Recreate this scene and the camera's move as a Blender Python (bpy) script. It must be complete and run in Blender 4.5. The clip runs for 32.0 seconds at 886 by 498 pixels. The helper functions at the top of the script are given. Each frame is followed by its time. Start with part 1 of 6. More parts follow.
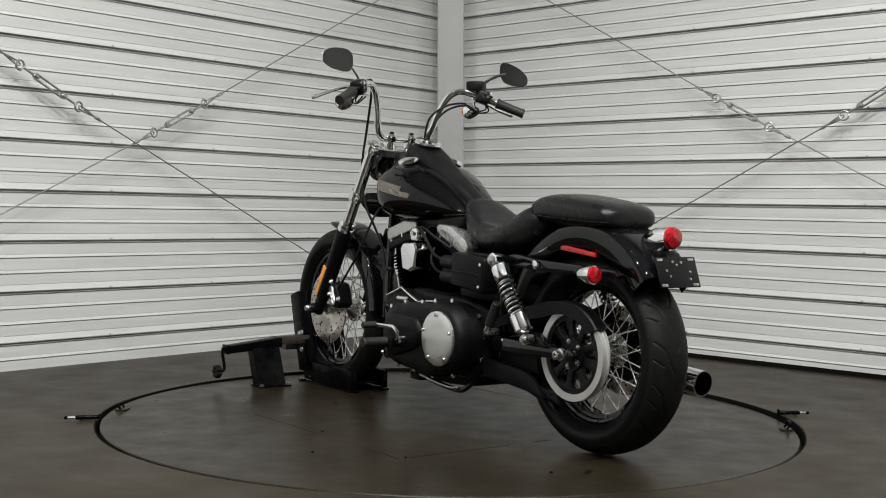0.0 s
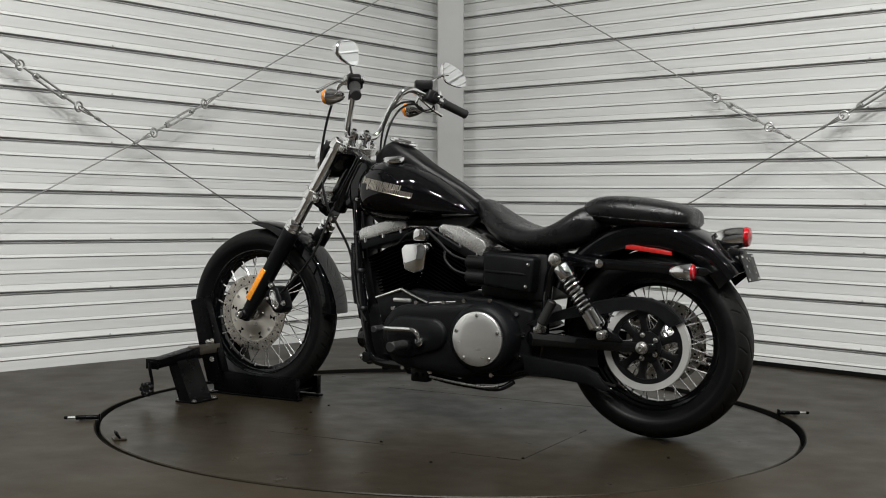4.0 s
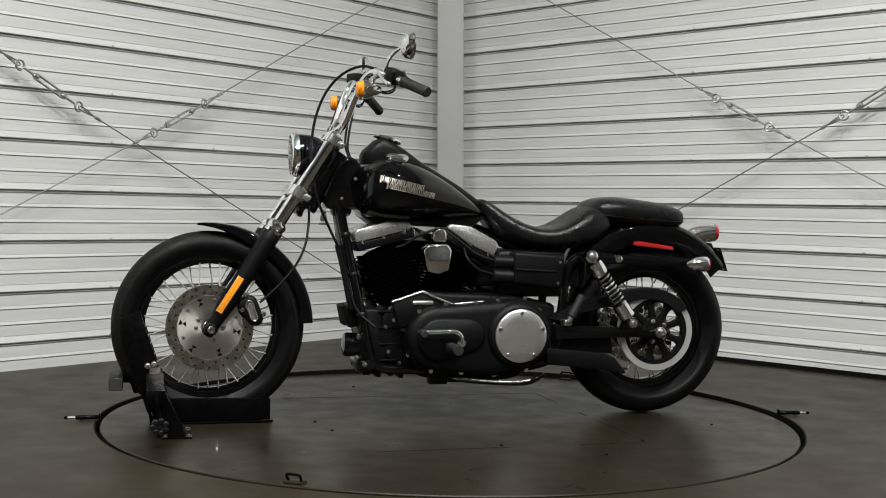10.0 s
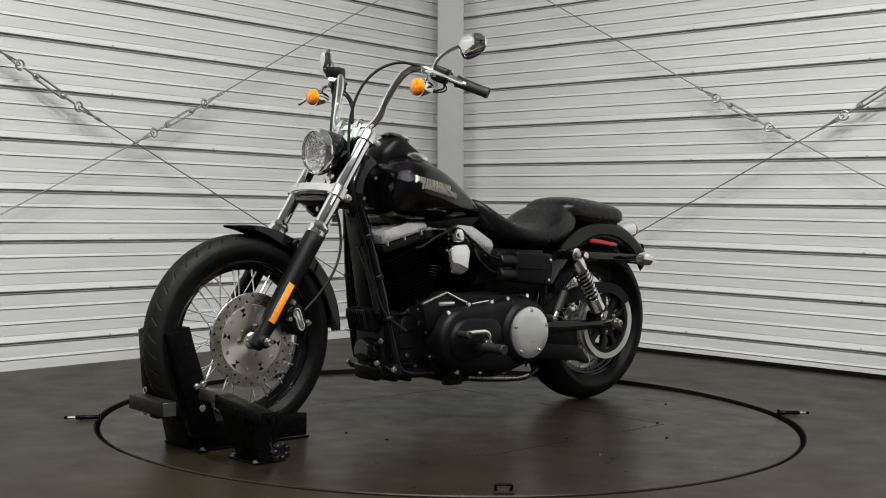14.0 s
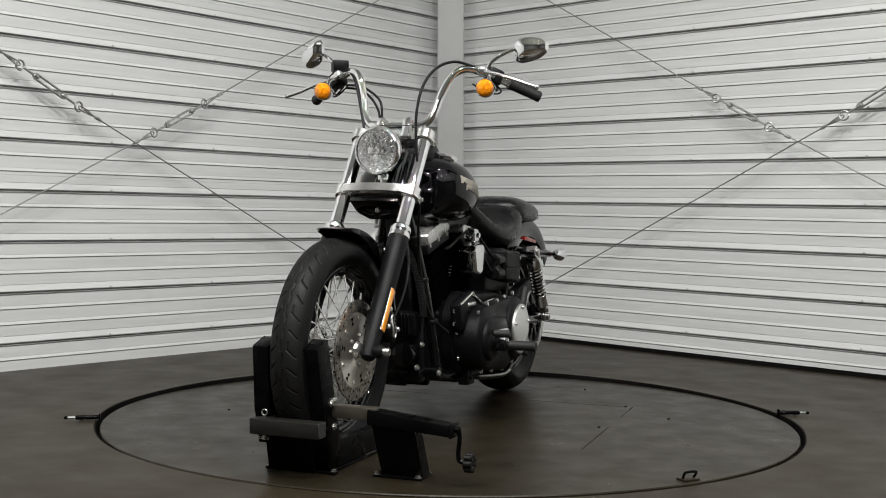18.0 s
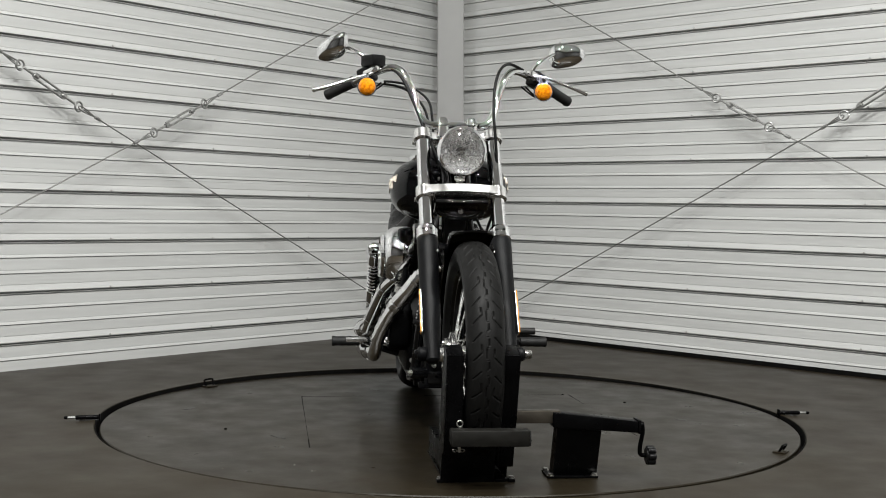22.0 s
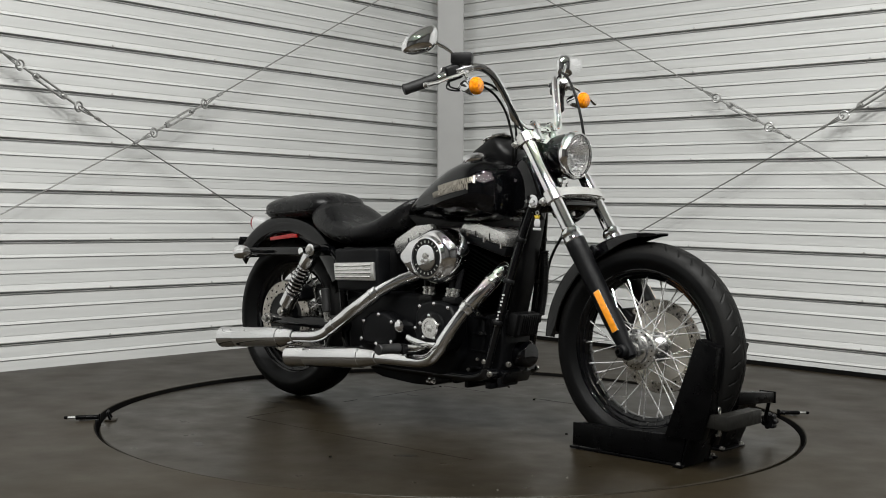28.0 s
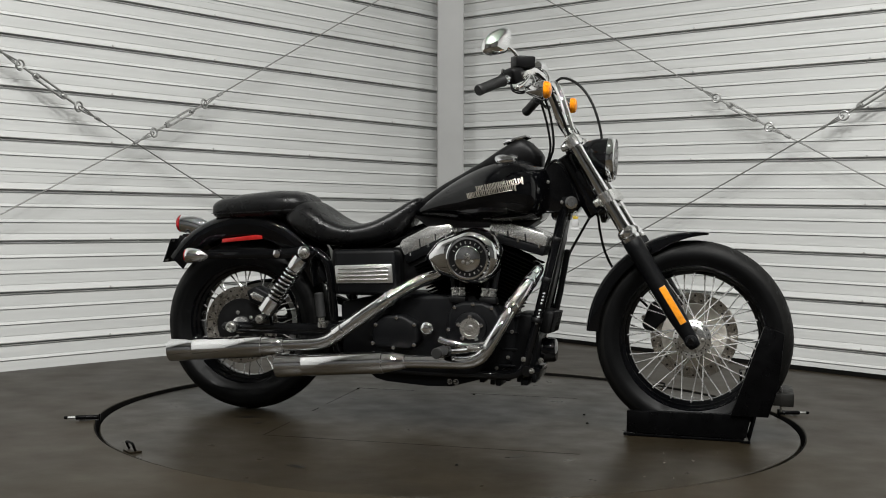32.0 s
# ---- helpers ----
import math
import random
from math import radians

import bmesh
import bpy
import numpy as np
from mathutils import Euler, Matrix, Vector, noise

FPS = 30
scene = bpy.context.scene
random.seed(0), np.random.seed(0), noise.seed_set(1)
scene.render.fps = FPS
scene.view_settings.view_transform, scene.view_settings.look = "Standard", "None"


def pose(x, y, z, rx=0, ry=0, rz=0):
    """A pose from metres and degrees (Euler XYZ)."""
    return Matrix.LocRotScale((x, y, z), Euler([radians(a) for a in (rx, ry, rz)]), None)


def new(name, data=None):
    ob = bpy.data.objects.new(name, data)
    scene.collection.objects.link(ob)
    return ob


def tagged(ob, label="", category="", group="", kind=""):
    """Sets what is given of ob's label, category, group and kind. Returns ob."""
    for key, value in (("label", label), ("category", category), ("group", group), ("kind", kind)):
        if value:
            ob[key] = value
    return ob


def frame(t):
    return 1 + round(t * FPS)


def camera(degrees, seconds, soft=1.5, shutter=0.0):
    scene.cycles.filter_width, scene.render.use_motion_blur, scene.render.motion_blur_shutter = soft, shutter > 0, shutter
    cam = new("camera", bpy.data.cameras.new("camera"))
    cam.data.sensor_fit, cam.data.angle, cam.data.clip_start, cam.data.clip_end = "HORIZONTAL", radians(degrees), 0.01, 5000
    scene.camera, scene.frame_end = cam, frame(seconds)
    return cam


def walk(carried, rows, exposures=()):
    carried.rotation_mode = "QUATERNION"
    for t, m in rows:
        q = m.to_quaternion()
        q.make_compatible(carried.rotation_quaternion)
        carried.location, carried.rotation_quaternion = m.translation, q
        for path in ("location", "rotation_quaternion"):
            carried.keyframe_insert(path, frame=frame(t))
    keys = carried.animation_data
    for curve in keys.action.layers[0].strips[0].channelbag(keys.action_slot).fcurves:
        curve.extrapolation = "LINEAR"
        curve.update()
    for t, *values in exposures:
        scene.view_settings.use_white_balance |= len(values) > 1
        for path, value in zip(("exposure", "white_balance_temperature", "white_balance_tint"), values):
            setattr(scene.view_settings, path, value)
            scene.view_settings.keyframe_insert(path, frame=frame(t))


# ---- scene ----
cam = camera(40.174, 32.0, soft=1.0)
EYE = Vector((0.0, -4.4081, 0.7588))
_view = Euler((radians(90 - 1.8871), 0, radians(0.4584)), "XYZ").to_matrix().to_4x4()
CAM_POSE = Matrix.Translation(EYE) @ _view @ pose(0, 0, 0, 0, 0, 1.0587)
walk(cam, [(0.0, CAM_POSE), (32.0, CAM_POSE)])

# the turntable's turn: degrees at the start and per second
TURN_START, TURN_RATE = 126.816, 6.8994

# ---- light ----
scene.view_settings.exposure = 0.0
world = bpy.data.worlds.new("world")
scene.world = world
world.use_nodes = True
world.node_tree.nodes["Background"].inputs[0].default_value = (0.02, 0.021, 0.022, 1)
world.node_tree.nodes["Background"].inputs[1].default_value = 1.0
LAMP_Z = 5.5
# lamps in a grid square to the two walls: metres from the east and the west wall, watts
LAMP_SPOTS = []
for da, db, power in ((3.4, 3.4, 122), (5.8, 3.4, 232), (3.4, 5.8, 198), (5.8, 5.8, 165), (8.2, 3.4, 160), (3.4, 8.2, 126), (8.2, 5.8, 110), (5.8, 8.2, 100), (8.2, 8.2, 90)):
    LAMP_SPOTS.append((-0.056 - 0.635 * da + 0.715 * db, 3.307 - 0.772 * da - 0.70 * db, power))
for lx, ly, power in LAMP_SPOTS:
    ld = bpy.data.lights.new("high_bay_light", "AREA")
    ld.shape, ld.size, ld.energy, ld.color = "DISK", 0.22, power, (0.99, 0.99, 0.962)
    lo = new("high_bay_light", ld)
    lo.matrix_world = pose(lx, ly, LAMP_Z - 0.012)


# ---- materials ----
def mat(name, color, rough=0.5, metal=0.0, spec=0.5, coat=0.0, vary=0.0, vscale=6.0, rvary=0.0, bump=0.0, bscale=200.0, stretch=(1, 1, 1), trans=0.0, ior=1.5, sss=0.0, facet_shade=None, rand=0.0):
    """A surface with two scales of variation in colour and roughness, and fine relief."""
    m = bpy.data.materials.new(name)
    m.use_nodes = True
    nt = m.node_tree
    b = nt.nodes["Principled BSDF"]
    b.inputs["Base Color"].default_value = (*color, 1)
    b.inputs["Roughness"].default_value = rough
    b.inputs["Metallic"].default_value = metal
    b.inputs["Specular IOR Level"].default_value = spec
    b.inputs["Coat Weight"].default_value = coat
    b.inputs["Coat Roughness"].default_value = 0.03
    b.inputs["Transmission Weight"].default_value = trans
    b.inputs["IOR"].default_value = ior
    b.inputs["Subsurface Weight"].default_value = sss
    tc = nt.nodes.new("ShaderNodeTexCoord")
    mp = nt.nodes.new("ShaderNodeMapping")
    mp.inputs["Scale"].default_value = stretch
    nt.links.new(tc.outputs["Object"], mp.inputs["Vector"])

    def noise_tex(scale, detail=4.0):
        n = nt.nodes.new("ShaderNodeTexNoise")
        n.inputs["Scale"].default_value, n.inputs["Detail"].default_value = scale, detail
        nt.links.new(mp.outputs["Vector"], n.inputs["Vector"])
        return n.outputs["Fac"]

    if vary or facet_shade or rand:
        mix = nt.nodes.new("ShaderNodeMix")
        mix.data_type = "RGBA"
        ramp = nt.nodes.new("ShaderNodeMapRange")
        ramp.inputs["From Min"].default_value, ramp.inputs["From Max"].default_value = 0.35, 0.68
        nt.links.new(noise_tex(vscale, 6.0), ramp.inputs["Value"])
        nt.links.new(ramp.outputs["Result"], mix.inputs["Factor"])
        # second tone: a given facet colour, else the base colour darkened
        other = facet_shade if facet_shade else tuple(c * (1 - vary) for c in color)
        mix.inputs["A"].default_value = (*[min(1, c * (1 + vary * 0.4)) for c in color], 1)
        mix.inputs["B"].default_value = (*other, 1)
        out = mix.outputs["Result"]
        if rand:
            oi = nt.nodes.new("ShaderNodeObjectInfo")
            mr = nt.nodes.new("ShaderNodeMapRange")
            mr.inputs["To Min"].default_value, mr.inputs["To Max"].default_value = 1 - rand, 1 + rand
            nt.links.new(oi.outputs["Random"], mr.inputs["Value"])
            hs = nt.nodes.new("ShaderNodeHueSaturation")
            nt.links.new(mr.outputs["Result"], hs.inputs["Value"])
            nt.links.new(out, hs.inputs["Color"])
            out = hs.outputs["Color"]
        nt.links.new(out, b.inputs["Base Color"])
    if rvary:
        mr = nt.nodes.new("ShaderNodeMapRange")
        mr.inputs["From Min"].default_value, mr.inputs["From Max"].default_value = 0.3, 0.7
        mr.inputs["To Min"].default_value, mr.inputs["To Max"].default_value = max(0.02, rough - rvary), min(1, rough + rvary)
        nt.links.new(noise_tex(vscale * 2.3, 5.0), mr.inputs["Value"])
        nt.links.new(mr.outputs["Result"], b.inputs["Roughness"])
    if bump:
        bp = nt.nodes.new("ShaderNodeBump")
        bp.inputs["Strength"].default_value, bp.inputs["Distance"].default_value = bump, 0.002
        nt.links.new(noise_tex(bscale, 3.0), bp.inputs["Height"])
        nt.links.new(bp.outputs["Normal"], b.inputs["Normal"])
    return m


M_GLOSS = mat("black_gloss_paint", (0.0016, 0.0017, 0.0021), 0.03, spec=0.42)
M_FRAME = mat("black_frame_paint", (0.002, 0.0021, 0.0025), 0.06, spec=0.5, rvary=0.03)
M_WRINKLE = mat("black_wrinkle_paint", (0.0027, 0.0029, 0.0035), 0.46, spec=0.15, vary=0.4, rvary=0.08, bump=0.25, bscale=500)
M_SATIN = mat("satin_black_paint", (0.0035, 0.0035, 0.0038), 0.40, spec=0.21, vary=0.4, rvary=0.1, bump=0.08, bscale=350)
M_PLASTIC = mat("black_plastic", (0.0035, 0.0035, 0.0038), 0.42, spec=0.22, vary=0.3, rvary=0.06, bump=0.1, bscale=600)
M_RUBBER = mat("tyre_rubber", (0.0045, 0.0044, 0.0042), 0.56, spec=0.17, vary=0.35, vscale=14, rvary=0.1, bump=0.12, bscale=260)
M_SIDEWALL = mat("tyre_sidewall_rubber", (0.0032, 0.0033, 0.0035), 0.42, spec=0.13, vary=0.2, vscale=10, rvary=0.06)
M_GRIP = mat("grip_rubber", (0.006, 0.006, 0.006), 0.6, vary=0.3, bump=0.3, bscale=300)
M_VINYL = mat("black_seat_vinyl", (0.004, 0.004, 0.0044), 0.30, spec=0.32, vary=0.3, vscale=10, rvary=0.08, bump=0.3, bscale=330)
M_CHROME = mat("chrome", (0.88, 0.88, 0.89), 0.03, metal=1.0)
M_POLISH = mat("polished_aluminium", (0.82, 0.815, 0.80), 0.16, metal=0.95, vary=0.06, rvary=0.05, vscale=12)
M_BRUSHED = mat("brushed_aluminium", (0.78, 0.775, 0.76), 0.3, metal=0.95, vary=0.03, rvary=0.03, vscale=5, bump=0.015, bscale=90, stretch=(1, 1, 14))
M_SILVER = mat("silver_powder_coat", (0.56, 0.555, 0.54), 0.26, metal=0.8, vary=0.05, rvary=0.04, vscale=9)
M_FIN = mat("black_fin_paint", (0.0012, 0.0012, 0.0013), 0.8, spec=0.0, vary=0.3, rvary=0.05)
M_DISC = mat("ground_steel", (0.46, 0.43, 0.39), 0.27, metal=1.0, vary=0.2, rvary=0.06, vscale=18)
M_SPOKE = mat("stainless_spoke", (0.88, 0.88, 0.87), 0.2, metal=0.75, rvary=0.05)
M_BOLT = mat("zinc_bolt", (0.5, 0.49, 0.47), 0.3, metal=1.0, vary=0.2, rvary=0.1, vscale=60)
# mottled darker tone paints the light and dark of the lens facets
M_AMBER = mat("amber_lens", (0.95, 0.33, 0.008), 0.06, facet_shade=(0.52, 0.12, 0.0), vscale=110, spec=0.6, coat=0.6)
M_REFLECTOR = mat("amber_reflector", (0.85, 0.30, 0.02), 0.2, vary=0.2, vscale=80, coat=0.4)
# red lens: dark facets painted in as blotches of deeper red
M_RED = mat("red_lens", (0.40, 0.005, 0.010), 0.08, facet_shade=(0.11, 0.002, 0.003), vscale=75, coat=0.7)
M_REDREFL = mat("red_reflector", (0.32, 0.012, 0.01), 0.25, vary=0.2, vscale=90, coat=0.3)
M_GLASS = mat("headlight_glass", (1, 1, 1), 0.02, trans=1.0, ior=1.45)
gt = M_GLASS.node_tree
gt.nodes.clear()
g_out, g_mix = gt.nodes.new("ShaderNodeOutputMaterial"), gt.nodes.new("ShaderNodeMixShader")
g_tr, g_gl = gt.nodes.new("ShaderNodeBsdfTransparent"), gt.nodes.new("ShaderNodeBsdfGlossy")
g_gl.inputs["Roughness"].default_value = 0.02
g_mix.inputs["Fac"].default_value = 0.07
gt.links.new(g_tr.outputs[0], g_mix.inputs[1])
gt.links.new(g_gl.outputs[0], g_mix.inputs[2])
gt.links.new(g_mix.outputs[0], g_out.inputs["Surface"])
M_BOWL = mat("aluminised_reflector", (0.92, 0.92, 0.92), 0.08, metal=0.88)
M_SPUN = mat("spun_aluminium", (0.74, 0.70, 0.64), 0.34, metal=1.0, vary=0.05, vscale=10)
M_SPUN.node_tree.nodes["Principled BSDF"].inputs["Anisotropic"].default_value = 0.8
spun = M_SPUN.node_tree.nodes.new("ShaderNodeTangent")
spun.direction_type, spun.axis = "RADIAL", "Y"
M_SPUN.node_tree.links.new(spun.outputs[0], M_SPUN.node_tree.nodes["Principled BSDF"].inputs["Tangent"])
M_MIRROR = mat("mirror_glass", (0.8, 0.81, 0.82), 0.02, metal=1.0)
M_MARK = mat("pale_print", (0.5, 0.5, 0.5), 0.5, vary=0.2)
M_YELLOW = mat("yellow_enamel", (0.6, 0.42, 0.04), 0.3, vary=0.1)
M_CABLE = mat("black_cable_sheath", (0.003, 0.003, 0.003), 0.5, spec=0.2, rvary=0.05)
M_PULLEY = mat("bare_cast_pulley", (0.52, 0.515, 0.50), 0.34, metal=0.55, vary=0.06, vscale=14, rvary=0.05)
M_BADGE = mat("silver_badge", (0.50, 0.46, 0.40), 0.3, metal=0.9, vary=0.15, vscale=60)
M_WALL = mat("white_painted_sheet_steel", (0.56, 0.565, 0.556), 0.40, vary=0.085, vscale=1.7, rvary=0.06, bump=0.1, bscale=12, stretch=(1, 1, 24), rand=0.015)
M_WALLDARK = mat("dark_hall_wall", (0.05, 0.05, 0.049), 0.6, vary=0.35, vscale=0.9, rvary=0.05)
M_COLUMN = mat("grey_painted_column", (0.37, 0.37, 0.366), 0.5, vary=0.08, vscale=3, rvary=0.06)
M_CEIL = mat("ceiling_insulation", (0.6, 0.6, 0.59), 0.7, vary=0.1, vscale=2, bump=0.1, bscale=20)
M_FLOOR = mat("dark_worn_floor", (0.0199, 0.0152, 0.0087), 0.42, spec=0.17, vary=0.16, vscale=2.2, rvary=0.06, bump=0.1, bscale=90)
M_DISCTOP = mat("dark_painted_steel_deck", (0.0152, 0.0118, 0.0069), 0.34, spec=0.18, vary=0.25, vscale=3.2, rvary=0.07, bump=0.12, bscale=110)
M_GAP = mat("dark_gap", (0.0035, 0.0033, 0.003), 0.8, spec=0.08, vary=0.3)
M_TUBE = mat("worn_grey_tube", (0.0085, 0.0081, 0.007), 0.5, spec=0.2, vary=0.35, vscale=25, rvary=0.1)
M_STAND = mat("black_powder_coat", (0.0016, 0.0016, 0.0018), 0.32, spec=0.075, vary=0.4, vscale=12, rvary=0.1, bump=0.06, bscale=300)
# tube end: its reflected light put into a lighter base colour
M_END_SHEEN = mat("bare_grey_steel", (0.03, 0.03, 0.03), 0.4, spec=0.4, vary=0.2, vscale=40)
M_SLIDE = mat("oily_steel", (0.10, 0.088, 0.072), 0.4, metal=0.8, vary=0.2, vscale=20, rvary=0.08)
M_STEEL = mat("galvanised_steel", (0.45, 0.45, 0.44), 0.38, metal=0.9, vary=0.3, vscale=50, rvary=0.1)
M_WIRE = mat("wire_rope_steel", (0.28, 0.28, 0.27), 0.45, metal=0.8, vary=0.3, vscale=300, bump=0.5, bscale=900)
M_LAMP = mat("lamp_housing", (0.3, 0.3, 0.3), 0.4, metal=0.5)


# ---- mesh tools ----
def V(*a):
    return Vector(a)


def link(bm, name, material, parent=None, label="", sharp=38):
    me = bpy.data.meshes.new(name)
    bmesh.ops.recalc_face_normals(bm, faces=bm.faces)
    bm.to_mesh(me)
    bm.free()
    me.materials.append(material)
    me.shade_smooth()
    me.set_sharp_from_angle(angle=radians(sharp))
    ob = new(name, me)
    if parent is not None:
        ob.parent = parent
    if label:
        ob["label"] = label
    return ob


def part(name, bm, material, parent, label="", sharp=38):
    return link(bm, name, material, parent, label, sharp)


def again(ob, m, parent=None):
    """The same mesh once more, as a piece of its own."""
    o = new(ob.name.split(".")[0], ob.data)
    o.parent = parent if parent is not None else ob.parent
    o.matrix_basis = m
    return o


def merge(bm, other):
    me = bpy.data.meshes.new("tmp")
    other.to_mesh(me)
    other.free()
    bm.from_mesh(me)
    bpy.data.meshes.remove(me)
    return bm


def rounded(bm, width, segments=2, angle=30):
    edges = [e for e in bm.edges if len(e.link_faces) == 2 and e.calc_face_angle(0) > radians(angle)]
    if width > 0 and edges:
        bmesh.ops.bevel(bm, geom=edges, offset=width, segments=segments, profile=0.5, affect="EDGES", clamp_overlap=True)
    return bm


def basis(axis):
    a = Vector(axis).normalized()
    up = V(0, 0, 1) if abs(a.z) < 0.9 else V(1, 0, 0)
    u = a.cross(up).normalized()
    return u, a.cross(u).normalized(), a


def spline(pts, n=6):
    p = [Vector(q) for q in pts]
    if len(p) < 3:
        return p
    p = [p[0] * 2 - p[1]] + p + [p[-1] * 2 - p[-2]]
    out = []
    for i in range(1, len(p) - 2):
        for k in range(n):
            t = k / n
            a, b, c, d = p[i - 1:i + 3]
            out.append(0.5 * ((2 * b) + (c - a) * t + (2 * a - 5 * b + 4 * c - d) * t * t + (3 * b - a - 3 * c + d) * t ** 3))
    out.append(p[-2])
    return out


def skin(bm, rings, caps=True, closed=False):
    rows = [[bm.verts.new(q) for q in ring] for ring in rings]
    n = len(rows[0])
    pairs = list(zip(rows, rows[1:])) + ([(rows[-1], rows[0])] if closed else [])
    for a, b in pairs:
        for i in range(n):
            bm.faces.new((a[i], a[(i + 1) % n], b[(i + 1) % n], b[i]))
    if caps and not closed:
        bm.faces.new(rows[0][::-1])
        bm.faces.new(rows[-1])
    return bm


def tube(bm, pts, r, seg=12, n=6, caps=True, closed=False):
    p = spline(pts, n) if n > 1 else [Vector(q) for q in pts]
    rad = r if callable(r) else (lambda s: r)
    t = (p[1] - p[0]).normalized()
    u, v, _ = basis(t)
    rings = []
    for i, q in enumerate(p):
        t2 = (p[min(i + 1, len(p) - 1)] - p[max(i - 1, 0)]).normalized()
        u = (u - t2 * u.dot(t2)).normalized()
        v = t2.cross(u)
        rr = rad(i / (len(p) - 1))
        rings.append([q + (u * math.cos(a) + v * math.sin(a)) * rr for a in (2 * math.pi * k / seg for k in range(seg))])
    return skin(bm, rings, caps, closed)


def lathe(bm, prof, origin=(0, 0, 0), axis=(0, 1, 0), seg=32, caps=True, closed=False):
    """prof: (radius, height along the axis)"""
    u, v, a = basis(axis)
    o = Vector(origin)
    ring = [(math.cos(2 * math.pi * k / seg), math.sin(2 * math.pi * k / seg)) for k in range(seg)]
    return skin(bm, [[o + a * h + (u * c + v * s) * max(r, 1e-5) for c, s in ring] for r, h in prof], caps, closed)


def cyl(bm, p0, p1, r0, r1=None, seg=24, edge=0.0):
    p0, p1 = Vector(p0), Vector(p1)
    r1 = r0 if r1 is None else r1
    h = (p1 - p0).length
    prof = [(r0, 0), (r1, h)] if not edge else [(r0 - edge, 0), (r0, edge), (r1, h - edge), (r1 - edge, h)]
    return lathe(bm, prof, p0, p1 - p0, seg)


def slab(bm, pts, a, b, width=0.0, plane="xz", segments=2):
    """A flat outline, given in a plane, made thick from a to b along the third axis, with rounded edges."""
    put = {"xz": lambda p, d: (p[0], d, p[1]), "xy": lambda p, d: (p[0], p[1], d), "yz": lambda p, d: (d, p[0], p[1])}[plane]
    t = bmesh.new()
    skin(t, [[put(p, a) for p in pts], [put(p, b) for p in pts]])
    bmesh.ops.recalc_face_normals(t, faces=t.faces)
    rounded(t, width, segments)
    return merge(bm, t)


def block(bm, centre, size, turn=None, width=0.003, segments=2):
    t = bmesh.new()
    bmesh.ops.create_cube(t, size=1.0)
    for v in t.verts:
        v.co = V(v.co.x * size[0], v.co.y * size[1], v.co.z * size[2])
    rounded(t, width, segments)
    m = Matrix.Translation(centre) @ (turn if turn is not None else Matrix())
    bmesh.ops.transform(t, matrix=m, verts=t.verts)
    return merge(bm, t)


def hexhead(bm, p, axis, r=0.007, h=0.006):
    a = Vector(axis).normalized()
    lathe(bm, [(r * 1.25, 0), (r * 1.25, h * 0.2)], p, a, 14)
    lathe(bm, [(r, h * 0.2), (r, h * 0.85), (r * 0.8, h)], p, a, 6)
    return bm


def circle(cx, cz, r, n=32, a0=0, a1=360):
    return [(cx + r * math.cos(radians(a0 + (a1 - a0) * k / n)), cz + r * math.sin(radians(a0 + (a1 - a0) * k / n))) for k in range(n + (a1 - a0 != 360))]


def ellipse_ring(x, w, zb, zt, n=36, power=2.6, y0=0.0, flat=0.0):
    """A section across the bike at x: a rounded form w wide to either side, from zb up to zt."""
    out = []
    zc, hz = (zb + zt) / 2, (zt - zb) / 2
    for k in range(n):
        a = 2 * math.pi * k / n
        c, s = math.cos(a), math.sin(a)
        yy = w * math.copysign(abs(c) ** (2 / power), c)
        zz = hz * math.copysign(abs(s) ** (2 / power), s)
        out.append((x, y0 + yy, zc + zz))
    return out


def thing(name, label, category, m=None, group=""):
    ob = new(name)
    ob.empty_display_size = 0.1
    if m is not None:
        ob.matrix_basis = m
    return tagged(ob, label, category, group)


# ---- the room ----
CORNER = V(-0.056, 3.307, 0)
DIR_L = V(-2.002 + 0.825, 0.939 - 2.37, 0).normalized()
DIR_R = V(2.039 - 0.662, 1.256 - 2.604, 0).normalized()
IN_L = V(-DIR_L.y, DIR_L.x, 0)
IN_R = V(DIR_R.y, -DIR_R.x, 0)
if IN_L.y > 0:
    IN_L = -IN_L
if IN_R.y > 0:
    IN_R = -IN_R
RIB, RIB0 = 0.2288, 0.1205
ROOM_L, ROOM_R, ROOM_H = 12.0, 12.0, 6.0


def rib_profile(z0, z1):
    """(offset into the room, z) up the ribbed sheet."""
    pts = []
    k = math.floor((z0 - RIB0) / RIB) - 1
    while RIB0 + k * RIB < z1 + RIB:
        c = RIB0 + k * RIB
        pts += [(0.0, c - 0.0125), (-0.016, c - 0.0118), (-0.016, c - 0.0066), (-0.004, c - 0.0060), (-0.004, c - 0.0028), (-0.018, c - 0.0022), (-0.018, c + 0.0042), (0.004, c + 0.0050), (0.0066, c + 0.0058), (0.0070, c + 0.009), (-0.0016, c + 0.036), (0.0004, c + 0.0364)]
        for mid in (0.085, 0.155):
            pts += [(0.0, c + mid - 0.0021), (-0.0058, c + mid - 0.0018), (-0.0058, c + mid + 0.0012), (0.0026, c + mid + 0.0015), (0.0036, c + mid + 0.0024), (0.0036, c + mid + 0.0034), (-0.0008, c + mid + 0.0165), (0.0003, c + mid + 0.0168)]
        k += 1
    return [(0.0, z0)] + [p for p in pts if z0 < p[1] < z1] + [(0.0, z1)]


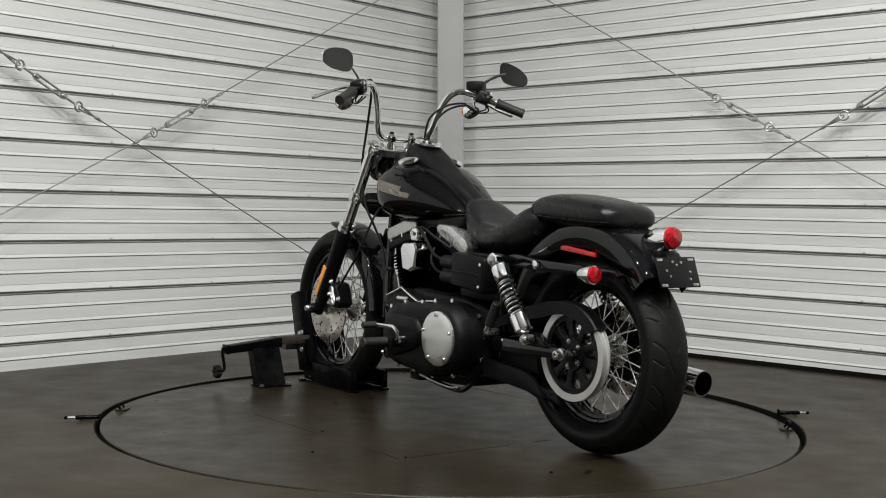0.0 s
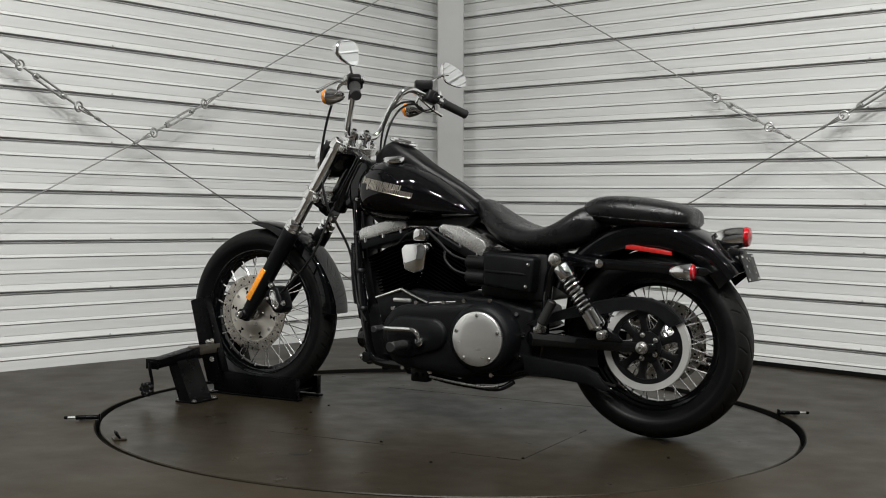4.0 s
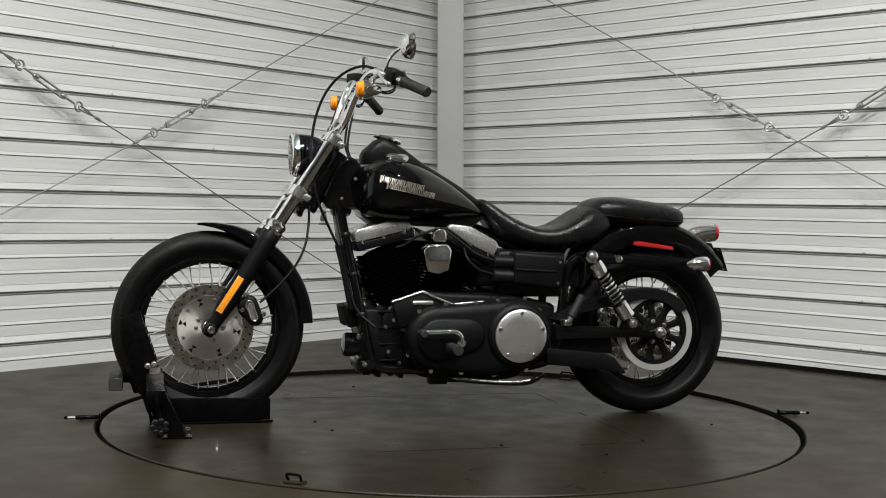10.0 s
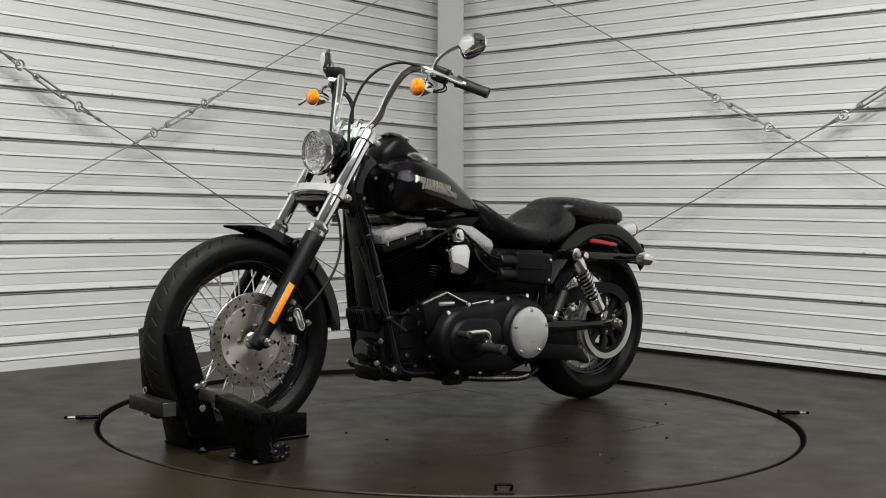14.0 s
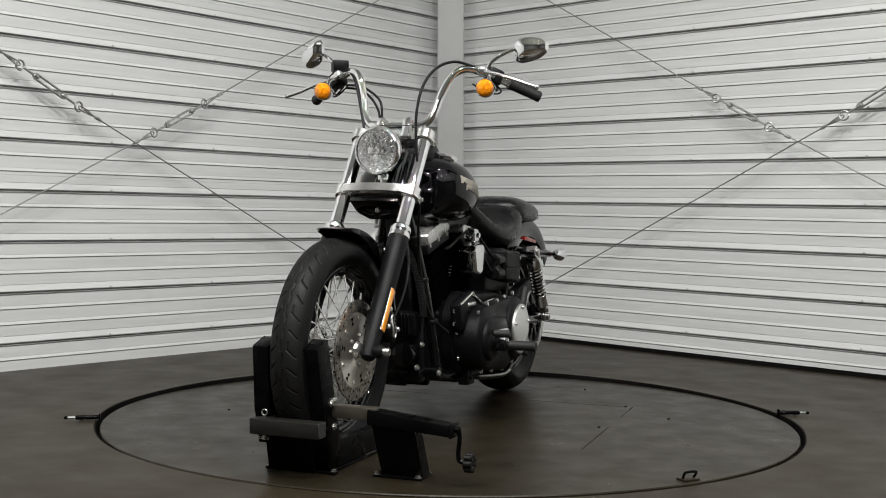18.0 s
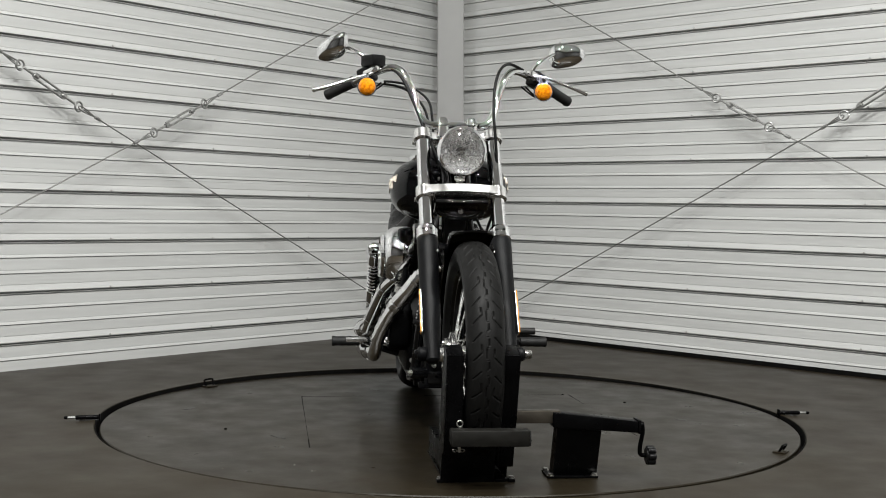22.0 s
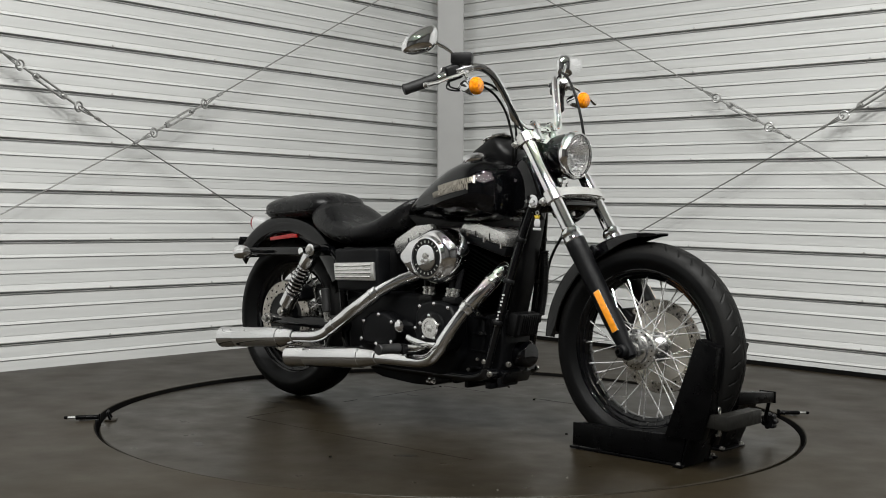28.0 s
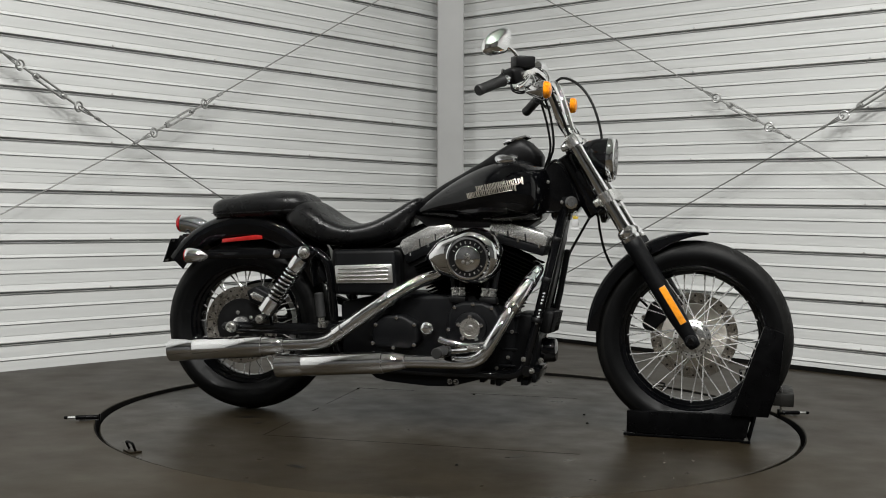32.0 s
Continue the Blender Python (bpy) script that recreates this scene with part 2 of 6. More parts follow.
def panel_mesh(z0, z1, start, direction, inward, length):
    prof = rib_profile(z0, z1)
    bm = bmesh.new()
    a = [start + inward * (o + 0.012) + V(0, 0, z) for o, z in prof]
    back = [start - inward * 0.028 + V(0, 0, z) for o, z in (prof[-1], prof[0])]
    ring = a + back
    skin(bm, [ring, [p + direction * length for p in ring]])
    return bm


def ribbed_wall(name, start, direction, inward, length, base_gap, screw_at):
    bm = bmesh.new()
    o = start - inward * 0.16
    face = start - inward * 0.03
    q = [o, o + direction * length, face + direction * length, face]
    skin(bm, [[p for p in q], [p + V(0, 0, ROOM_H) for p in q]])
    wall = tagged(link(bm, name, M_WALLDARK), "white painted ribbed sheet-steel wall", "wall", kind="structure")
    z = base_gap
    tops = [0.117 + RIB * 3.32 + RIB * 4 * k for k in range(-1, 9)]
    tops = [t for t in tops if t > base_gap + 0.1 and t < ROOM_H] + [ROOM_H]
    for i, t in enumerate(tops):
        part("panel", panel_mesh(z, t - 0.0006, start, direction, inward, length), M_WALL, wall, "ribbed white steel panel", 6)
        z = t
    sb = hexhead(bmesh.new(), (0, 0, 0), (0, 0, 1), 0.0052, 0.006)
    first = None
    rot = inward.to_track_quat("Z", "Y").to_matrix().to_4x4()
    for k in range(0, 9):
        for s in screw_at:
            m = Matrix.Translation(start + direction * s + inward * 0.012 + V(0, 0, RIB0 + RIB * k + 0.0115) + inward * 0.003) @ rot
            if first is None:
                first = part("screw", sb, M_STEEL, wall)
                first.matrix_basis = m
            else:
                again(first, m)
    return wall


LEN_A = (V(-2.002, 0.939, 0) - CORNER).length
LEN_C = (V(0.662, 2.604, 0) - CORNER).length
ribbed_wall("wall_west", CORNER, DIR_L, IN_L, ROOM_L, 0.0, [LEN_A - s for s in (-1.2, -0.62, -0.04, 0.561, 1.176, 1.858, 2.536)])
ribbed_wall("wall_east", CORNER, DIR_R, IN_R, ROOM_R, 0.022, [LEN_C + s for s in (-0.07, 0.836, 1.809, 2.75, 3.7)])
# dark strip filling the gap below the east wall's panels
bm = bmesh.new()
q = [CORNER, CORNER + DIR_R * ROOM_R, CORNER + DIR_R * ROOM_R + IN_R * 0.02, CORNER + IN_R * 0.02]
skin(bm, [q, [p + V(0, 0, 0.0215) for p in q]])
tagged(link(bm, "baseboard", M_GAP), "dark strip in the gap at the foot of the wall", "trim", kind="structure")

END_L, END_R = CORNER + DIR_L * ROOM_L, CORNER + DIR_R * ROOM_R
FAR = END_L + DIR_R * ROOM_R
for nm, a, b in (("wall_south", END_L, FAR), ("wall_north", END_R, FAR)):
    d = (b - a).normalized()
    o = V(-d.y, d.x, 0)
    if o.dot(CORNER - a) > 0:
        o = -o
    bm = bmesh.new()
    q = [a, b, b + o * 0.16, a + o * 0.16]
    skin(bm, [q, [p + V(0, 0, ROOM_H) for p in q]])
    tagged(link(bm, nm, M_WALLDARK), "plain dark wall closing the hall", "wall", kind="structure")
bm = bmesh.new()
q = [CORNER, END_L, FAR, END_R]
skin(bm, [[p + V(0, 0, ROOM_H) for p in q], [p + V(0, 0, ROOM_H + 0.12) for p in q]])
tagged(link(bm, "ceiling", M_CEIL), "white insulated ceiling of the hall", "ceiling", kind="structure")

# floor with a round opening for the turntable
R_DISC, R_HOLE = 1.232, 1.247
bm = bmesh.new()
N = 128
inner = []
for k in range(N):
    a = 2 * math.pi * k / N
    rr = R_HOLE + 0.004 * noise.noise(V(3 * math.cos(a), 3 * math.sin(a), 1.7)) + 0.016 * max(0, math.cos(a - 0.02)) ** 40 + 0.012 * max(0, math.cos(a - 3.1)) ** 30
    inner.append((rr * math.cos(a), rr * math.sin(a)))


def ray_to_quad(a):
    d = V(math.cos(a), math.sin(a), 0)
    best = 1e9
    for p, r in ((CORNER, END_L), (END_L, FAR), (FAR, END_R), (END_R, CORNER)):
        e = r - p
        den = d.x * e.y - d.y * e.x
        if abs(den) > 1e-9:
            t = (p.x * e.y - p.y * e.x) / den
            if 0 < t < best:
                best = t
    return d * best




def lip(y):
    """The floor stands a little proud of the deck at the back of the opening."""
    return 0.014 * max(0.0, 0.5 + 0.5 * y / R_HOLE) ** 1.5


rings = [[(x, y, -0.05) for x, y in inner], [(x, y, lip(y) - 0.002) for x, y in inner], [(x * 1.002, y * 1.002, lip(y)) for x, y in inner]]
for f in (0.04, 0.12, 0.35, 1.0):
    ring = []
    for k in range(N):
        a = 2 * math.pi * k / N
        e = ray_to_quad(a)
        ring.append((inner[k][0] + (e.x - inner[k][0]) * f, inner[k][1] + (e.y - inner[k][1]) * f, 0.0))
    rings.append(ring)
skin(bm, rings, caps=False)
tagged(link(bm, "floor", M_FLOOR, sharp=20), "dark worn grey-brown workshop floor", "floor", kind="structure")
# near-black lining added so the gap round the deck stays dark
bm = bmesh.new()
skin(bm, [[(x * 0.9985, y * 0.9985, -0.05) for x, y in inner], [(x * 0.9985, y * 0.9985, lip(y) - 0.001) for x, y in inner], [(x * 0.9965, y * 0.9965, lip(y) - 0.0015) for x, y in inner], [(x * 0.9965, y * 0.9965, -0.05) for x, y in inner]], caps=False)
tagged(link(bm, "trim", M_GAP), "dark lining added round the turntable opening", "trim", kind="structure")
bm = bmesh.new()
lathe(bm, [(1.5, -0.06), (1.5, -0.05)], (0, 0, 0), (0, 0, 1), 64)
tagged(link(bm, "pit_floor", M_GAP), "dark pit under the turntable", "floor", kind="structure")

# corner column, a little out of plumb
bm = bmesh.new()
block(bm, (0, 0, ROOM_H / 2), (0.153, 0.16, ROOM_H), None, 0.006)
col = tagged(link(bm, "column", M_COLUMN), "grey painted steel corner column", "column", kind="structure")
col.matrix_basis = pose(-0.004, 2.72 + 0.08, 0, 0, -1.03, 0)

# ceiling lamps
def high_bay(x, y):
    t = thing("high_bay_lamp", "round grey high-bay lamp hung from the ceiling", "lamp", pose(x, y, LAMP_Z), "high-bay lamps")
    part("housing", lathe(bmesh.new(), [(0.2, 0.0), (0.21, 0.01), (0.21, 0.05), (0.12, 0.09), (0.03, 0.1)], (0, 0, 0), (0, 0, 1), 32), M_LAMP, t)
    part("rod", cyl(bmesh.new(), (0, 0, 0.1), (0, 0, ROOM_H - LAMP_Z + 0.01), 0.012), M_LAMP, t)
    return t


for lx, ly, power in LAMP_SPOTS:
    high_bay(lx, ly)


# ---- bracing cables on the walls ----
def wall_point(side, s, z, off=0.08):
    if side == "L":
        return V(-2.002, 0.939, 0) - DIR_L * s + IN_L * off + V(0, 0, z)
    return V(0.662, 2.604, 0) + DIR_R * s + IN_R * off + V(0, 0, z)


def ring_mesh(bm, c, normal, r, w, seg=28):
    u, v, a = basis(normal)
    c = Vector(c)
    rings = []
    for k in range(seg):
        t = 2 * math.pi * k / seg
        d = u * math.cos(t) + v * math.sin(t)
        rings.append([c + d * (r + w * math.cos(q)) + a * w * math.sin(q) for q in (2 * math.pi * j / 8 for j in range(8))])
    return skin(bm, rings, False, True)


def brace(side, p0, e0, e1, p1):
    """A wire rope from p0 to p1 with a turnbuckle between the eyes e0 and e1, all as (along the wall, height)."""
    a, b, c, d = [wall_point(side, *q) for q in (p0, e0, e1, p1)]
    t = thing("bracing_cable", "thin steel wire rope with a galvanised turnbuckle, diagonal before the wall", "cable", None, "wall bracing cables")
    nrm = IN_L if side == "L" else IN_R
    u = (c - b).normalized()
    for p, q in ((a, b), (d, c)):
        w = (q - p).normalized()
        part("wire_rope", cyl(bmesh.new(), p, q - w * 0.03, 0.0034, seg=8), M_WIRE, t)
        sl = cyl(bmesh.new(), q - w * 0.13, q - w * 0.095, 0.008, seg=10, edge=0.002)
        part("ferrule", sl, M_STEEL, t)
        lp = bmesh.new()
        side_v = w.cross(nrm).normalized()
        tube(lp, [q - w * 0.095, q - w * 0.05 + side_v * 0.007, q - w * 0.012 + side_v * 0.008, q, q - w * 0.012 - side_v * 0.008, q - w * 0.05 - side_v * 0.007, q - w * 0.095], 0.003, 6, 4)
        part("cable_loop", lp, M_WIRE, t)
    for p, sgn in ((b, 1), (c, -1)):
        part("eye_ring", ring_mesh(bmesh.new(), p, nrm + u * 0.25, 0.0215, 0.0048), M_STEEL, t)
        part("threaded_rod", cyl(bmesh.new(), p + u * sgn * 0.02, p + u * sgn * 0.105, 0.0055, seg=10), M_STEEL, t)
        part("end_nut", cyl(bmesh.new(), p + u * sgn * 0.075, p + u * sgn * 0.1, 0.012, 0.011, 12, 0.002), M_STEEL, t)
    sv = u.cross(nrm).normalized()
    for sgn in (-1, 1):
        o = sv * 0.0115 * sgn
        part("side_bar", cyl(bmesh.new(), b + u * 0.085 + o, c - u * 0.085 + o, 0.0052, seg=10), M_STEEL, t)
    for p in (a, d):
        ab = bmesh.new()
        block(ab, p - nrm * 0.04, (0.05, 0.05, 0.07), None, 0.005)
        part("anchor", ab, M_STEEL, t)
    return t


brace("L", (-1.35, 2.09), (0.04, 1.357), (0.337, 1.197), (2.79, 0.035))
brace("L", (-1.37, 0.035), (0.757, 1.104), (1.062, 1.267), (2.86, 2.26))
brace("R", (-0.72, 2.3), (1.022, 1.353), (1.327, 1.195), (3.7, 0.04))
brace("R", (-0.68, 0.035), (1.72, 1.235), (2.02, 1.402), (3.7, 2.33))


# ---- spring pins lying beside the turntable ----
def floor_pin(x, y, turn, label):
    t = thing("spring_pin", label, "pin", pose(x, y, 0, 0, 0, turn), "floor pins")
    part("sleeve", lathe(bmesh.new(), [(0.006, -0.055), (0.008, -0.052), (0.008, 0.02), (0.006, 0.023)], (0, 0, 0.013), (1, 0, 0), 16), M_STAND, t)
    part("rod", cyl(bmesh.new(), (0.02, 0, 0.013), (0.05, 0, 0.013), 0.005, 0.004, 12), M_STEEL, t)
    part("tip", cyl(bmesh.new(), (0.048, 0, 0.013), (0.061, 0, 0.013), 0.006, 0.005, 12, 0.002), M_STAND, t)
    bm = bmesh.new()
    block(bm, (-0.025, 0, 0.0015), (0.07, 0.018, 0.003), None, 0.001)
    block(bm, (-0.058, 0, 0.013), (0.006, 0.022, 0.026), None, 0.002)
    part("bracket", bm, M_STAND, t)


floor_pin(-1.275, -0.235, 193, "black and steel spring pin lying on the floor at the turntable")
floor_pin(1.302, 0.168, 5, "black and steel spring pin on a small bracket at the turntable")

# ---- turntable ----
turntable = thing("turntable", "round dark steel turntable deck flush with the floor", "turntable")
TILT_DIR, TILT = radians(52), 0.0045


def deck_z(x, y):
    return TILT * (x * math.cos(TILT_DIR) + y * math.sin(TILT_DIR)) / R_DISC - 0.0015


bm = bmesh.new()
rings = []
for r, dz in ((R_DISC - 0.004, -0.035), (R_DISC, -0.03), (R_DISC, -0.003), (R_DISC - 0.003, 0), (1.0, 0), (0.6, 0), (0.25, 0), (0.02, 0)):
    rings.append([(r * math.cos(a), r * math.sin(a), dz + deck_z(r * math.cos(a), r * math.sin(a))) for a in (2 * math.pi * k / 128 for k in range(128))])
skin(bm, rings)
part("deck", bm, M_DISCTOP, turntable)


def deck_strip(points, w, h, material, name="seam"):
    for (x0, y0), (x1, y1) in zip(points, points[1:]):
        d = V(x1 - x0, y1 - y0, 0)
        n = V(-d.y, d.x, 0).normalized() * w / 2
        bm = bmesh.new()
        q = [V(x0, y0, 0) + n, V(x1, y1, 0) + n, V(x1, y1, 0) - n, V(x0, y0, 0) - n]
        skin(bm, [[p + V(0, 0, deck_z(p.x, p.y) - 0.002) for p in q], [p + V(0, 0, deck_z(p.x, p.y) + h) for p in q]])
        part(name, bm, material, turntable)


# joints of the hatch in the deck, dirty and uneven
def hatch_joint(p, q, gaps):
    """A broken joint from p to q: each gap is (from, to, width)."""
    for f0, f1, w in gaps:
        deck_strip([(p[0] + (q[0] - p[0]) * f0, p[1] + (q[1] - p[1]) * f0), (p[0] + (q[0] - p[0]) * f1, p[1] + (q[1] - p[1]) * f1)], w, 0.0005, M_GAP)


H00, H10, H11, H01 = (-0.518, -0.524), (0.537, -0.526), (0.47, 0.585), (-0.518, 0.575)
hatch_joint(H10, H00, ((0.0, 0.13, 0.004), (0.13, 0.34, 0.0014), (0.34, 0.36, 0.004), (0.36, 0.48, 0.001), (0.48, 0.80, 0.002), (0.80, 1.0, 0.0032)))
hatch_joint(H00, H01, ((0.0, 0.10, 0.004), (0.10, 0.23, 0.0025), (0.45, 0.52, 0.004), (0.6, 0.97, 0.002)))
hatch_joint(H01, H11, ((0.0, 0.08, 0.005), (0.1, 0.24, 0.002), (0.48, 0.93, 0.003)))
for x, y in ((0.50, 0.025), (-0.02, 0.55), (-0.515, 0.549), (0.47, 0.2), (-0.3, 0.75), (0.2, -0.8), (-0.9, 0.3)):
    part("stud", cyl(bmesh.new(), (x, y, deck_z(x, y) - 0.002), (x, y, deck_z(x, y) + 0.004), 0.006, 0.004, 10), M_GAP, turntable)


random.seed(11)
M_SCUFF = mat("oily_scuff", (0.0055, 0.005, 0.0045), 0.3, spec=0.2, vary=0.3, vscale=30)
M_CRUMB = mat("pale_crumb", (0.2, 0.19, 0.17), 0.8, vary=0.2)
for x, y, size, turn in ((-0.70, -0.22, 0.05, 20), (-0.62, -0.32, 0.035, 70), (-0.95, 0.20, 0.04, 120), (-0.45, 0.30, 0.03, 10), (0.35, -0.62, 0.04, 40), (-0.25, -0.95, 0.05, 150), (0.62, 0.55, 0.035, 80), (-0.82, 0.05, 0.06, 95), (0.1, 0.85, 0.04, 30)):
    bm = bmesh.new()
    ring = []
    for k in range(18):
        t = 2 * math.pi * k / 18
        r = size * (0.55 + 0.45 * random.random())
        p = V(r * math.cos(t), 0.38 * r * math.sin(t), 0)
        p.rotate(Euler((0, 0, radians(turn))))
        ring.append((x + p.x, y + p.y))
    skin(bm, [[(u, v, deck_z(u, v) - 0.001) for u, v in ring], [(u, v, deck_z(u, v) + 0.0004) for u, v in ring]])
    part("scuff", bm, M_SCUFF, turntable)
bm = bmesh.new()
for k in range(16):
    r, t = 1.15 * math.sqrt(random.random()), 2 * math.pi * random.random()
    x, y = r * math.cos(t), r * math.sin(t)
    s = 0.0012 + 0.0018 * random.random()
    block(bm, (x, y, deck_z(x, y) + s / 2), (s * 1.5, s, s), pose(0, 0, 0, 0, 0, random.uniform(0, 180)), 0.0)
tagged(part("crumb", bm, M_CRUMB, turntable), kind="stuff")


def d_ring(x, y, turn, rise=1.0, w=0.026):
    m = pose(x, y, deck_z(x, y), 0, 0, turn)
    bm = bmesh.new()
    block(bm, (0, 0, 0.003), (0.055, 0.04, 0.006), None, 0.002)
    bmesh.ops.transform(bm, matrix=m, verts=bm.verts)
    base = part("ring_plate", bm, M_DISCTOP, turntable, "small worn steel tie-down plate")
    bm = bmesh.new()
    tube(bm, [(-w + 0.002, 0, 0.006), (-w, 0.008, 0.006 + 0.024 * rise), (-w + 0.005, 0.010, 0.006 + 0.034 * rise), (w - 0.005, 0.010, 0.006 + 0.034 * rise), (w, 0.008, 0.006 + 0.024 * rise), (w - 0.002, 0, 0.006)], 0.004, 8, 4)
    bmesh.ops.transform(bm, matrix=m, verts=bm.verts)
    part("d_ring", bm, M_STAND, base)


d_ring(0.709, 0.964, -40, 0.55, 0.022)
d_ring(-0.80, -0.90, 140, 0.72, 0.025)

# ---- wheel chock ----
chock = thing("wheel_chock", "black steel wheel chock with crank arm, bolted to the turntable", "wheel chock")
CHOCK_X = 1.0


def chock_part(name, bm, material, label=""):
    bmesh.ops.transform(bm, matrix=Matrix.Translation((-CHOCK_X, 0, 0)), verts=bm.verts)
    return part(name, bm, material, chock, label)


for sg in (1, -1):
    ci, co = sg * 0.062, sg * 0.088
    bm = bmesh.new()
    slab(bm, [(0.655, 0.010), (1.05, 0.010), (1.065, 0.09), (0.655, 0.083)], co - sg * 0.005, co, 0.001)
    slab(bm, [(0.655, 0.078), (1.05, 0.084), (1.05, 0.089), (0.655, 0.083)], ci, co - sg * 0.0052, 0.001)
    slab(bm, [(0.655, 0.010), (0.660, 0.010), (0.660, 0.0778), (0.655, 0.0778)], ci, co - sg * 0.0052, 0.001)
    chock_part("side_channel", bm, M_STAND)
    ui, uo = sg * 0.0545, sg * 0.101
    outline = [(1.0, 0.088), (1.12, 0.088), (1.150, 0.19), (1.165, 0.366), (1.100, 0.388)] if sg < 0 else [(1.0, 0.045), (1.074, 0.045), (1.12, 0.19), (1.165, 0.366), (1.100, 0.388)]
    bm = bmesh.new()
    slab(bm, outline, ui, ui + sg * 0.004, 0.0012)
    slab(bm, outline, uo - sg * 0.004, uo, 0.0012)
    slab(bm, [(outline[1][0] - 0.005, outline[1][1] + 0.003), outline[1], outline[2], outline[3], (1.160, 0.366), (outline[2][0] - 0.005, 0.19)], ui + sg * 0.0042, uo - sg * 0.0042, 0.0005)
    slab(bm, [(1.0, 0.088), (1.006, 0.088), (1.106, 0.384), (1.100, 0.387)], ui + sg * 0.0042, uo - sg * 0.0042, 0.0005)
    slab(bm, [(1.106, 0.380), (1.160, 0.361), (1.160, 0.367), (1.106, 0.386)], ui + sg * 0.0042, uo - sg * 0.0042, 0.0005)
    chock_part("upright", bm, M_STAND)
    bm = slab(bmesh.new(), [(0.645, 0.0), (1.06, 0.0), (1.06, 0.0075), (0.645, 0.0075)], sg * 0.055, sg * 0.0905, 0.001)
    chock_part("base_plate", bm, M_STAND)
    lug = block(bmesh.new(), (1.05, sg * 0.1005, 0.004), (0.03, 0.019, 0.008), None, 0.0015)
    chock_part("lug", lug, M_STAND)
    chock_part("bolt", hexhead(bmesh.new(), (1.05, sg * 0.1015, 0.008), (0, 0, 1), 0.0075, 0.007), M_BOLT)
    for bx, bz in ((1.074, 0.205), (1.053, 0.211), (1.053, 0.137)) if sg > 0 else ():
        chock_part("bolt", hexhead(bmesh.new(), (bx, uo, bz), (0, sg, 0), 0.0085, 0.008), M_BOLT)
bm = slab(bmesh.new(), [(0.67, 0.03), (0.99, 0.008), (1.04, 0.012), (1.105, 0.2), (1.10, 0.205), (1.035, 0.022), (0.99, 0.016), (0.67, 0.038)], -0.054, 0.054, 0.001)
chock_part("cradle", bm, M_STAND)
bm = slab(bmesh.new(), [(1.055, 0.0), (1.062, 0.0), (1.118, 0.24), (1.111, 0.24)], -0.100, 0.05, 0.001)
chock_part("front_plate", bm, M_STAND)
bm = bmesh.new()
block(bm, (1.178, 0.018, 0.147), (0.046, 0.212, 0.044), None, 0.004)
block(bm, (1.135, -0.068, 0.147), (0.045, 0.04, 0.04), None, 0.004)
chock_part("cross_bar", bm, M_TUBE, "worn grey square steel tube")
# end face, greyer than the tube to stand for a reflection
chock_part("bar_end", block(bmesh.new(), (1.178, 0.1252, 0.147), (0.043, 0.0022, 0.041), None, 0.001, 1), M_END_SHEEN, "end of the tube with a grey sheen in its colour")
bm = bmesh.new()
ring_mesh(bm, (1.160, -0.062, 0.181), (1, 0.1, 0.1), 0.008, 0.002)
cyl(bm, (1.160, -0.062, 0.104), (1.160, -0.062, 0.174), 0.0045, seg=10)
chock_part("lock_pin", bm, M_BOLT)
bm = tube(bmesh.new(), [(1.160, -0.082, 0.110), (1.160, -0.074, 0.105), (1.160, -0.064, 0.110), (1.160, -0.055, 0.105), (1.160, -0.048, 0.109), (1.160, -0.055, 0.112), (1.160, -0.064, 0.106), (1.160, -0.074, 0.112), (1.160, -0.082, 0.110)], 0.0015, 6, 4)
chock_part("hairpin_clip", bm, M_BOLT)
# crank arm to the side, on its leaning post
bm = block(bmesh.new(), (1.05, 0.155, 0.182), (0.036, 0.16, 0.036), None, 0.003)
chock_part("slide_bar", bm, M_SLIDE, "oily bare steel slide bar")
bm = slab(bmesh.new(), [(0.212, 0.154), (0.456, 0.138), (0.456, 0.171), (0.212, 0.197)], 1.024, 1.078, 0.004, "yz")
chock_part("arm_tube", bm, M_STAND)
bm = slab(bmesh.new(), [(0.4565, 0.136), (0.464, 0.136), (0.464, 0.174), (0.4565, 0.174)], 1.022, 1.08, 0.001, "yz")
chock_part("end_plate", bm, M_STAND)
post = bmesh.new()
lower = [(0.953, 0.2300), (1.007, 0.2300), (1.007, 0.356), (0.953, 0.356)]
upper = [(1.028, 0.2255), (1.076, 0.2255), (1.076, 0.352), (1.028, 0.352)]
skin(post, [[(x, y, 0.006) for x, y in lower], [(x, y, 0.165) for x, y in upper]])
chock_part("post", rounded(post, 0.003), M_STAND)
bm = block(bmesh.new(), (0.981, 0.284, 0.003), (0.092, 0.146, 0.006), None, 0.0015)
chock_part("post_foot", bm, M_STAND)
for by in (0.220, 0.346):
    for bx in (0.944, 1.018):
        chock_part("bolt", hexhead(bmesh.new(), (bx, by, 0.006), (0, 0, 1), 0.0085, 0.008), M_BOLT)
bm = bmesh.new()
cyl(bm, (1.050, 0.46, 0.157), (1.050, 0.478, 0.157), 0.009, seg=12)
tube(bm, [(1.050, 0.474, 0.162), (1.048, 0.477, 0.135), (1.042, 0.472, 0.094), (1.040, 0.474, 0.072), (1.039, 0.488, 0.067), (1.039, 0.51, 0.067)], 0.0065, 10, 5)
chock_part("crank", bm, M_STAND)
bm = bmesh.new()
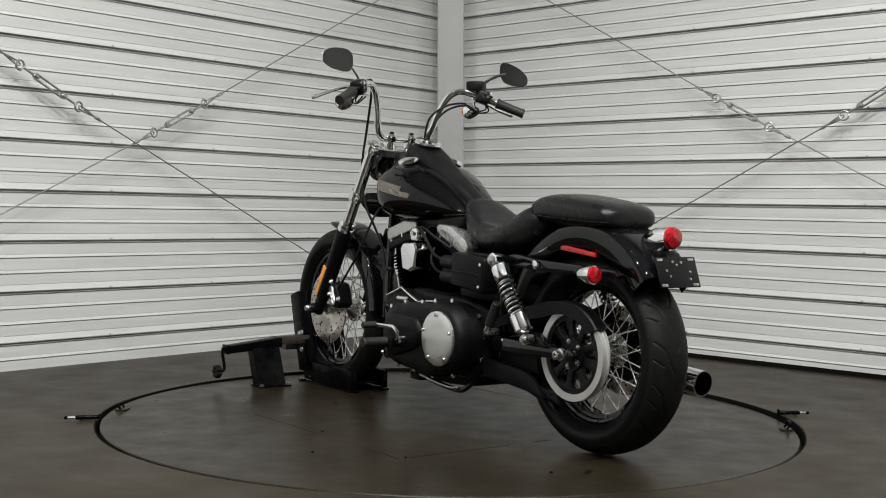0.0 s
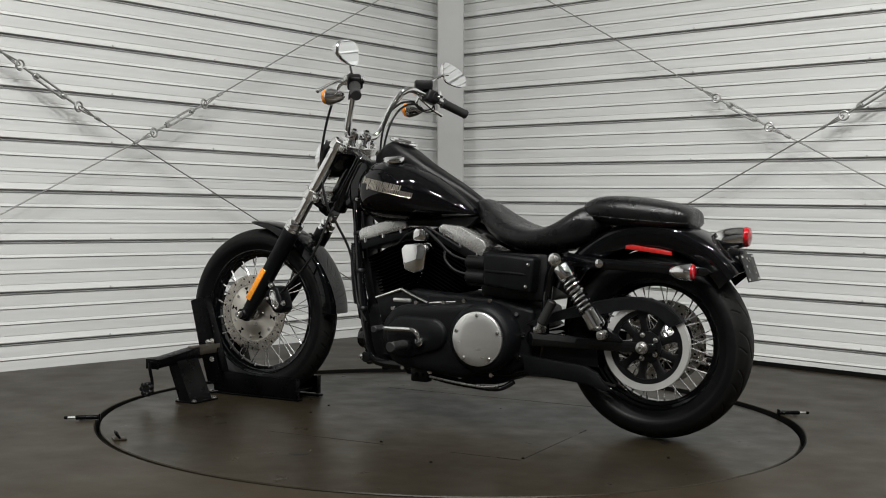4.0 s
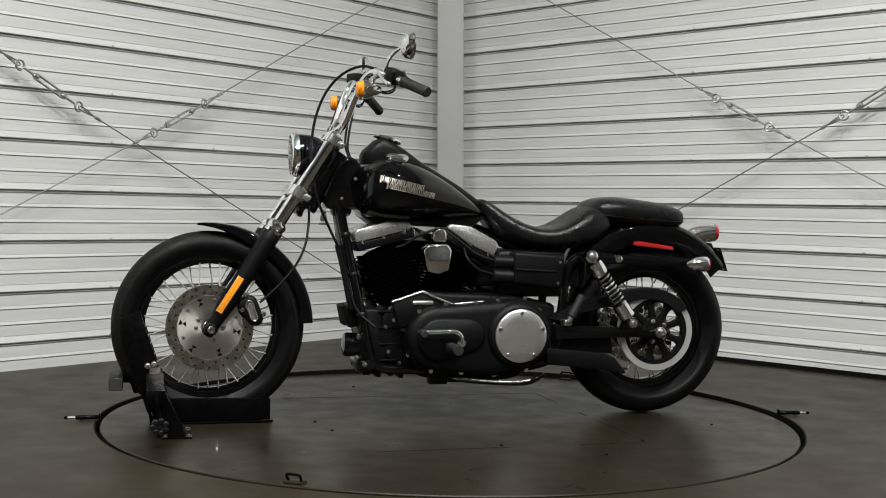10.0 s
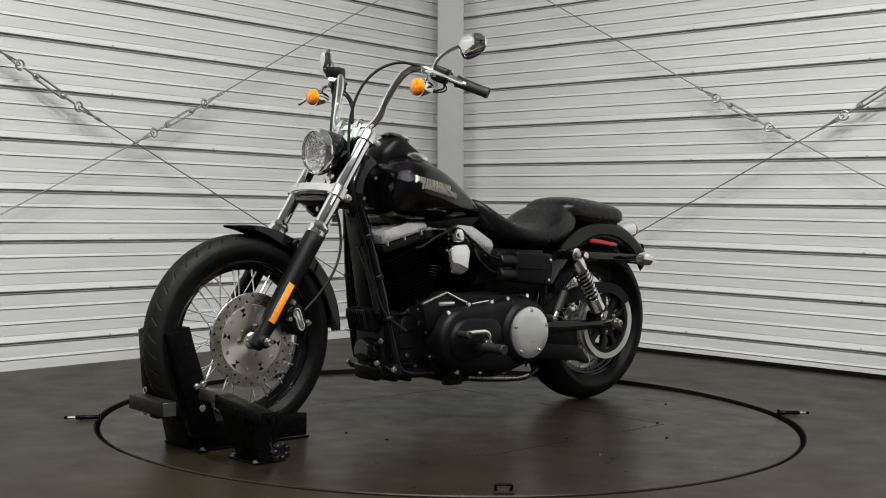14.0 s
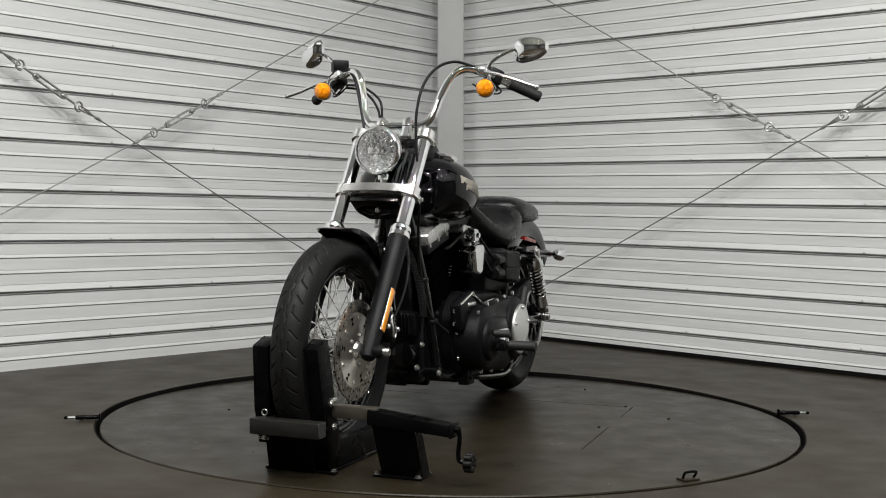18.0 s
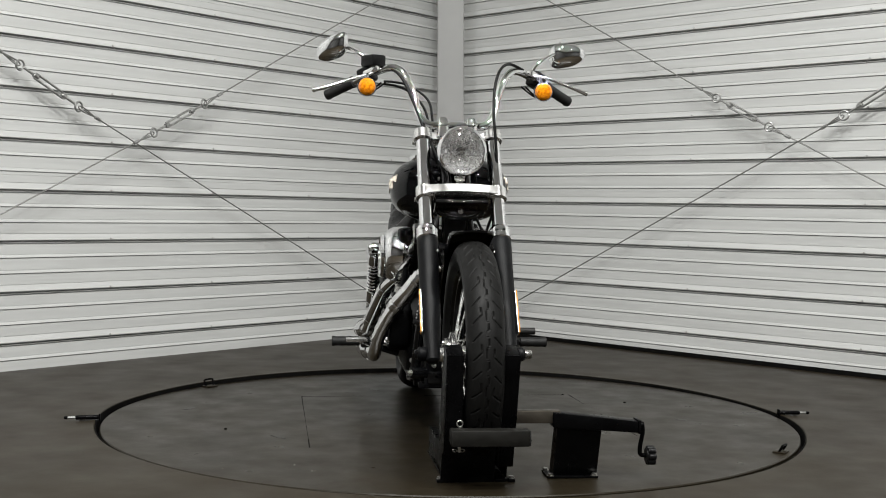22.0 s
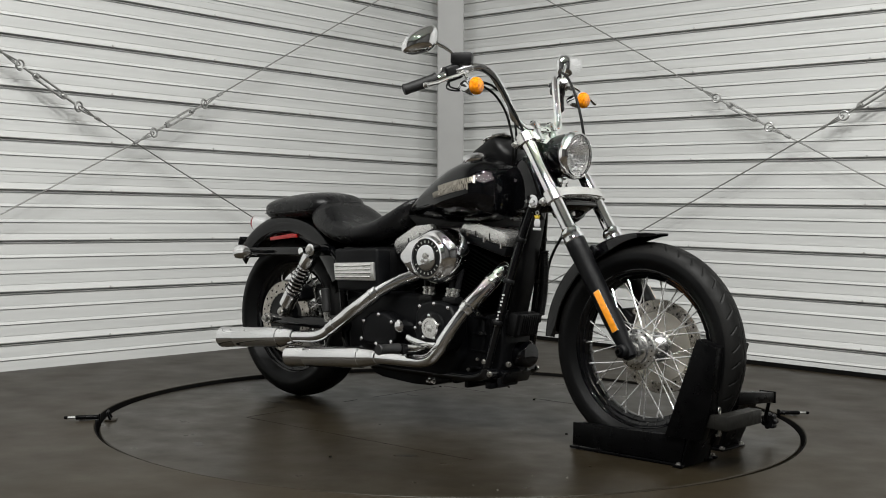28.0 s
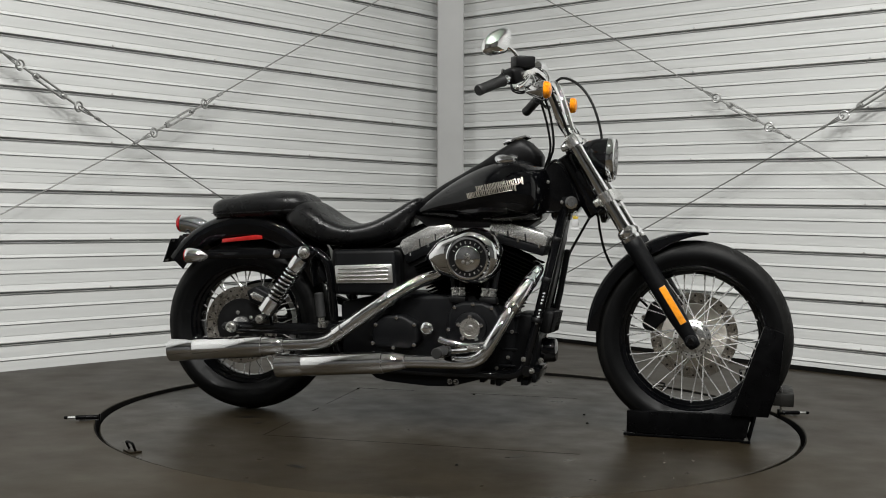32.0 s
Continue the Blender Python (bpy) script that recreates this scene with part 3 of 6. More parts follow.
for k in range(7):
    a = 2 * math.pi * k / 7
    cyl(bm, (1.039 + 0.019 * math.cos(a), 0.492, 0.067 + 0.019 * math.sin(a)), (1.039 + 0.019 * math.cos(a), 0.516, 0.067 + 0.019 * math.sin(a)), 0.0095, seg=10, edge=0.003)
cyl(bm, (1.039, 0.49, 0.067), (1.039, 0.513, 0.067), 0.021, seg=16)
chock_part("hand_knob", bm, M_PLASTIC)

# ---- motorcycle ----
bike = thing("motorcycle", "black cruiser motorcycle with chrome trim, held in the wheel chock", "motorcycle")
FX, FZ, FR = 0.866, 0.335, 0.333
RX, RZ, RR = -0.767, 0.318, 0.320


def groove(segs, s, y, period):
    """How deep a point of the tread lies in the grooves, 0 to 1."""
    best = 9.0
    for s0, y0, s1, y1, w in segs:
        for lap in (-period, 0.0, period):
            dx, dy = s1 - s0, y1 - y0
            px, py = s - s0 - lap, y - y0
            t = max(0.0, min(1.0, (px * dx + py * dy) / (dx * dx + dy * dy)))
            best = min(best, math.hypot(px - t * dx, py - t * dy) / w)
    return max(0.0, min(1.0, 1.6 - best))


def tyre_mesh(R, half, depth, segs, pitches, per_pitch=68, n_across=96):
    """A tyre about the y axis, its tread cut with grooves."""
    bm = bmesh.new()
    rim_r = R - depth
    prof = []
    for k in range(n_across + 1):
        a = -118 + 236 * k / n_across
        s, c = math.sin(radians(a)), math.cos(radians(a))
        y = half * math.copysign(abs(s) ** 0.9, s)
        r = rim_r + depth * (0.42 + 0.58 * (c if c > 0 else c * 0.75))
        prof.append((r, y, abs(a)))
    prof = [(rim_r - 0.003, -half * 0.62, 120), (rim_r + 0.004, -half * 0.70, 120)] + prof + [(rim_r + 0.004, half * 0.70, 120), (rim_r - 0.003, half * 0.62, 120)]
    period = 2 * math.pi * R / pitches
    cuts = []
    for i in range(per_pitch):
        row = []
        for r, y, a in prof:
            if a < 72:
                row.append(0.003 * groove([(s0, y0 * half, s1, y1 * half, w) for s0, y0, s1, y1, w in segs], period * i / per_pitch, y, period))
            else:
                row.append(-0.0008 if 84 < a < 88 or 97 < a < 100 else 0.0)
        cuts.append(row)
    rows = []
    total = pitches * per_pitch
    for i in range(total):
        th = 2 * math.pi * i / total
        row = []
        for (r, y, a), cut in zip(prof, cuts[i % per_pitch]):
            rr = r - cut
            row.append(bm.verts.new((rr * math.cos(th), y, rr * math.sin(th))))
        rows.append(row)
    for i in range(total):
        a, b = rows[i], rows[(i + 1) % total]
        for k in range(len(prof) - 1):
            bm.faces.new((a[k], a[k + 1], b[k + 1], b[k]))
    return bm


TREAD_FRONT = []
for sg in (1, -1):
    o = 0.0 if sg > 0 else 0.012
    TREAD_FRONT += [(0.030 + o, sg * 0.30, 0.008 + o, sg * 0.72, 0.0015), (0.084 + o, sg * 0.34, 0.062 + o, sg * 0.72, 0.0015), (0.030 + o, sg * 0.30, 0.052 + o, sg * 0.33, 0.0014)]
zz = [(0.0, 0.05), (0.018, 0.05), (0.027, -0.05), (0.053, -0.05), (0.062, 0.05), (0.08, 0.06), (0.09, -0.04), (0.100, -0.04), (0.105, 0.05)]
TREAD_FRONT += [(p[0], p[1], q[0], q[1], 0.0008) for p, q in zip(zz, zz[1:])]
TREAD_REAR = []
for sg in (1, -1):
    o = 0.0 if sg > 0 else 0.066
    TREAD_REAR += [(0.10 + o, sg * 0.06, 0.07 + o, sg * 0.28, 0.0019), (0.07 + o, sg * 0.28, 0.03 + o, sg * 0.46, 0.0021), (0.03 + o, sg * 0.46, 0.0 + o, sg * 0.80, 0.0021), (0.075 + o, sg * 0.55, 0.055 + o, sg * 0.85, 0.0019)]


def rim_mesh(r_out, half):
    """A drop-centre rim about y, with rolled lips."""
    prof = [(r_out - 0.002, -half), (r_out + 0.006, -half + 0.002), (r_out + 0.006, -half + 0.006), (r_out - 0.004, -half + 0.010), (r_out - 0.008, -half + 0.02), (r_out - 0.022, -half + 0.026), (r_out - 0.024, 0)]
    inner = [(r_out - 0.031, 0), (r_out - 0.031, -half + 0.026), (r_out - 0.0295, -half + 0.0235), (r_out - 0.020, -half + 0.021), (r_out - 0.0185, -half + 0.0185), (r_out - 0.0185, -half + 0.013), (r_out - 0.017, -half + 0.0105), (r_out - 0.009, -half + 0.008), (r_out - 0.0075, -half + 0.004)]
    ring = prof + [(r, -y) for r, y in prof[-2::-1]] + [(r, -y) for r, y in inner[::-1]] + inner[1:]
    bm = bmesh.new()
    lathe(bm, ring, (0, 0, 0), (0, 1, 0), 96, False, True)
    return bm


def wheel(name, at, R, half, rim_r, rim_half, hub_prof, flange, n_spokes, segs, pitches, label):
    hub = part(name, lathe(bmesh.new(), hub_prof, (0, 0, 0), (0, 1, 0), 48), M_POLISH, bike, label)
    hub.matrix_basis = Matrix.Translation(at)
    ty = part("tyre", tyre_mesh(R, half, R - rim_r, segs, pitches), M_RUBBER, hub, "black treaded rubber tyre", 50)
    ty.data.materials.append(M_SIDEWALL)
    edge = R - (R - rim_r) * 0.40
    for f in ty.data.polygons:
        if math.hypot(f.center.x, f.center.z) < edge:
            f.material_index = 1
    part("rim", rim_mesh(rim_r, rim_half), M_GLOSS, hub, "gloss black steel rim")
    first = None
    for k in range(n_spokes):
        sg = 1 if k % 2 else -1
        swing = (1 if (k // 2) % 2 else -1) * 36
        a = 360.0 * k / n_spokes
        fr, fy = flange
        p0 = V(fr * math.cos(radians(a + swing)), sg * fy, fr * math.sin(radians(a + swing)))
        p1 = V((rim_r - 0.03) * math.cos(radians(a)), sg * 0.012, (rim_r - 0.03) * math.sin(radians(a)))
        # one spoke built along z and set into place
        length = (p1 - p0).length
        if first is None:
            bm = cyl(bmesh.new(), (0, 0, 0), (0, 0, 1.0), 0.0021, seg=7)
            first = part("spoke", bm, M_SPOKE, hub)
            nip = part("nipple", cyl(bmesh.new(), (0, 0, 0), (0, 0, 0.022), 0.0034, seg=7), M_SPOKE, hub)
            so, no = first, nip
        else:
            so, no = again(first, Matrix()), again(nip, Matrix())
        rot = (p1 - p0).to_track_quat("Z", "Y").to_matrix().to_4x4()
        so.matrix_basis = Matrix.Translation(p0) @ rot @ Matrix.Diagonal((1, 1, length, 1))
        no.matrix_basis = Matrix.Translation(p1 - (p1 - p0).normalized() * 0.018) @ rot
    return hub


def brake_disc(y, r_out, r_in, wheel_ob, carrier_material, marks):
    """A drilled rotor with a dished carrier, about the y axis, on its wheel."""
    sy = 1 if y > 0 else -1
    bm = bmesh.new()
    lathe(bm, [(r_in, y - 0.0025), (r_out - 0.001, y - 0.0025), (r_out, y - 0.0015), (r_out, y + 0.0015), (r_out - 0.001, y + 0.0025), (r_in, y + 0.0025)], (0, 0, 0), (0, 1, 0), 80, False, True)
    part("brake_disc", bm, M_DISC, wheel_ob, "drilled steel brake disc")
    bm = bmesh.new()
    lathe(bm, [(0.03, y - sy * 0.004), (0.03, y + sy * 0.0035), (0.062, y + sy * 0.0035), (0.070, y + sy * 0.0015), (r_in - 0.002, y + sy * 0.0015), (r_in - 0.0008, y + sy * 0.0005), (r_in - 0.0008, y - sy * 0.004)], (0, 0, 0), (0, 1, 0), 72, False, True)
    part("disc_carrier", bm, carrier_material, wheel_ob, "spun aluminium disc carrier" if marks else "")
    # six crossed slots and rivets in the carrier
    for k in range(6 if marks else 0):
        a = 60 * k + 51
        bm = bmesh.new()
        slab(bm, [(0.080, -0.010), (0.083, 0.008), (0.0925, 0.001), (0.0920, -0.002)], y + sy * 0.0010, y + sy * 0.0019, 0.0)
        slab(bm, [(0.106, -0.009), (0.1035, 0.012), (0.0935, 0.001), (0.0945, -0.002)], y + sy * 0.0010, y + sy * 0.0019, 0.0)
        part("carrier_slot", bm, M_GAP, wheel_ob).matrix_basis = pose(0, 0, 0, 0, a, 0)
        rv = lathe(bmesh.new(), [(0.0065, 0.0), (0.0065, 0.0016), (0.004, 0.002), (0.0038, 0.0008)], (0.096, y + sy * 0.0015, 0), (0, sy, 0), 14)
        part("rivet", rv, M_BOLT, wheel_ob).matrix_basis = pose(0, 0, 0, 0, a + 30, 0)
    bm = bmesh.new()
    for k in range(36):
        a = 2 * math.pi * k / 36
        rr = r_in + (r_out - r_in) * (0.28, 0.72)[k % 2]
        for s2 in (-1, 1):
            lathe(bm, [(0.0038, 0), (0.0038, 0.0004)], (rr * math.cos(a), y + s2 * 0.0025, rr * math.sin(a)), (0, s2, 0), 8)
    tagged(part("drill_hole", bm, M_GAP, wheel_ob), kind="stuff")
    db = part("disc_bolt", hexhead(bmesh.new(), (0.047, y + sy * 0.0035, 0), (0, sy, 0), 0.006, 0.006), M_BOLT, wheel_ob)
    for k in range(1, 5):
        again(db, pose(0, 0, 0, 0, 72 * k + 36, 0))


front_hub = [(0.012, -0.094), (0.020, -0.093), (0.022, -0.087), (0.024, -0.084), (0.038, -0.083), (0.045, -0.081), (0.047, -0.078), (0.047, -0.069), (0.051, -0.066), (0.060, -0.065), (0.064, -0.062), (0.064, -0.052), (0.048, -0.047), (0.030, -0.035), (0.026, -0.015), (0.026, 0.03), (0.045, 0.045), (0.05, 0.052), (0.05, 0.062), (0.03, 0.066), (0.022, 0.085), (0.012, 0.09)]
fw = wheel("front_wheel", (FX, 0, FZ), FR, 0.0535, 0.249, 0.036, front_hub, (0.052, 0.048), 40, TREAD_FRONT, 20, "polished hub of the spoked front wheel")
brake_disc(0.072, 0.15, 0.112, fw, M_SPUN, True)
hb_ = part("hub_bolt", hexhead(bmesh.new(), (0.036, -0.083, 0), (0, -1, 0), 0.0055, 0.005), M_BOLT, fw)
for k in range(1, 5):
    again(hb_, pose(0, 0, 0, 0, 72 * k, 0))
hh = part("hub_hole", cyl(bmesh.new(), (0.0565, -0.064, 0), (0.0565, -0.0658, 0), 0.0026, seg=8), M_GAP, fw)
for k in range(1, 20):
    again(hh, pose(0, 0, 0, 0, 18 * k, 0))
rear_hub = [(0.012, -0.11), (0.03, -0.105), (0.035, -0.07), (0.055, -0.064), (0.056, -0.054), (0.035, -0.045), (0.032, 0.03), (0.055, 0.045), (0.056, 0.056), (0.04, 0.07), (0.02, 0.12)]
rw = wheel("rear_wheel", (RX, 0, RZ), RR, 0.083, 0.226, 0.05, rear_hub, (0.05, 0.05), 40, TREAD_REAR, 15, "polished hub of the spoked rear wheel")
brake_disc(-0.085, 0.142, 0.098, rw, M_SATIN, False)

# belt pulley on the rear wheel
bm = bmesh.new()
PY = 0.118
lathe(bm, [(0.126, PY - 0.016), (0.144, PY - 0.016), (0.144, PY - 0.012), (0.138, PY - 0.010), (0.138, PY + 0.010), (0.146, PY + 0.013), (0.146, PY + 0.016), (0.124, PY + 0.016)], (0, 0, 0), (0, 1, 0), 90, False, True)
part("belt_pulley", bm, M_PULLEY, rw, "silver toothed belt pulley")
bm = bmesh.new()
lathe(bm, [(0.108, PY - 0.012), (0.1245, PY - 0.012), (0.1245, PY + 0.012), (0.108, PY + 0.012)], (0, 0, 0), (0, 1, 0), 72, False, True)
lathe(bm, [(0.014, PY - 0.016), (0.052, PY - 0.016), (0.052, PY + 0.016), (0.014, PY + 0.016)], (0, 0, 0), (0, 1, 0), 40, False, True)
part("pulley_carrier", bm, M_SATIN, rw, "black pulley carrier")
bm = slab(bmesh.new(), [(0.05, -0.014), (0.07, -0.0115), (0.092, -0.0125), (0.104, -0.018), (0.111, -0.026), (0.111, 0.026), (0.104, 0.018), (0.092, 0.0125), (0.07, 0.0115), (0.05, 0.014)], PY - 0.009, PY + 0.009, 0.003)
ps = part("pulley_spoke", bm, M_SATIN, rw)
for k in range(1, 9):
    again(ps, pose(0, 0, 0, 0, 40 * k, 0))
pb = part("pulley_bolt", hexhead(bmesh.new(), (0.04, PY + 0.016, 0), (0, 1, 0), 0.007, 0.006), M_BOLT, rw)
for k in range(1, 5):
    again(pb, pose(0, 0, 0, 0, 72 * k, 0))

# ---- fork ----
FU = V(-0.424, 0, 0.678).normalized()
AX = V(FX, 0, FZ)
FY = 0.114


def on_fork(d, y=0.0, fwd=0.0):
    """d metres up the fork from the axle; fwd: metres ahead, square to the legs."""
    return AX + FU * d + V(FU.z, 0, -FU.x) * fwd + V(0, y, 0)


for sg in (1, -1):
    leg = part("fork_leg", lathe(bmesh.new(), [(0.014, -0.028), (0.021, -0.022), (0.0235, 0.0), (0.0245, 0.03), (0.027, 0.06), (0.030, 0.10), (0.0315, 0.30), (0.033, 0.36), (0.033, 0.385), (0.030, 0.39)], on_fork(0, sg * FY), FU, 32), M_WRINKLE, bike, "matt black lower fork leg")
    bm = lathe(bmesh.new(), [(0.031, 0.388), (0.0335, 0.391), (0.0335, 0.402), (0.031, 0.405), (0.031, 0.410), (0.033, 0.413), (0.033, 0.425), (0.028, 0.432), (0.0235, 0.436)], on_fork(0, sg * FY), FU, 32)
    part("dust_cover", bm, M_CHROME, leg, "chrome dust cover")
    bm = lathe(bmesh.new(), [(0.0225, 0.42), (0.0225, 0.79)], on_fork(0, sg * FY), FU, 32)
    part("fork_tube", bm, M_CHROME, bike, "chrome fork tube")
    bm = lathe(bmesh.new(), [(0.018, 0), (0.021, 0.004), (0.021, 0.02), (0.016, 0.026)], on_fork(-0.0, sg * (FY + 0.018)), (0, sg, 0), 24)
    part("axle_cap", bm, M_WRINKLE, leg)
    bm = lathe(bmesh.new(), [(0.013, 0), (0.013, 0.016), (0.010, 0.02), (0.006, 0.02), (0.006, 0.012)], on_fork(-0.0, sg * (FY + (0.046 if sg > 0 else 0.034))), (0, sg, 0), 18)
    part("axle_nut", bm, M_BOLT if sg > 0 else M_FRAME, leg)
    bm = bmesh.new()
    r0, r1 = on_fork(0.062, sg * (FY + 0.0305), 0.010), on_fork(0.205, sg * (FY + 0.0325), 0.010)
    rot = Matrix((V(FU.z, 0, -FU.x), V(0, 1, 0), FU)).transposed().to_4x4()
    block(bm, (r0 + r1) / 2 + V(0, sg * 0.0012, 0), (0.022, 0.003, (r1 - r0).length - 0.003), rot, 0.001)
    part("side_reflector", bm, M_REFLECTOR, leg, "amber side reflector")
    bm = block(bmesh.new(), (r0 + r1) / 2 - V(0, sg * 0.0025, 0), (0.024, 0.0042, (r1 - r0).length), rot, 0.001)
    part("reflector_backing", bm, M_POLISH, leg, "pale edge behind the reflector")

# triple clamps
rotF = Matrix((V(FU.z, 0, -FU.x), V(0, 1, 0), FU)).transposed().to_4x4()


def clamp(d, h, bar_off, depth, bow, material, name):
    """A fork clamp: two split sleeves and a bowed bridge between them."""
    bm = bmesh.new()
    for sg in (1, -1):
        lathe(bm, [(0.0285, -h / 2), (0.0305, -h / 2 + 0.002), (0.0305, h / 2 - 0.002), (0.0285, h / 2)], on_fork(d, sg * FY), FU, 32)
    rings = []
    for k in range(17):
        y = (-1 + k / 8) * FY
        c = on_fork(d, y, bar_off + bow * (1 - (y / FY) ** 2))
        a, b = V(FU.z, 0, -FU.x) * depth / 2, FU * h * 0.4
        rings.append([c - a - b, c + a * 0.85 - b, c + a - b * 0.85, c + a + b * 0.85, c + a * 0.85 + b, c - a + b])
    skin(bm, rings)
    ob = part(name, bm, material, bike, "polished aluminium fork clamp")
    for sg in (1, -1):
        ear = block(bmesh.new(), on_fork(d, sg * (FY + 0.012), -0.034), (0.022, 0.02, h * 0.62), rotF, 0.004)
        part("pinch_ear", ear, material, ob)
        part("pinch_bolt", lathe(bmesh.new(), [(0.007, 0), (0.007, 0.008), (0.0045, 0.009), (0.0045, 0.005)], on_fork(d, sg * (FY + 0.022), -0.036), (0, sg, 0), 14), M_BOLT, ob)
    return ob


clamp(0.556, 0.040, 0.010, 0.042, 0.010, M_POLISH, "lower_fork_clamp")
uc = clamp(0.776, 0.036, -0.014, 0.05, -0.008, M_POLISH, "upper_fork_clamp")
for sg in (1, -1):
    part("fork_cap", lathe(bmesh.new(), [(0.0225, 0.79), (0.0225, 0.798), (0.017, 0.803)], on_fork(0, sg * FY), FU, 6), M_CHROME, uc)
bm = bmesh.new()
block(bm, on_fork(0.525, 0, -0.02), (0.07, 0.17, 0.02), rotF, 0.006)
block(bm, on_fork(0.64, 0, -0.045), (0.05, 0.075, 0.13), rotF, 0.018, 3)
part("lower_clamp_cover", bm, M_FRAME, bike)
bm = slab(bmesh.new(), [(-0.085, 0.770), (0.085, 0.770), (0.075, 0.742), (0.03, 0.722), (-0.03, 0.722), (-0.075, 0.742)], 0.545, 0.565, 0.006, "yz")
shield = part("clamp_shield", bm, M_GLOSS, bike, "gloss black shield under the lower clamp")
for sg in (1, -1):
    part("shield_rib", tube(bmesh.new(), [(0.566, sg * 0.012, 0.735), (0.568, sg * 0.035, 0.739), (0.567, sg * 0.058, 0.75), (0.565, sg * 0.072, 0.762)], 0.0028, 8, 4), M_FRAME, shield)
part("shield_bolt", lathe(bmesh.new(), [(0.008, 0), (0.008, 0.006), (0.0, 0.007)], (0.565, 0, 0.752), (1, 0, 0), 12, False), M_BOLT, shield)
part("steering_neck", cyl(bmesh.new(), on_fork(0.53, 0, -0.062), on_fork(0.765, 0, -0.062), 0.038, seg=28, edge=0.005), M_FRAME, bike)

# headlight
HL = V(0.548, 0, 0.943)
HS = 0.915
ha = V(1, 0, -0.03).normalized()
hb = lathe(bmesh.new(), [(r * HS, d) for r, d in ((0.0, -0.097), (0.02, -0.095), (0.045, -0.085), (0.066, -0.06), (0.076, -0.03), (0.080, 0.0), (0.0815, 0.018), (0.0785, 0.018), (0.077, 0.0))], HL, ha, 48, False)
headlight = part("headlight", hb, M_GLOSS, bike, "gloss black headlight shell")
part("trim_ring", lathe(bmesh.new(), [(r * HS, d) for r, d in ((0.080, 0.012), (0.086, 0.014), (0.087, 0.024), (0.083, 0.036), (0.077, 0.04), (0.077, 0.034), (0.081, 0.026))], HL, ha, 56, False, True), M_CHROME, headlight)
bm = bmesh.new()
bowl = []
hu, hv, _ = basis(ha)
for r in (0.014, 0.020, 0.026, 0.032, 0.038, 0.044, 0.05, 0.056, 0.062, 0.068, 0.073, 0.077):
    depth = 0.028 - 0.058 * (1 - (r / 0.077) ** 2)
    ring = []
    for k in range(120):
        t = 2 * math.pi * k / 120
        off = (hu * math.cos(t) + hv * math.sin(t)) * r * HS
        inside = 1 if 0.018 < r < 0.072 else 0
        flute = 0.0055 * abs(math.sin(off.y * 175)) * inside
        if off.z < -0.012:
            flute += 0.004 * abs(math.sin(off.z * 210 + 0.4)) * inside
        ring.append(HL + ha * (depth + flute) + off)
    bowl.append(ring)
skin(bm, bowl, False)
part("reflector_bowl", bm, M_BOWL, headlight, "", 15)
bm = lathe(bmesh.new(), [(r * HS, d) for r, d in ((0.0775, 0.034), (0.07, 0.040), (0.05, 0.047), (0.025, 0.050), (0.0, 0.051))], HL, ha, 48, False)
g = part("headlight_lens", bm, M_GLASS, headlight)
sol = g.modifiers.new("thick", "SOLIDIFY")
sol.thickness = 0.003
g.visible_shadow = False
part("bulb_shield", lathe(bmesh.new(), [(0.017, -0.028), (0.017, -0.004), (0.0155, -0.002), (0.014, -0.004), (0.0135, -0.028)], HL, ha, 28), M_BOWL, headlight)
part("bulb_cap", lathe(bmesh.new(), [(0.009, -0.03), (0.009, 0.006), (0.006, 0.011), (0.0, 0.012)], HL, ha, 20, False), M_CHROME, headlight)
part("bulb_stay", block(bmesh.new(), HL + ha * 0.012 + V(0, 0, -0.012), (0.003, 0.128, 0.003), None, 0.001, 1), M_CHROME, headlight)
bm = bmesh.new()
block(bm, HL + V(-0.03, 0, -0.084), (0.034, 0.034, 0.02), None, 0.004)
slab(bm, [(-0.007, -0.125), (0.007, -0.125), (0.013, -0.09), (-0.013, -0.09)], -0.01, 0.01, 0.003, "yz")
for v_ in bm.verts:
    if abs(v_.co.x) < 0.05:
        v_.co += HL + V(-0.03, 0, 0)
part("headlight_bracket", bm, M_POLISH, headlight)

# ---- handlebar ----
BAR = [(0.436, 0.0, 1.030), (0.434, 0.06, 1.030), (0.424, 0.098, 1.036), (0.407, 0.124, 1.070), (0.388, 0.138, 1.125), (0.365, 0.160, 1.182), (0.347, 0.182, 1.214), (0.328, 0.215, 1.226), (0.303, 0.258, 1.214), (0.262, 0.316, 1.190), (0.196, 0.412, 1.146)]


def mirrored(pts):
    return [(x, -y, z) for x, y, z in pts]


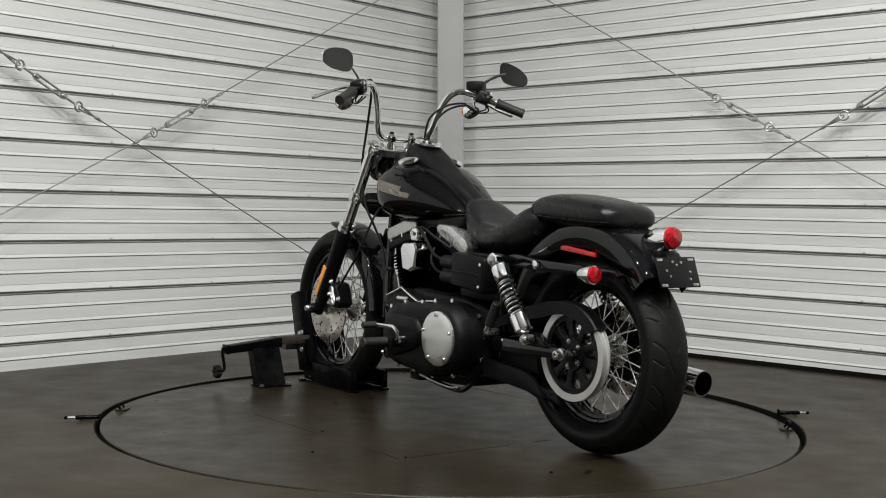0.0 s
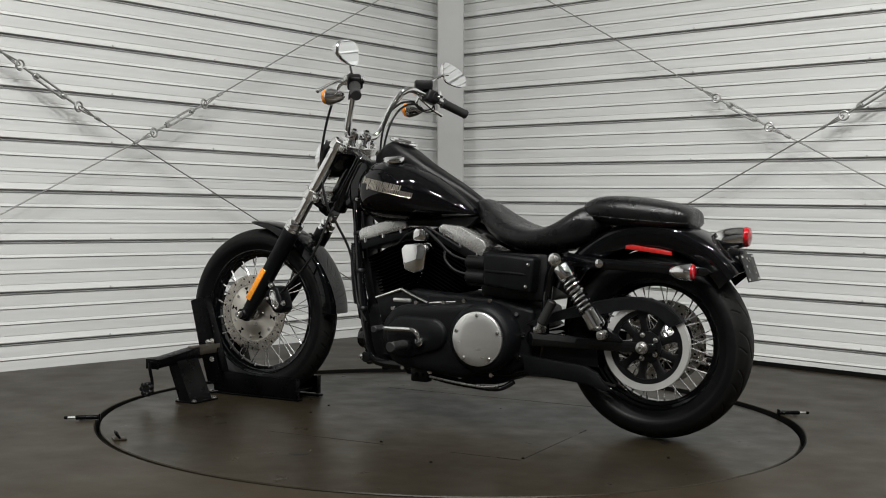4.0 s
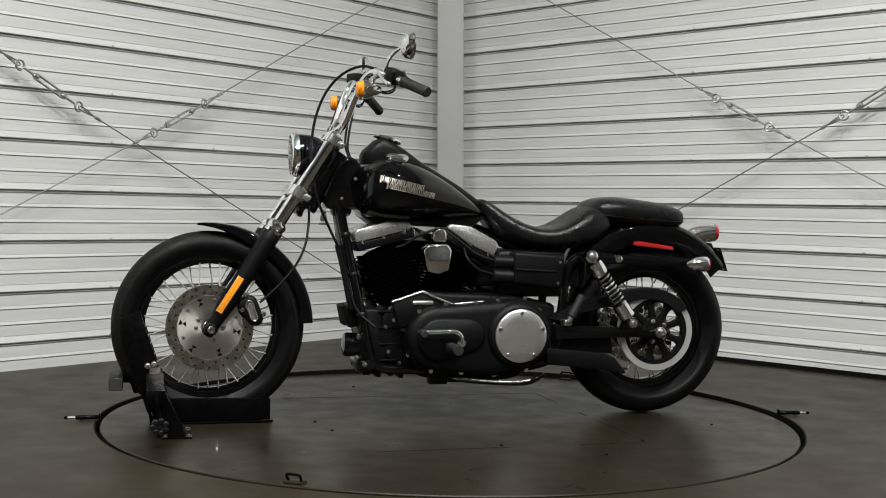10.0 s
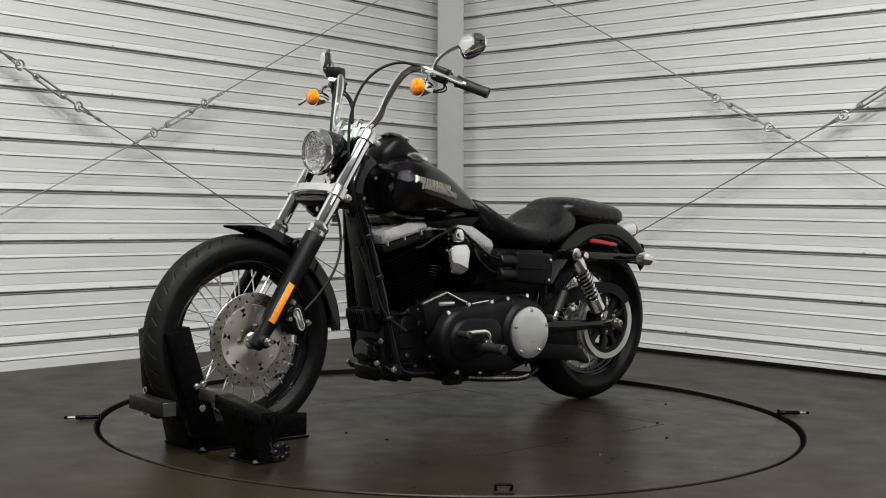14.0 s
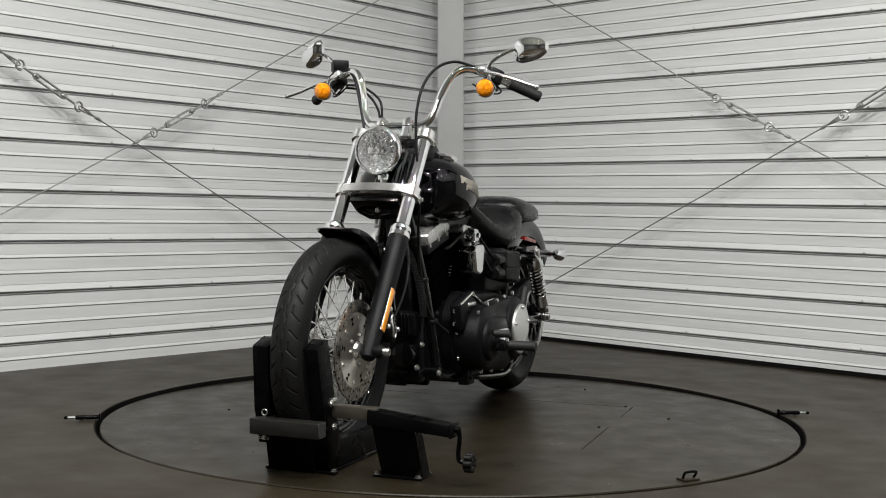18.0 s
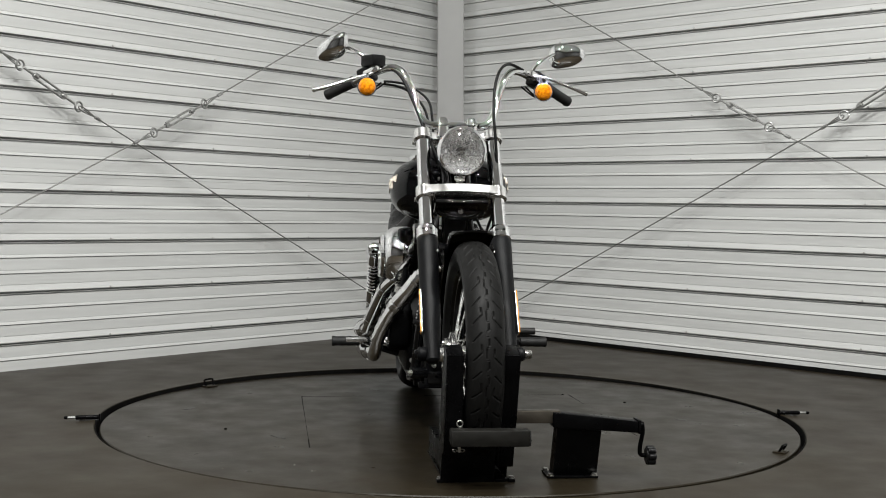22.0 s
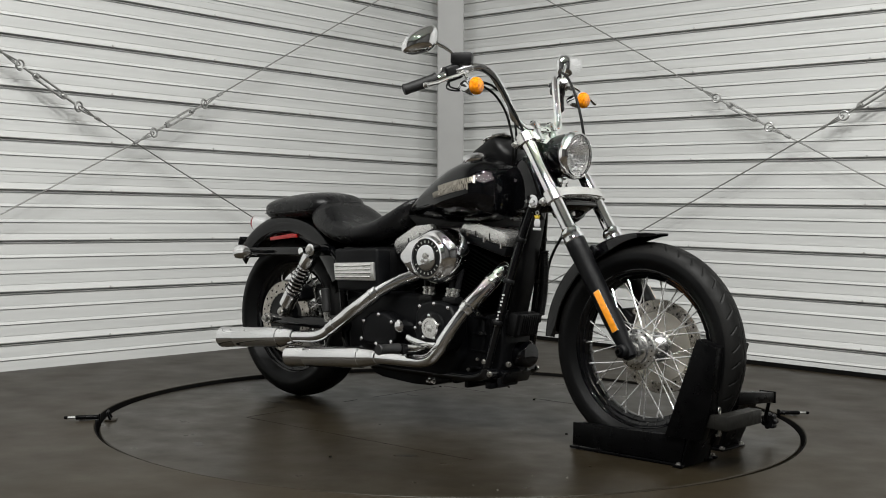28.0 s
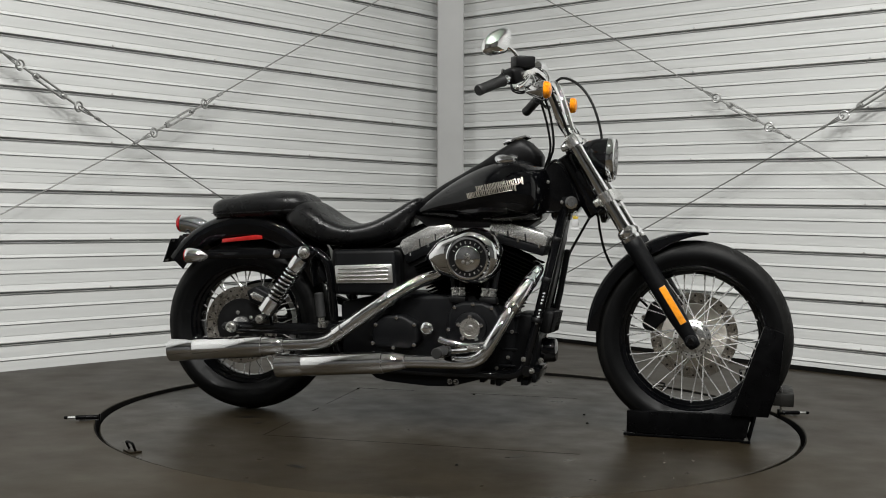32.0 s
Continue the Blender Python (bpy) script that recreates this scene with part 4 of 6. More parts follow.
full = mirrored(BAR)[::-1] + BAR[1:]
handlebar = part("handlebar", tube(bmesh.new(), full, 0.0132, 16, 5), M_CHROME, bike, "tall chrome handlebar")
for sg in (1, -1):
    ry = sg * 0.046
    bm = lathe(bmesh.new(), [(0.030, 0.0), (0.030, 0.004), (0.024, 0.018), (0.0205, 0.034), (0.0215, 0.046), (0.0195, 0.060), (0.013, 0.066)], (0.446, ry, 0.988), (-0.3, 0, 1), 28)
    block(bm, (0.431, ry, 1.034), (0.046, 0.030, 0.036), rotF, 0.009)
    part("riser", bm, M_CHROME, handlebar, "chrome handlebar riser")
    part("riser_bolt", lathe(bmesh.new(), [(0.008, 0.0), (0.008, 0.009), (0.006, 0.011), (0.0, 0.011)], (0.428, ry, 1.047), (-0.3, 0, 1), 14, False), M_PLASTIC, handlebar)
    g0, g1 = V(0.250, sg * 0.334, 1.182), V(0.190, sg * 0.42, 1.142)
    gd = (g1 - g0).normalized()
    bm = lathe(bmesh.new(), [(0.015, -0.004), (0.021, -0.002), (0.0195, 0.006), (0.018, 0.012), (0.0175, 0.1), (0.019, 0.108), (0.017, 0.114)], g0, g1 - g0, 24)
    part("grip", bm, M_GRIP, handlebar, "black rubber grip")
    # switch housing
    sc = V(0.281, sg * 0.288, 1.204)
    rot = (gd).to_track_quat("X", "Z").to_matrix().to_4x4()
    bm = bmesh.new()
    block(bm, sc, (0.055, 0.05, 0.052), rot, 0.01, 3)
    block(bm, sc + V(-0.018, 0, -0.006), (0.035, 0.03, 0.03), rot, 0.005)
    sw = part("switch_housing", bm, M_PLASTIC, handlebar, "black switch housing")
    for k in range(3):
        bm = bmesh.new()
        block(bm, sc + rot.to_3x3() @ V(-0.016 + 0.014 * k, 0, 0) + V(-0.036, 0, 0.004 - 0.007 * (k % 2)), (0.009, 0.01, 0.009), rot, 0.002)
        part("switch", bm, M_BOLT if k == 1 else M_PLASTIC, sw)
    # lever
    pv = V(0.315, sg * 0.272, 1.212)
    bm = bmesh.new()
    block(bm, pv + V(0.0, 0, 0.0), (0.06, 0.035, 0.024), rot, 0.006)
    part("lever_bracket", bm, M_POLISH, handlebar)
    # loose wires under the switch housing
    for k, drop in enumerate((0.0, 0.014)):
        part("switch_wire", tube(bmesh.new(), [sc + V(-0.012, 0, -0.02), sc + V(0.0, sg * (0.012 + drop), -0.046 - drop * 0.5), sc + V(0.028, -sg * 0.012, -0.052 - drop * 0.4), sc + V(0.046, -sg * (0.045 + drop), -0.028)], 0.003, 8, 5), M_CABLE, handlebar)
    part("switch_knob", lathe(bmesh.new(), [(0.009, 0.0), (0.009, 0.006), (0.006, 0.008), (0.0, 0.008)], sc + V(-0.036, sg * 0.004, 0.012), (-1, 0, 0.2), 16, False), M_CHROME, sw)
    dz = 0.0 if sg > 0 else 0.014
    bm = tube(bmesh.new(), [pv + V(0.015, 0, -dz * 0.5), (0.332, sg * 0.315, 1.206 - dz), (0.334, sg * 0.36, 1.192 - dz), (0.332, sg * 0.41, 1.174 - dz), (0.327, sg * (0.45 + dz), 1.160 - dz)], lambda s: 0.0075 - 0.002 * math.sin(s * 3.1), 12, 5)
    bmesh.ops.create_uvsphere(bm, u_segments=12, v_segments=8, radius=0.0085, matrix=Matrix.Translation((0.327, sg * (0.452 + dz), 1.160 - dz)))
    part("hand_lever", bm, M_POLISH, handlebar, "polished hand lever")
    # turn signal
    s0 = V(0.378, sg * 0.294, 1.155)
    sd = V(1, 0.0, 0)
    bm = lathe(bmesh.new(), [(0.003, -0.062), (0.012, -0.056), (0.022, -0.036), (0.029, -0.012), (0.0315, 0.0), (0.0315, 0.005), (0.029, 0.006)], s0, sd, 32)
    part("turn_signal", bm, M_CHROME, handlebar, "chrome bullet turn signal")
    part("signal_lens", lathe(bmesh.new(), [(0.0285, 0.003), (0.0288, 0.012), (0.027, 0.02), (0.021, 0.026), (0.008, 0.029), (0.0, 0.0295)], s0, sd, 32), M_AMBER, handlebar, "amber lens")
    part("signal_stem", tube(bmesh.new(), [s0 + V(-0.03, 0, 0.018), s0 + V(-0.035, -sg * 0.002, 0.038), (0.318, sg * 0.285, 1.206)], 0.0065, 10, 4), M_CHROME, handlebar)
    # mirror
    mc = V(0.236, sg * 0.403, 1.296)
    part("mirror_stem", tube(bmesh.new(), [(0.30, sg * 0.268, 1.218), (0.298, sg * 0.285, 1.25), (0.285, sg * 0.318, 1.276), (0.262, sg * 0.352, 1.295), (0.25, sg * 0.375, 1.300)], lambda s: 0.0068 - 0.001 * s, 10, 5), M_CHROME, handlebar)
    nrm = V(-0.992, 0.075, 0.04).normalized() if sg > 0 else V(-0.85, 0.5, 0.05).normalized()
    mu = V(0, sg, 0.05 if sg > 0 else -0.36)
    mu = (mu - nrm * mu.dot(nrm)).normalized()
    mv = V(0, 0, 1)
    mv = (mv - nrm * mv.dot(nrm)).normalized()

    def teardrop(k, grow=1.0):
        t = 2 * math.pi * k / 40
        a = math.cos(t)
        w = 0.063 * math.copysign(abs(a) ** 0.8, a)
        up = math.sin(t)
        hgt = 0.041 * math.copysign(abs(up) ** 0.74, up) * (1.0 - (0.16 if up > 0 else 0.34) * a)
        return (mu * w + mv * hgt) * grow
    bm = bmesh.new()
    skin(bm, [[mc + teardrop(k, g) - nrm * d for k in range(40)] for g, d in ((0.96, -0.001), (1.0, 0.003), (1.0, 0.010), (0.9, 0.024), (0.68, 0.034), (0.35, 0.040), (0.08, 0.041))])
    part("mirror", bm, M_CHROME, handlebar, "chrome teardrop mirror", 50)
    bm = bmesh.new()
    skin(bm, [[mc + teardrop(k, 0.92) + nrm * d for k in range(40)] for d in (0.0, 0.0022)])
    part("mirror_glass", bm, M_MIRROR, handlebar)
# brake fluid reservoir
bm = bmesh.new()
block(bm, (0.305, -0.270, 1.249), (0.055, 0.07, 0.038), (V(0.2, -0.3, 0)).to_track_quat("X", "Z").to_matrix().to_4x4(), 0.006)
part("brake_reservoir", bm, M_SATIN, handlebar, "black brake fluid reservoir")

# ---- tank and dash ----
TANK = [(0.362, 0.0527, 0.79, 0.85), (0.358, 0.1055, 0.76, 0.878), (0.348, 0.1456, 0.732, 0.902), (0.325, 0.1772, 0.719, 0.924), (0.285, 0.1973, 0.712, 0.939), (0.235, 0.2036, 0.71, 0.944), (0.18, 0.1983, 0.71, 0.933), (0.12, 0.1846, 0.71, 0.91), (0.06, 0.1571, 0.71, 0.88), (0.0, 0.1326, 0.719, 0.843), (-0.05, 0.1122, 0.722, 0.806), (-0.09, 0.0938, 0.728, 0.77), (-0.112, 0.0734, 0.735, 0.752), (-0.12, 0.0408, 0.74, 0.747)]
bm = bmesh.new()
skin(bm, [ellipse_ring(x, w, a, b, 56, 2.5) for x, w, a, b in TANK])
tank = part("fuel_tank", bm, M_GLOSS, bike, "gloss black teardrop fuel tank", 60)
ss = tank.modifiers.new("smooth", "SUBSURF")
ss.levels = ss.render_levels = 1
DASH = [(0.335, 0.035, 0.90, 0.955), (0.325, 0.055, 0.90, 0.968), (0.29, 0.066, 0.90, 1.0), (0.262, 0.069, 0.90, 1.013), (0.235, 0.069, 0.90, 1.004), (0.18, 0.066, 0.88, 0.972), (0.12, 0.06, 0.85, 0.930), (0.05, 0.052, 0.80, 0.890), (-0.02, 0.044, 0.78, 0.850), (-0.08, 0.036, 0.75, 0.810), (-0.115, 0.028, 0.74, 0.785)]
bm = bmesh.new()
skin(bm, [ellipse_ring(x, w, a, b, 32, 3.2) for x, w, a, b in DASH])
dash = part("dash_console", bm, M_SATIN, tank, "satin black dash console", 50)
dn = V(-0.28, 0, 1).normalized()
part("speedometer", lathe(bmesh.new(), [(0.052, 0), (0.054, 0.004), (0.05, 0.010), (0.046, 0.011), (0.044, 0.007), (0.0, 0.007)], (0.24, 0, 1.003), dn, 36, False), M_CHROME, tank, "round speedometer with a chrome bezel")
for sg in (1, -1):
    part("filler_cap", lathe(bmesh.new(), [(0.04, -0.006), (0.042, 0.004), (0.04, 0.009), (0.03, 0.014), (0.012, 0.016), (0.0, 0.016)], (0.222, sg * 0.098, 0.936), (0, sg * 0.26, 1), 36, False), M_CHROME, tank, "round chrome filler cap")


def on_tank(x, z, side):
    """y of the tank's flank at x, z."""
    for (xa, wa, ba, ta), (xb, wb, bb, tb) in zip(TANK, TANK[1:]):
        if xb <= x <= xa:
            f = (xa - x) / (xa - xb)
            w, b0, t0 = wa + (wb - wa) * f, ba + (bb - ba) * f, ta + (tb - ta) * f
            s = min(0.999, abs((z - (b0 + t0) / 2) / ((t0 - b0) / 2)))
            return side * w * (1 - s ** 2.5) ** (1 / 2.5)
    return 0.1 * side


# tank badge: plain raised silver bars in two slanting rows
rng = random.Random(4)
for sg in (1, -1):
    for row, (xa, xb, zc, hgt) in enumerate(((0.300, 0.142, 0.862, 0.023), (0.278, 0.104, 0.840, 0.023))):
        x = xa
        k = 0
        while x > xb:
            w = 0.0052 if k == 0 else rng.choice((0.0026, 0.0034, 0.0046))
            hh = hgt * (1.1 if k == 0 else rng.choice((0.66, 0.7, 0.74)))
            zz = zc - (xa - x) * 0.20 - (0 if k else 0.002)
            bm = bmesh.new()
            pts = [(x, zz - hh / 2), (x - w, zz - hh / 2), (x - w - 0.005, zz + hh / 2), (x - 0.005, zz + hh / 2)]
            lo = [(px, on_tank(px, pz, sg) - sg * 0.002, pz) for px, pz in pts]
            hi = [(px, on_tank(px, pz, sg) + sg * 0.0024, pz) for px, pz in pts]
            skin(bm, [lo, hi])
            part("badge_stroke", bm, M_BADGE, tank)
            x -= w + rng.choice((0.0022, 0.0026, 0.0044))
            k += 1
        # thin line under the bars
        pts = [(xa - 0.004 - (xa - xb) * f, zc - hgt * 0.47 - (xa - xb) * f * 0.20) for f in (0.05, 0.25, 0.5, 0.75, 0.97)]
        part("badge_line", tube(bmesh.new(), [(px, on_tank(px, pz, sg) + sg * 0.001, pz) for px, pz in pts], 0.0011, 6, 3), M_BADGE, tank)

# ---- seat ----
def seat_section(x, w, zb, zt, dish, n=40):
    out = []
    for k in range(n):
        a = 2 * math.pi * k / n
        c, s = math.cos(a), math.sin(a)
        y = w * math.copysign(abs(c) ** 0.62, c)
        hz = (zt - zb) / 2
        z = (zb + zt) / 2 + hz * math.copysign(abs(s) ** 0.72, s)
        if s > 0:
            z -= dish * (1 - abs(y / w) ** 2)
        out.append((x, y, z))
    return out


SEAT = [(-0.095, 0.035, 0.76, 0.785, 0), (-0.10, 0.06, 0.745, 0.80, 0), (-0.125, 0.085, 0.715, 0.796, -0.004), (-0.165, 0.108, 0.668, 0.768, -0.004), (-0.21, 0.128, 0.642, 0.742, 0.0), (-0.26, 0.146, 0.624, 0.716, 0.004), (-0.32, 0.158, 0.616, 0.703, 0.008), (-0.38, 0.163, 0.613, 0.708, 0.012), (-0.44, 0.161, 0.618, 0.738, 0.012), (-0.485, 0.155, 0.628, 0.770, 0.006), (-0.52, 0.146, 0.640, 0.784, 0.0), (-0.555, 0.136, 0.655, 0.780, 0), (-0.585, 0.12, 0.69, 0.75, 0), (-0.6, 0.09, 0.70, 0.735, 0)]
bm = bmesh.new()
skin(bm, [seat_section(*s) for s in SEAT])
seat = part("seat", bm, M_VINYL, bike, "black vinyl rider seat", 60)
ss = seat.modifiers.new("smooth", "SUBSURF")
ss.levels = ss.render_levels = 1
PILLION = [(-0.515, 0.05, 0.755, 0.778, 0), (-0.522, 0.10, 0.738, 0.79, 0), (-0.545, 0.128, 0.725, 0.803, -0.004), (-0.59, 0.138, 0.715, 0.813, -0.004), (-0.66, 0.136, 0.708, 0.812, -0.004), (-0.74, 0.130, 0.704, 0.803, -0.004), (-0.81, 0.124, 0.702, 0.793, -0.004), (-0.86, 0.115, 0.703, 0.784, -0.002), (-0.886, 0.10, 0.708, 0.772, 0), (-0.896, 0.07, 0.718, 0.758, 0)]
bm = bmesh.new()
skin(bm, [seat_section(*s) for s in PILLION])
pil = part("passenger_pad", bm, M_VINYL, bike, "black vinyl passenger pad", 60)
ss = pil.modifiers.new("smooth", "SUBSURF")
ss.levels = ss.render_levels = 1
# welt seams
for ob_, rows_, zf in ((pil, PILLION[1:-1], 0.3),):
    for sg in (1, -1):
        pts = [(x, sg * (w * 1.002), zb + (zt - zb) * zf) for x, w, zb, zt, d in rows_]
        part("seam_piping", tube(bmesh.new(), pts, 0.0016, 8, 4), M_VINYL, ob_)


# ---- fenders ----
def fender(centre, a0, a1, R, half, skirt, crown, n=40, thick=0.003, grow=None, taper=0.0):
    """A curved mudguard about an axle: angles in degrees from ahead, over the top."""
    bm = bmesh.new()
    prof = []
    m = 16
    for k in range(m + 1):
        t = -1 + 2 * k / m
        prof.append((half * math.sin(t * math.pi / 2) if abs(t) < 1 else half * t, crown * (1 - abs(t) ** 2.4)))
    prof = [(-half, -skirt)] + prof + [(half, -skirt)]
    rings = []
    for i in range(n + 1):
        f = i / n
        a = radians(a0 + (a1 - a0) * f)
        RRf = R + (grow(f) if grow else 0.0)
        d = V(math.cos(a), 0, math.sin(a))
        k = 1.0 if not taper else min(1.0, 0.12 + f / taper)
        w = 1.0 if not taper else min(1.0, 0.55 + 1.5 * math.sqrt(f))
        row = [centre + d * (RRf + crown + (e - crown) * k) + V(0, y * w, 0) for y, e in prof]
        row += [centre + d * (RRf + crown + (e - crown) * k - thick) + V(0, y * w * (1 - thick / half), 0) for y, e in prof[::-1]]
        rings.append(row)
    skin(bm, rings)
    return bm


bm = fender(V(FX, 0, FZ), 83, 178, 0.348, 0.064, 0.03, 0.014, grow=lambda f: 0.002, taper=0.35)
ff = part("front_fender", bm, M_GLOSS, bike, "gloss black front fender")
for sg in (1, -1):
    bm = slab(bmesh.new(), [(0.665, 0.60), (0.70, 0.655), (0.725, 0.64), (0.69, 0.585)], sg * 0.062, sg * 0.085, 0.003)
    part("fender_bracket", bm, M_FRAME, ff)
bm = bmesh.new()
for sg in (1, -1):
    for k, (x, z) in enumerate(((0.70, 0.63), (0.683, 0.605))):
        hexhead(bm, (x, sg * 0.085, z), (0, sg, 0), 0.006, 0.005)
part("fender_bolt", bm, M_BOLT, ff)
bm = fender(V(RX, 0, RZ), 28, 139, 0.378, 0.106, 0.055, 0.030, n=60, grow=lambda f: 0.014 * math.sin(f * math.pi) - 0.016 * f ** 3)
rf = part("rear_fender", bm, M_GLOSS, bike, "gloss black rear fender", 50)
for sg in (1, -1):
    bm = bmesh.new()
    slab(bm, [(-0.455, 0.610), (-0.49, 0.618), (-0.60, 0.604), (-0.90, 0.592), (-0.965, 0.586), (-0.985, 0.572), (-0.96, 0.558), (-0.60, 0.568), (-0.47, 0.575), (-0.452, 0.590)], sg * 0.118, sg * 0.145, 0.006)
    st = part("fender_strut", bm, M_FRAME, bike, "black fender strut")
    bm = lathe(bmesh.new(), [(0.014, 0), (0.016, 0.003), (0.014, 0.010), (0.008, 0.012), (0.0, 0.012)], (-0.605, sg * 0.145, 0.587), (0, sg, 0), 18, False)
    part("strut_bolt", bm, M_CHROME, st)
    # side reflector on the fender
    bm = bmesh.new()
    slab(bm, [(-0.682, 0.650), (-0.705, 0.652), (-0.838, 0.634), (-0.84, 0.620), (-0.70, 0.635), (-0.68, 0.637)], sg * 0.100, sg * 0.112, 0.002)
    part("side_reflector", bm, M_REDREFL, rf, "red side reflector")
    # rear turn signal
    s0 = V(-0.925, sg * 0.195, 0.573)
    part("signal_stem", cyl(bmesh.new(), (-0.90, sg * 0.135, 0.576), (-0.90, sg * 0.18, 0.575), 0.009, seg=14), M_CHROME, st)
    bm = lathe(bmesh.new(), [(0.004, -0.07), (0.013, -0.062), (0.023, -0.04), (0.0275, -0.012), (0.0285, 0.006), (0.0275, 0.009), (0.026, 0.009)], s0, (-1, 0, 0), 32)
    part("turn_signal", bm, M_CHROME, st, "chrome bullet turn signal")
    part("signal_lens", lathe(bmesh.new(), [(0.0262, 0.006), (0.0262, 0.010), (0.023, 0.016), (0.012, 0.0195), (0.0, 0.020)], s0, (-1, 0, 0), 32), M_RED, st, "red lens")
# tail light
bm = bmesh.new()
TAIL_RINGS = [(-0.925, 0.010, 0.650, 0.668), (-0.940, 0.022, 0.640, 0.688), (-0.962, 0.030, 0.634, 0.704), (-0.99, 0.034, 0.634, 0.714), (-1.02, 0.0345, 0.643, 0.719), (-1.042, 0.0345, 0.650, 0.720), (-1.052, 0.034, 0.652, 0.720)]
skin(bm, [ellipse_ring(x, w, a, b, 36, 2.2) for x, w, a, b in TAIL_RINGS])
tl = part("tail_light", bm, M_CHROME, bike, "chrome tail light housing")
part("tail_lens", lathe(bmesh.new(), [(0.0315, 0.0), (0.0335, 0.003), (0.0335, 0.009), (0.029, 0.017), (0.014, 0.022), (0.0, 0.023)], (-1.050, 0, 0.686), (-1, 0, -0.03), 32), M_RED, tl, "round red tail lens")
bm = slab(bmesh.new(), [(-0.945, 0.645), (-1.0, 0.645), (-1.03, 0.650), (-1.038, 0.625), (-1.0, 0.618), (-0.96, 0.625)], -0.026, 0.026, 0.006, segments=3)
part("tail_bracket", bm, M_CHROME, tl, "chrome foot of the tail light")
bm = block(bmesh.new(), (-1.022, 0, 0.636), (0.03, 0.062, 0.022), None, 0.002)
part("plate_lamp", bm, M_SATIN, tl)
# plate bracket with slots
bm = bmesh.new()
pu = V(-0.336, 0, -0.942)
pc = V(-1.068, -0.012, 0.585)
prot = Matrix((V(0, 1, 0), pu, V(0, 1, 0).cross(pu))).transposed().to_4x4()
block(bm, pc, (0.164, 0.094, 0.004), prot, 0.0015)
block(bm, pc + V(0.022, 0, 0.03), (0.05, 0.05, 0.02), prot, 0.002)
pl = part("plate_bracket", bm, M_SATIN, bike, "black number-plate bracket without a plate")
for sx in (-1, 1):
    for sy in (-1, 1):
        bm = bmesh.new()
        block(bm, pc + V(0, sx * 0.064, 0) + pu * sy * 0.039 + prot.to_3x3() @ V(0, 0, -0.0002), (0.024, 0.008, 0.0052), prot, 0.001)
        part("slot", bm, M_BOLT, pl)

for u_, v_ in ((-0.02, -0.03), (0.0, -0.022), (0.014, -0.032), (-0.05, 0.0), (-0.045, 0.022), (0.045, -0.005), (0.035, 0.012)):
    q = pc + V(0, u_, 0) + pu * v_
    n_ = V(0, 1, 0).cross(pu)
    n_ = n_ if n_.x < 0 else -n_
    part("plate_screw", lathe(bmesh.new(), [(0.004, 0.001), (0.004, 0.004), (0.0, 0.0045)], q, n_, 10, False), M_BOLT, pl)

# ---- frame ----
for sg in (1, -1):
    bm = bmesh.new()
    tube(bm, [(0.425, sg * 0.03, 0.79), (0.405, sg * 0.05, 0.70), (0.365, sg * 0.085, 0.50), (0.325, sg * 0.105, 0.31), (0.30, sg * 0.11, 0.22), (0.26, sg * 0.11, 0.19), (0.15, sg * 0.11, 0.183), (-0.15, sg * 0.11, 0.183), (-0.32, sg * 0.11, 0.2), (-0.385, sg * 0.11, 0.25), (-0.40, sg * 0.115, 0.40), (-0.42, sg * 0.12, 0.55), (-0.47, sg * 0.122, 0.60)], 0.0165, 14, 5)
    part("frame_tube", bm, M_FRAME, bike, "gloss black frame tube")
bm = slab(bmesh.new(), [(0.432, 0.745), (0.392, 0.745), (0.345, 0.50), (0.305, 0.30), (0.335, 0.295), (0.385, 0.50)], -0.036, 0.036, 0.006)
part("downtube_panel", bm, M_SATIN, bike, "black panel between the down tubes")
for sg in (1, -1):
    for k in range(3):
        z = 0.66 - 0.14 * k
        bm = lathe(bmesh.new(), [(0.0175, -0.008), (0.019, -0.006), (0.019, 0.006), (0.0175, 0.008)], (0.3968 - 0.0275 * k - 0.001, sg * (0.057 + 0.0125 * k * 2), z), (-0.19, sg * 0.16, -1), 16)
        part("tube_clip", bm, M_PLASTIC, bike)
bm = bmesh.new()
tube(bm, [(0.44, 0, 0.86), (0.36, 0, 0.80), (0.0, 0, 0.72), (-0.30, 0, 0.60), (-0.40, 0, 0.55)], 0.022, 14, 5)
block(bm, (0.405, 0, 0.775), (0.075, 0.06, 0.10), None, 0.018)
part("backbone", bm, M_FRAME, bike)
bm = slab(bmesh.new(), [(0.345, 0.735), (0.30, 0.70), (-0.06, 0.69), (-0.12, 0.735)], -0.075, 0.075, 0.008)
part("tank_mount", bm, M_SATIN, bike, "black mount under the tank")
bm = slab(bmesh.new(), [(0.325, 0.75), (0.335, 0.90), (0.355, 0.928), (0.385, 0.945), (0.415, 0.925), (0.445, 0.87), (0.478, 0.79), (0.462, 0.752)], -0.048, 0.048, 0.014, segments=3)
part("neck_cover", bm, M_FRAME, bike, "black cover on the steering neck")
for sg in (1, -1):
    for x, z in ((0.36, 0.86), (0.41, 0.79)):
        part("cover_screw", lathe(bmesh.new(), [(0.006, 0), (0.006, 0.004), (0.0, 0.005)], (x, sg * 0.048, z), (0, sg, 0), 12, False), M_BOLT, bike)
bm = lathe(bmesh.new(), [(0.022, 0), (0.024, 0.004), (0.022, 0.012), (0.015, 0.013), (0.014, 0.009), (0.006, 0.009), (0.005, 0.014), (0.0, 0.014)], (0.445, -0.05, 0.79), (0, -1, 0), 24, False)
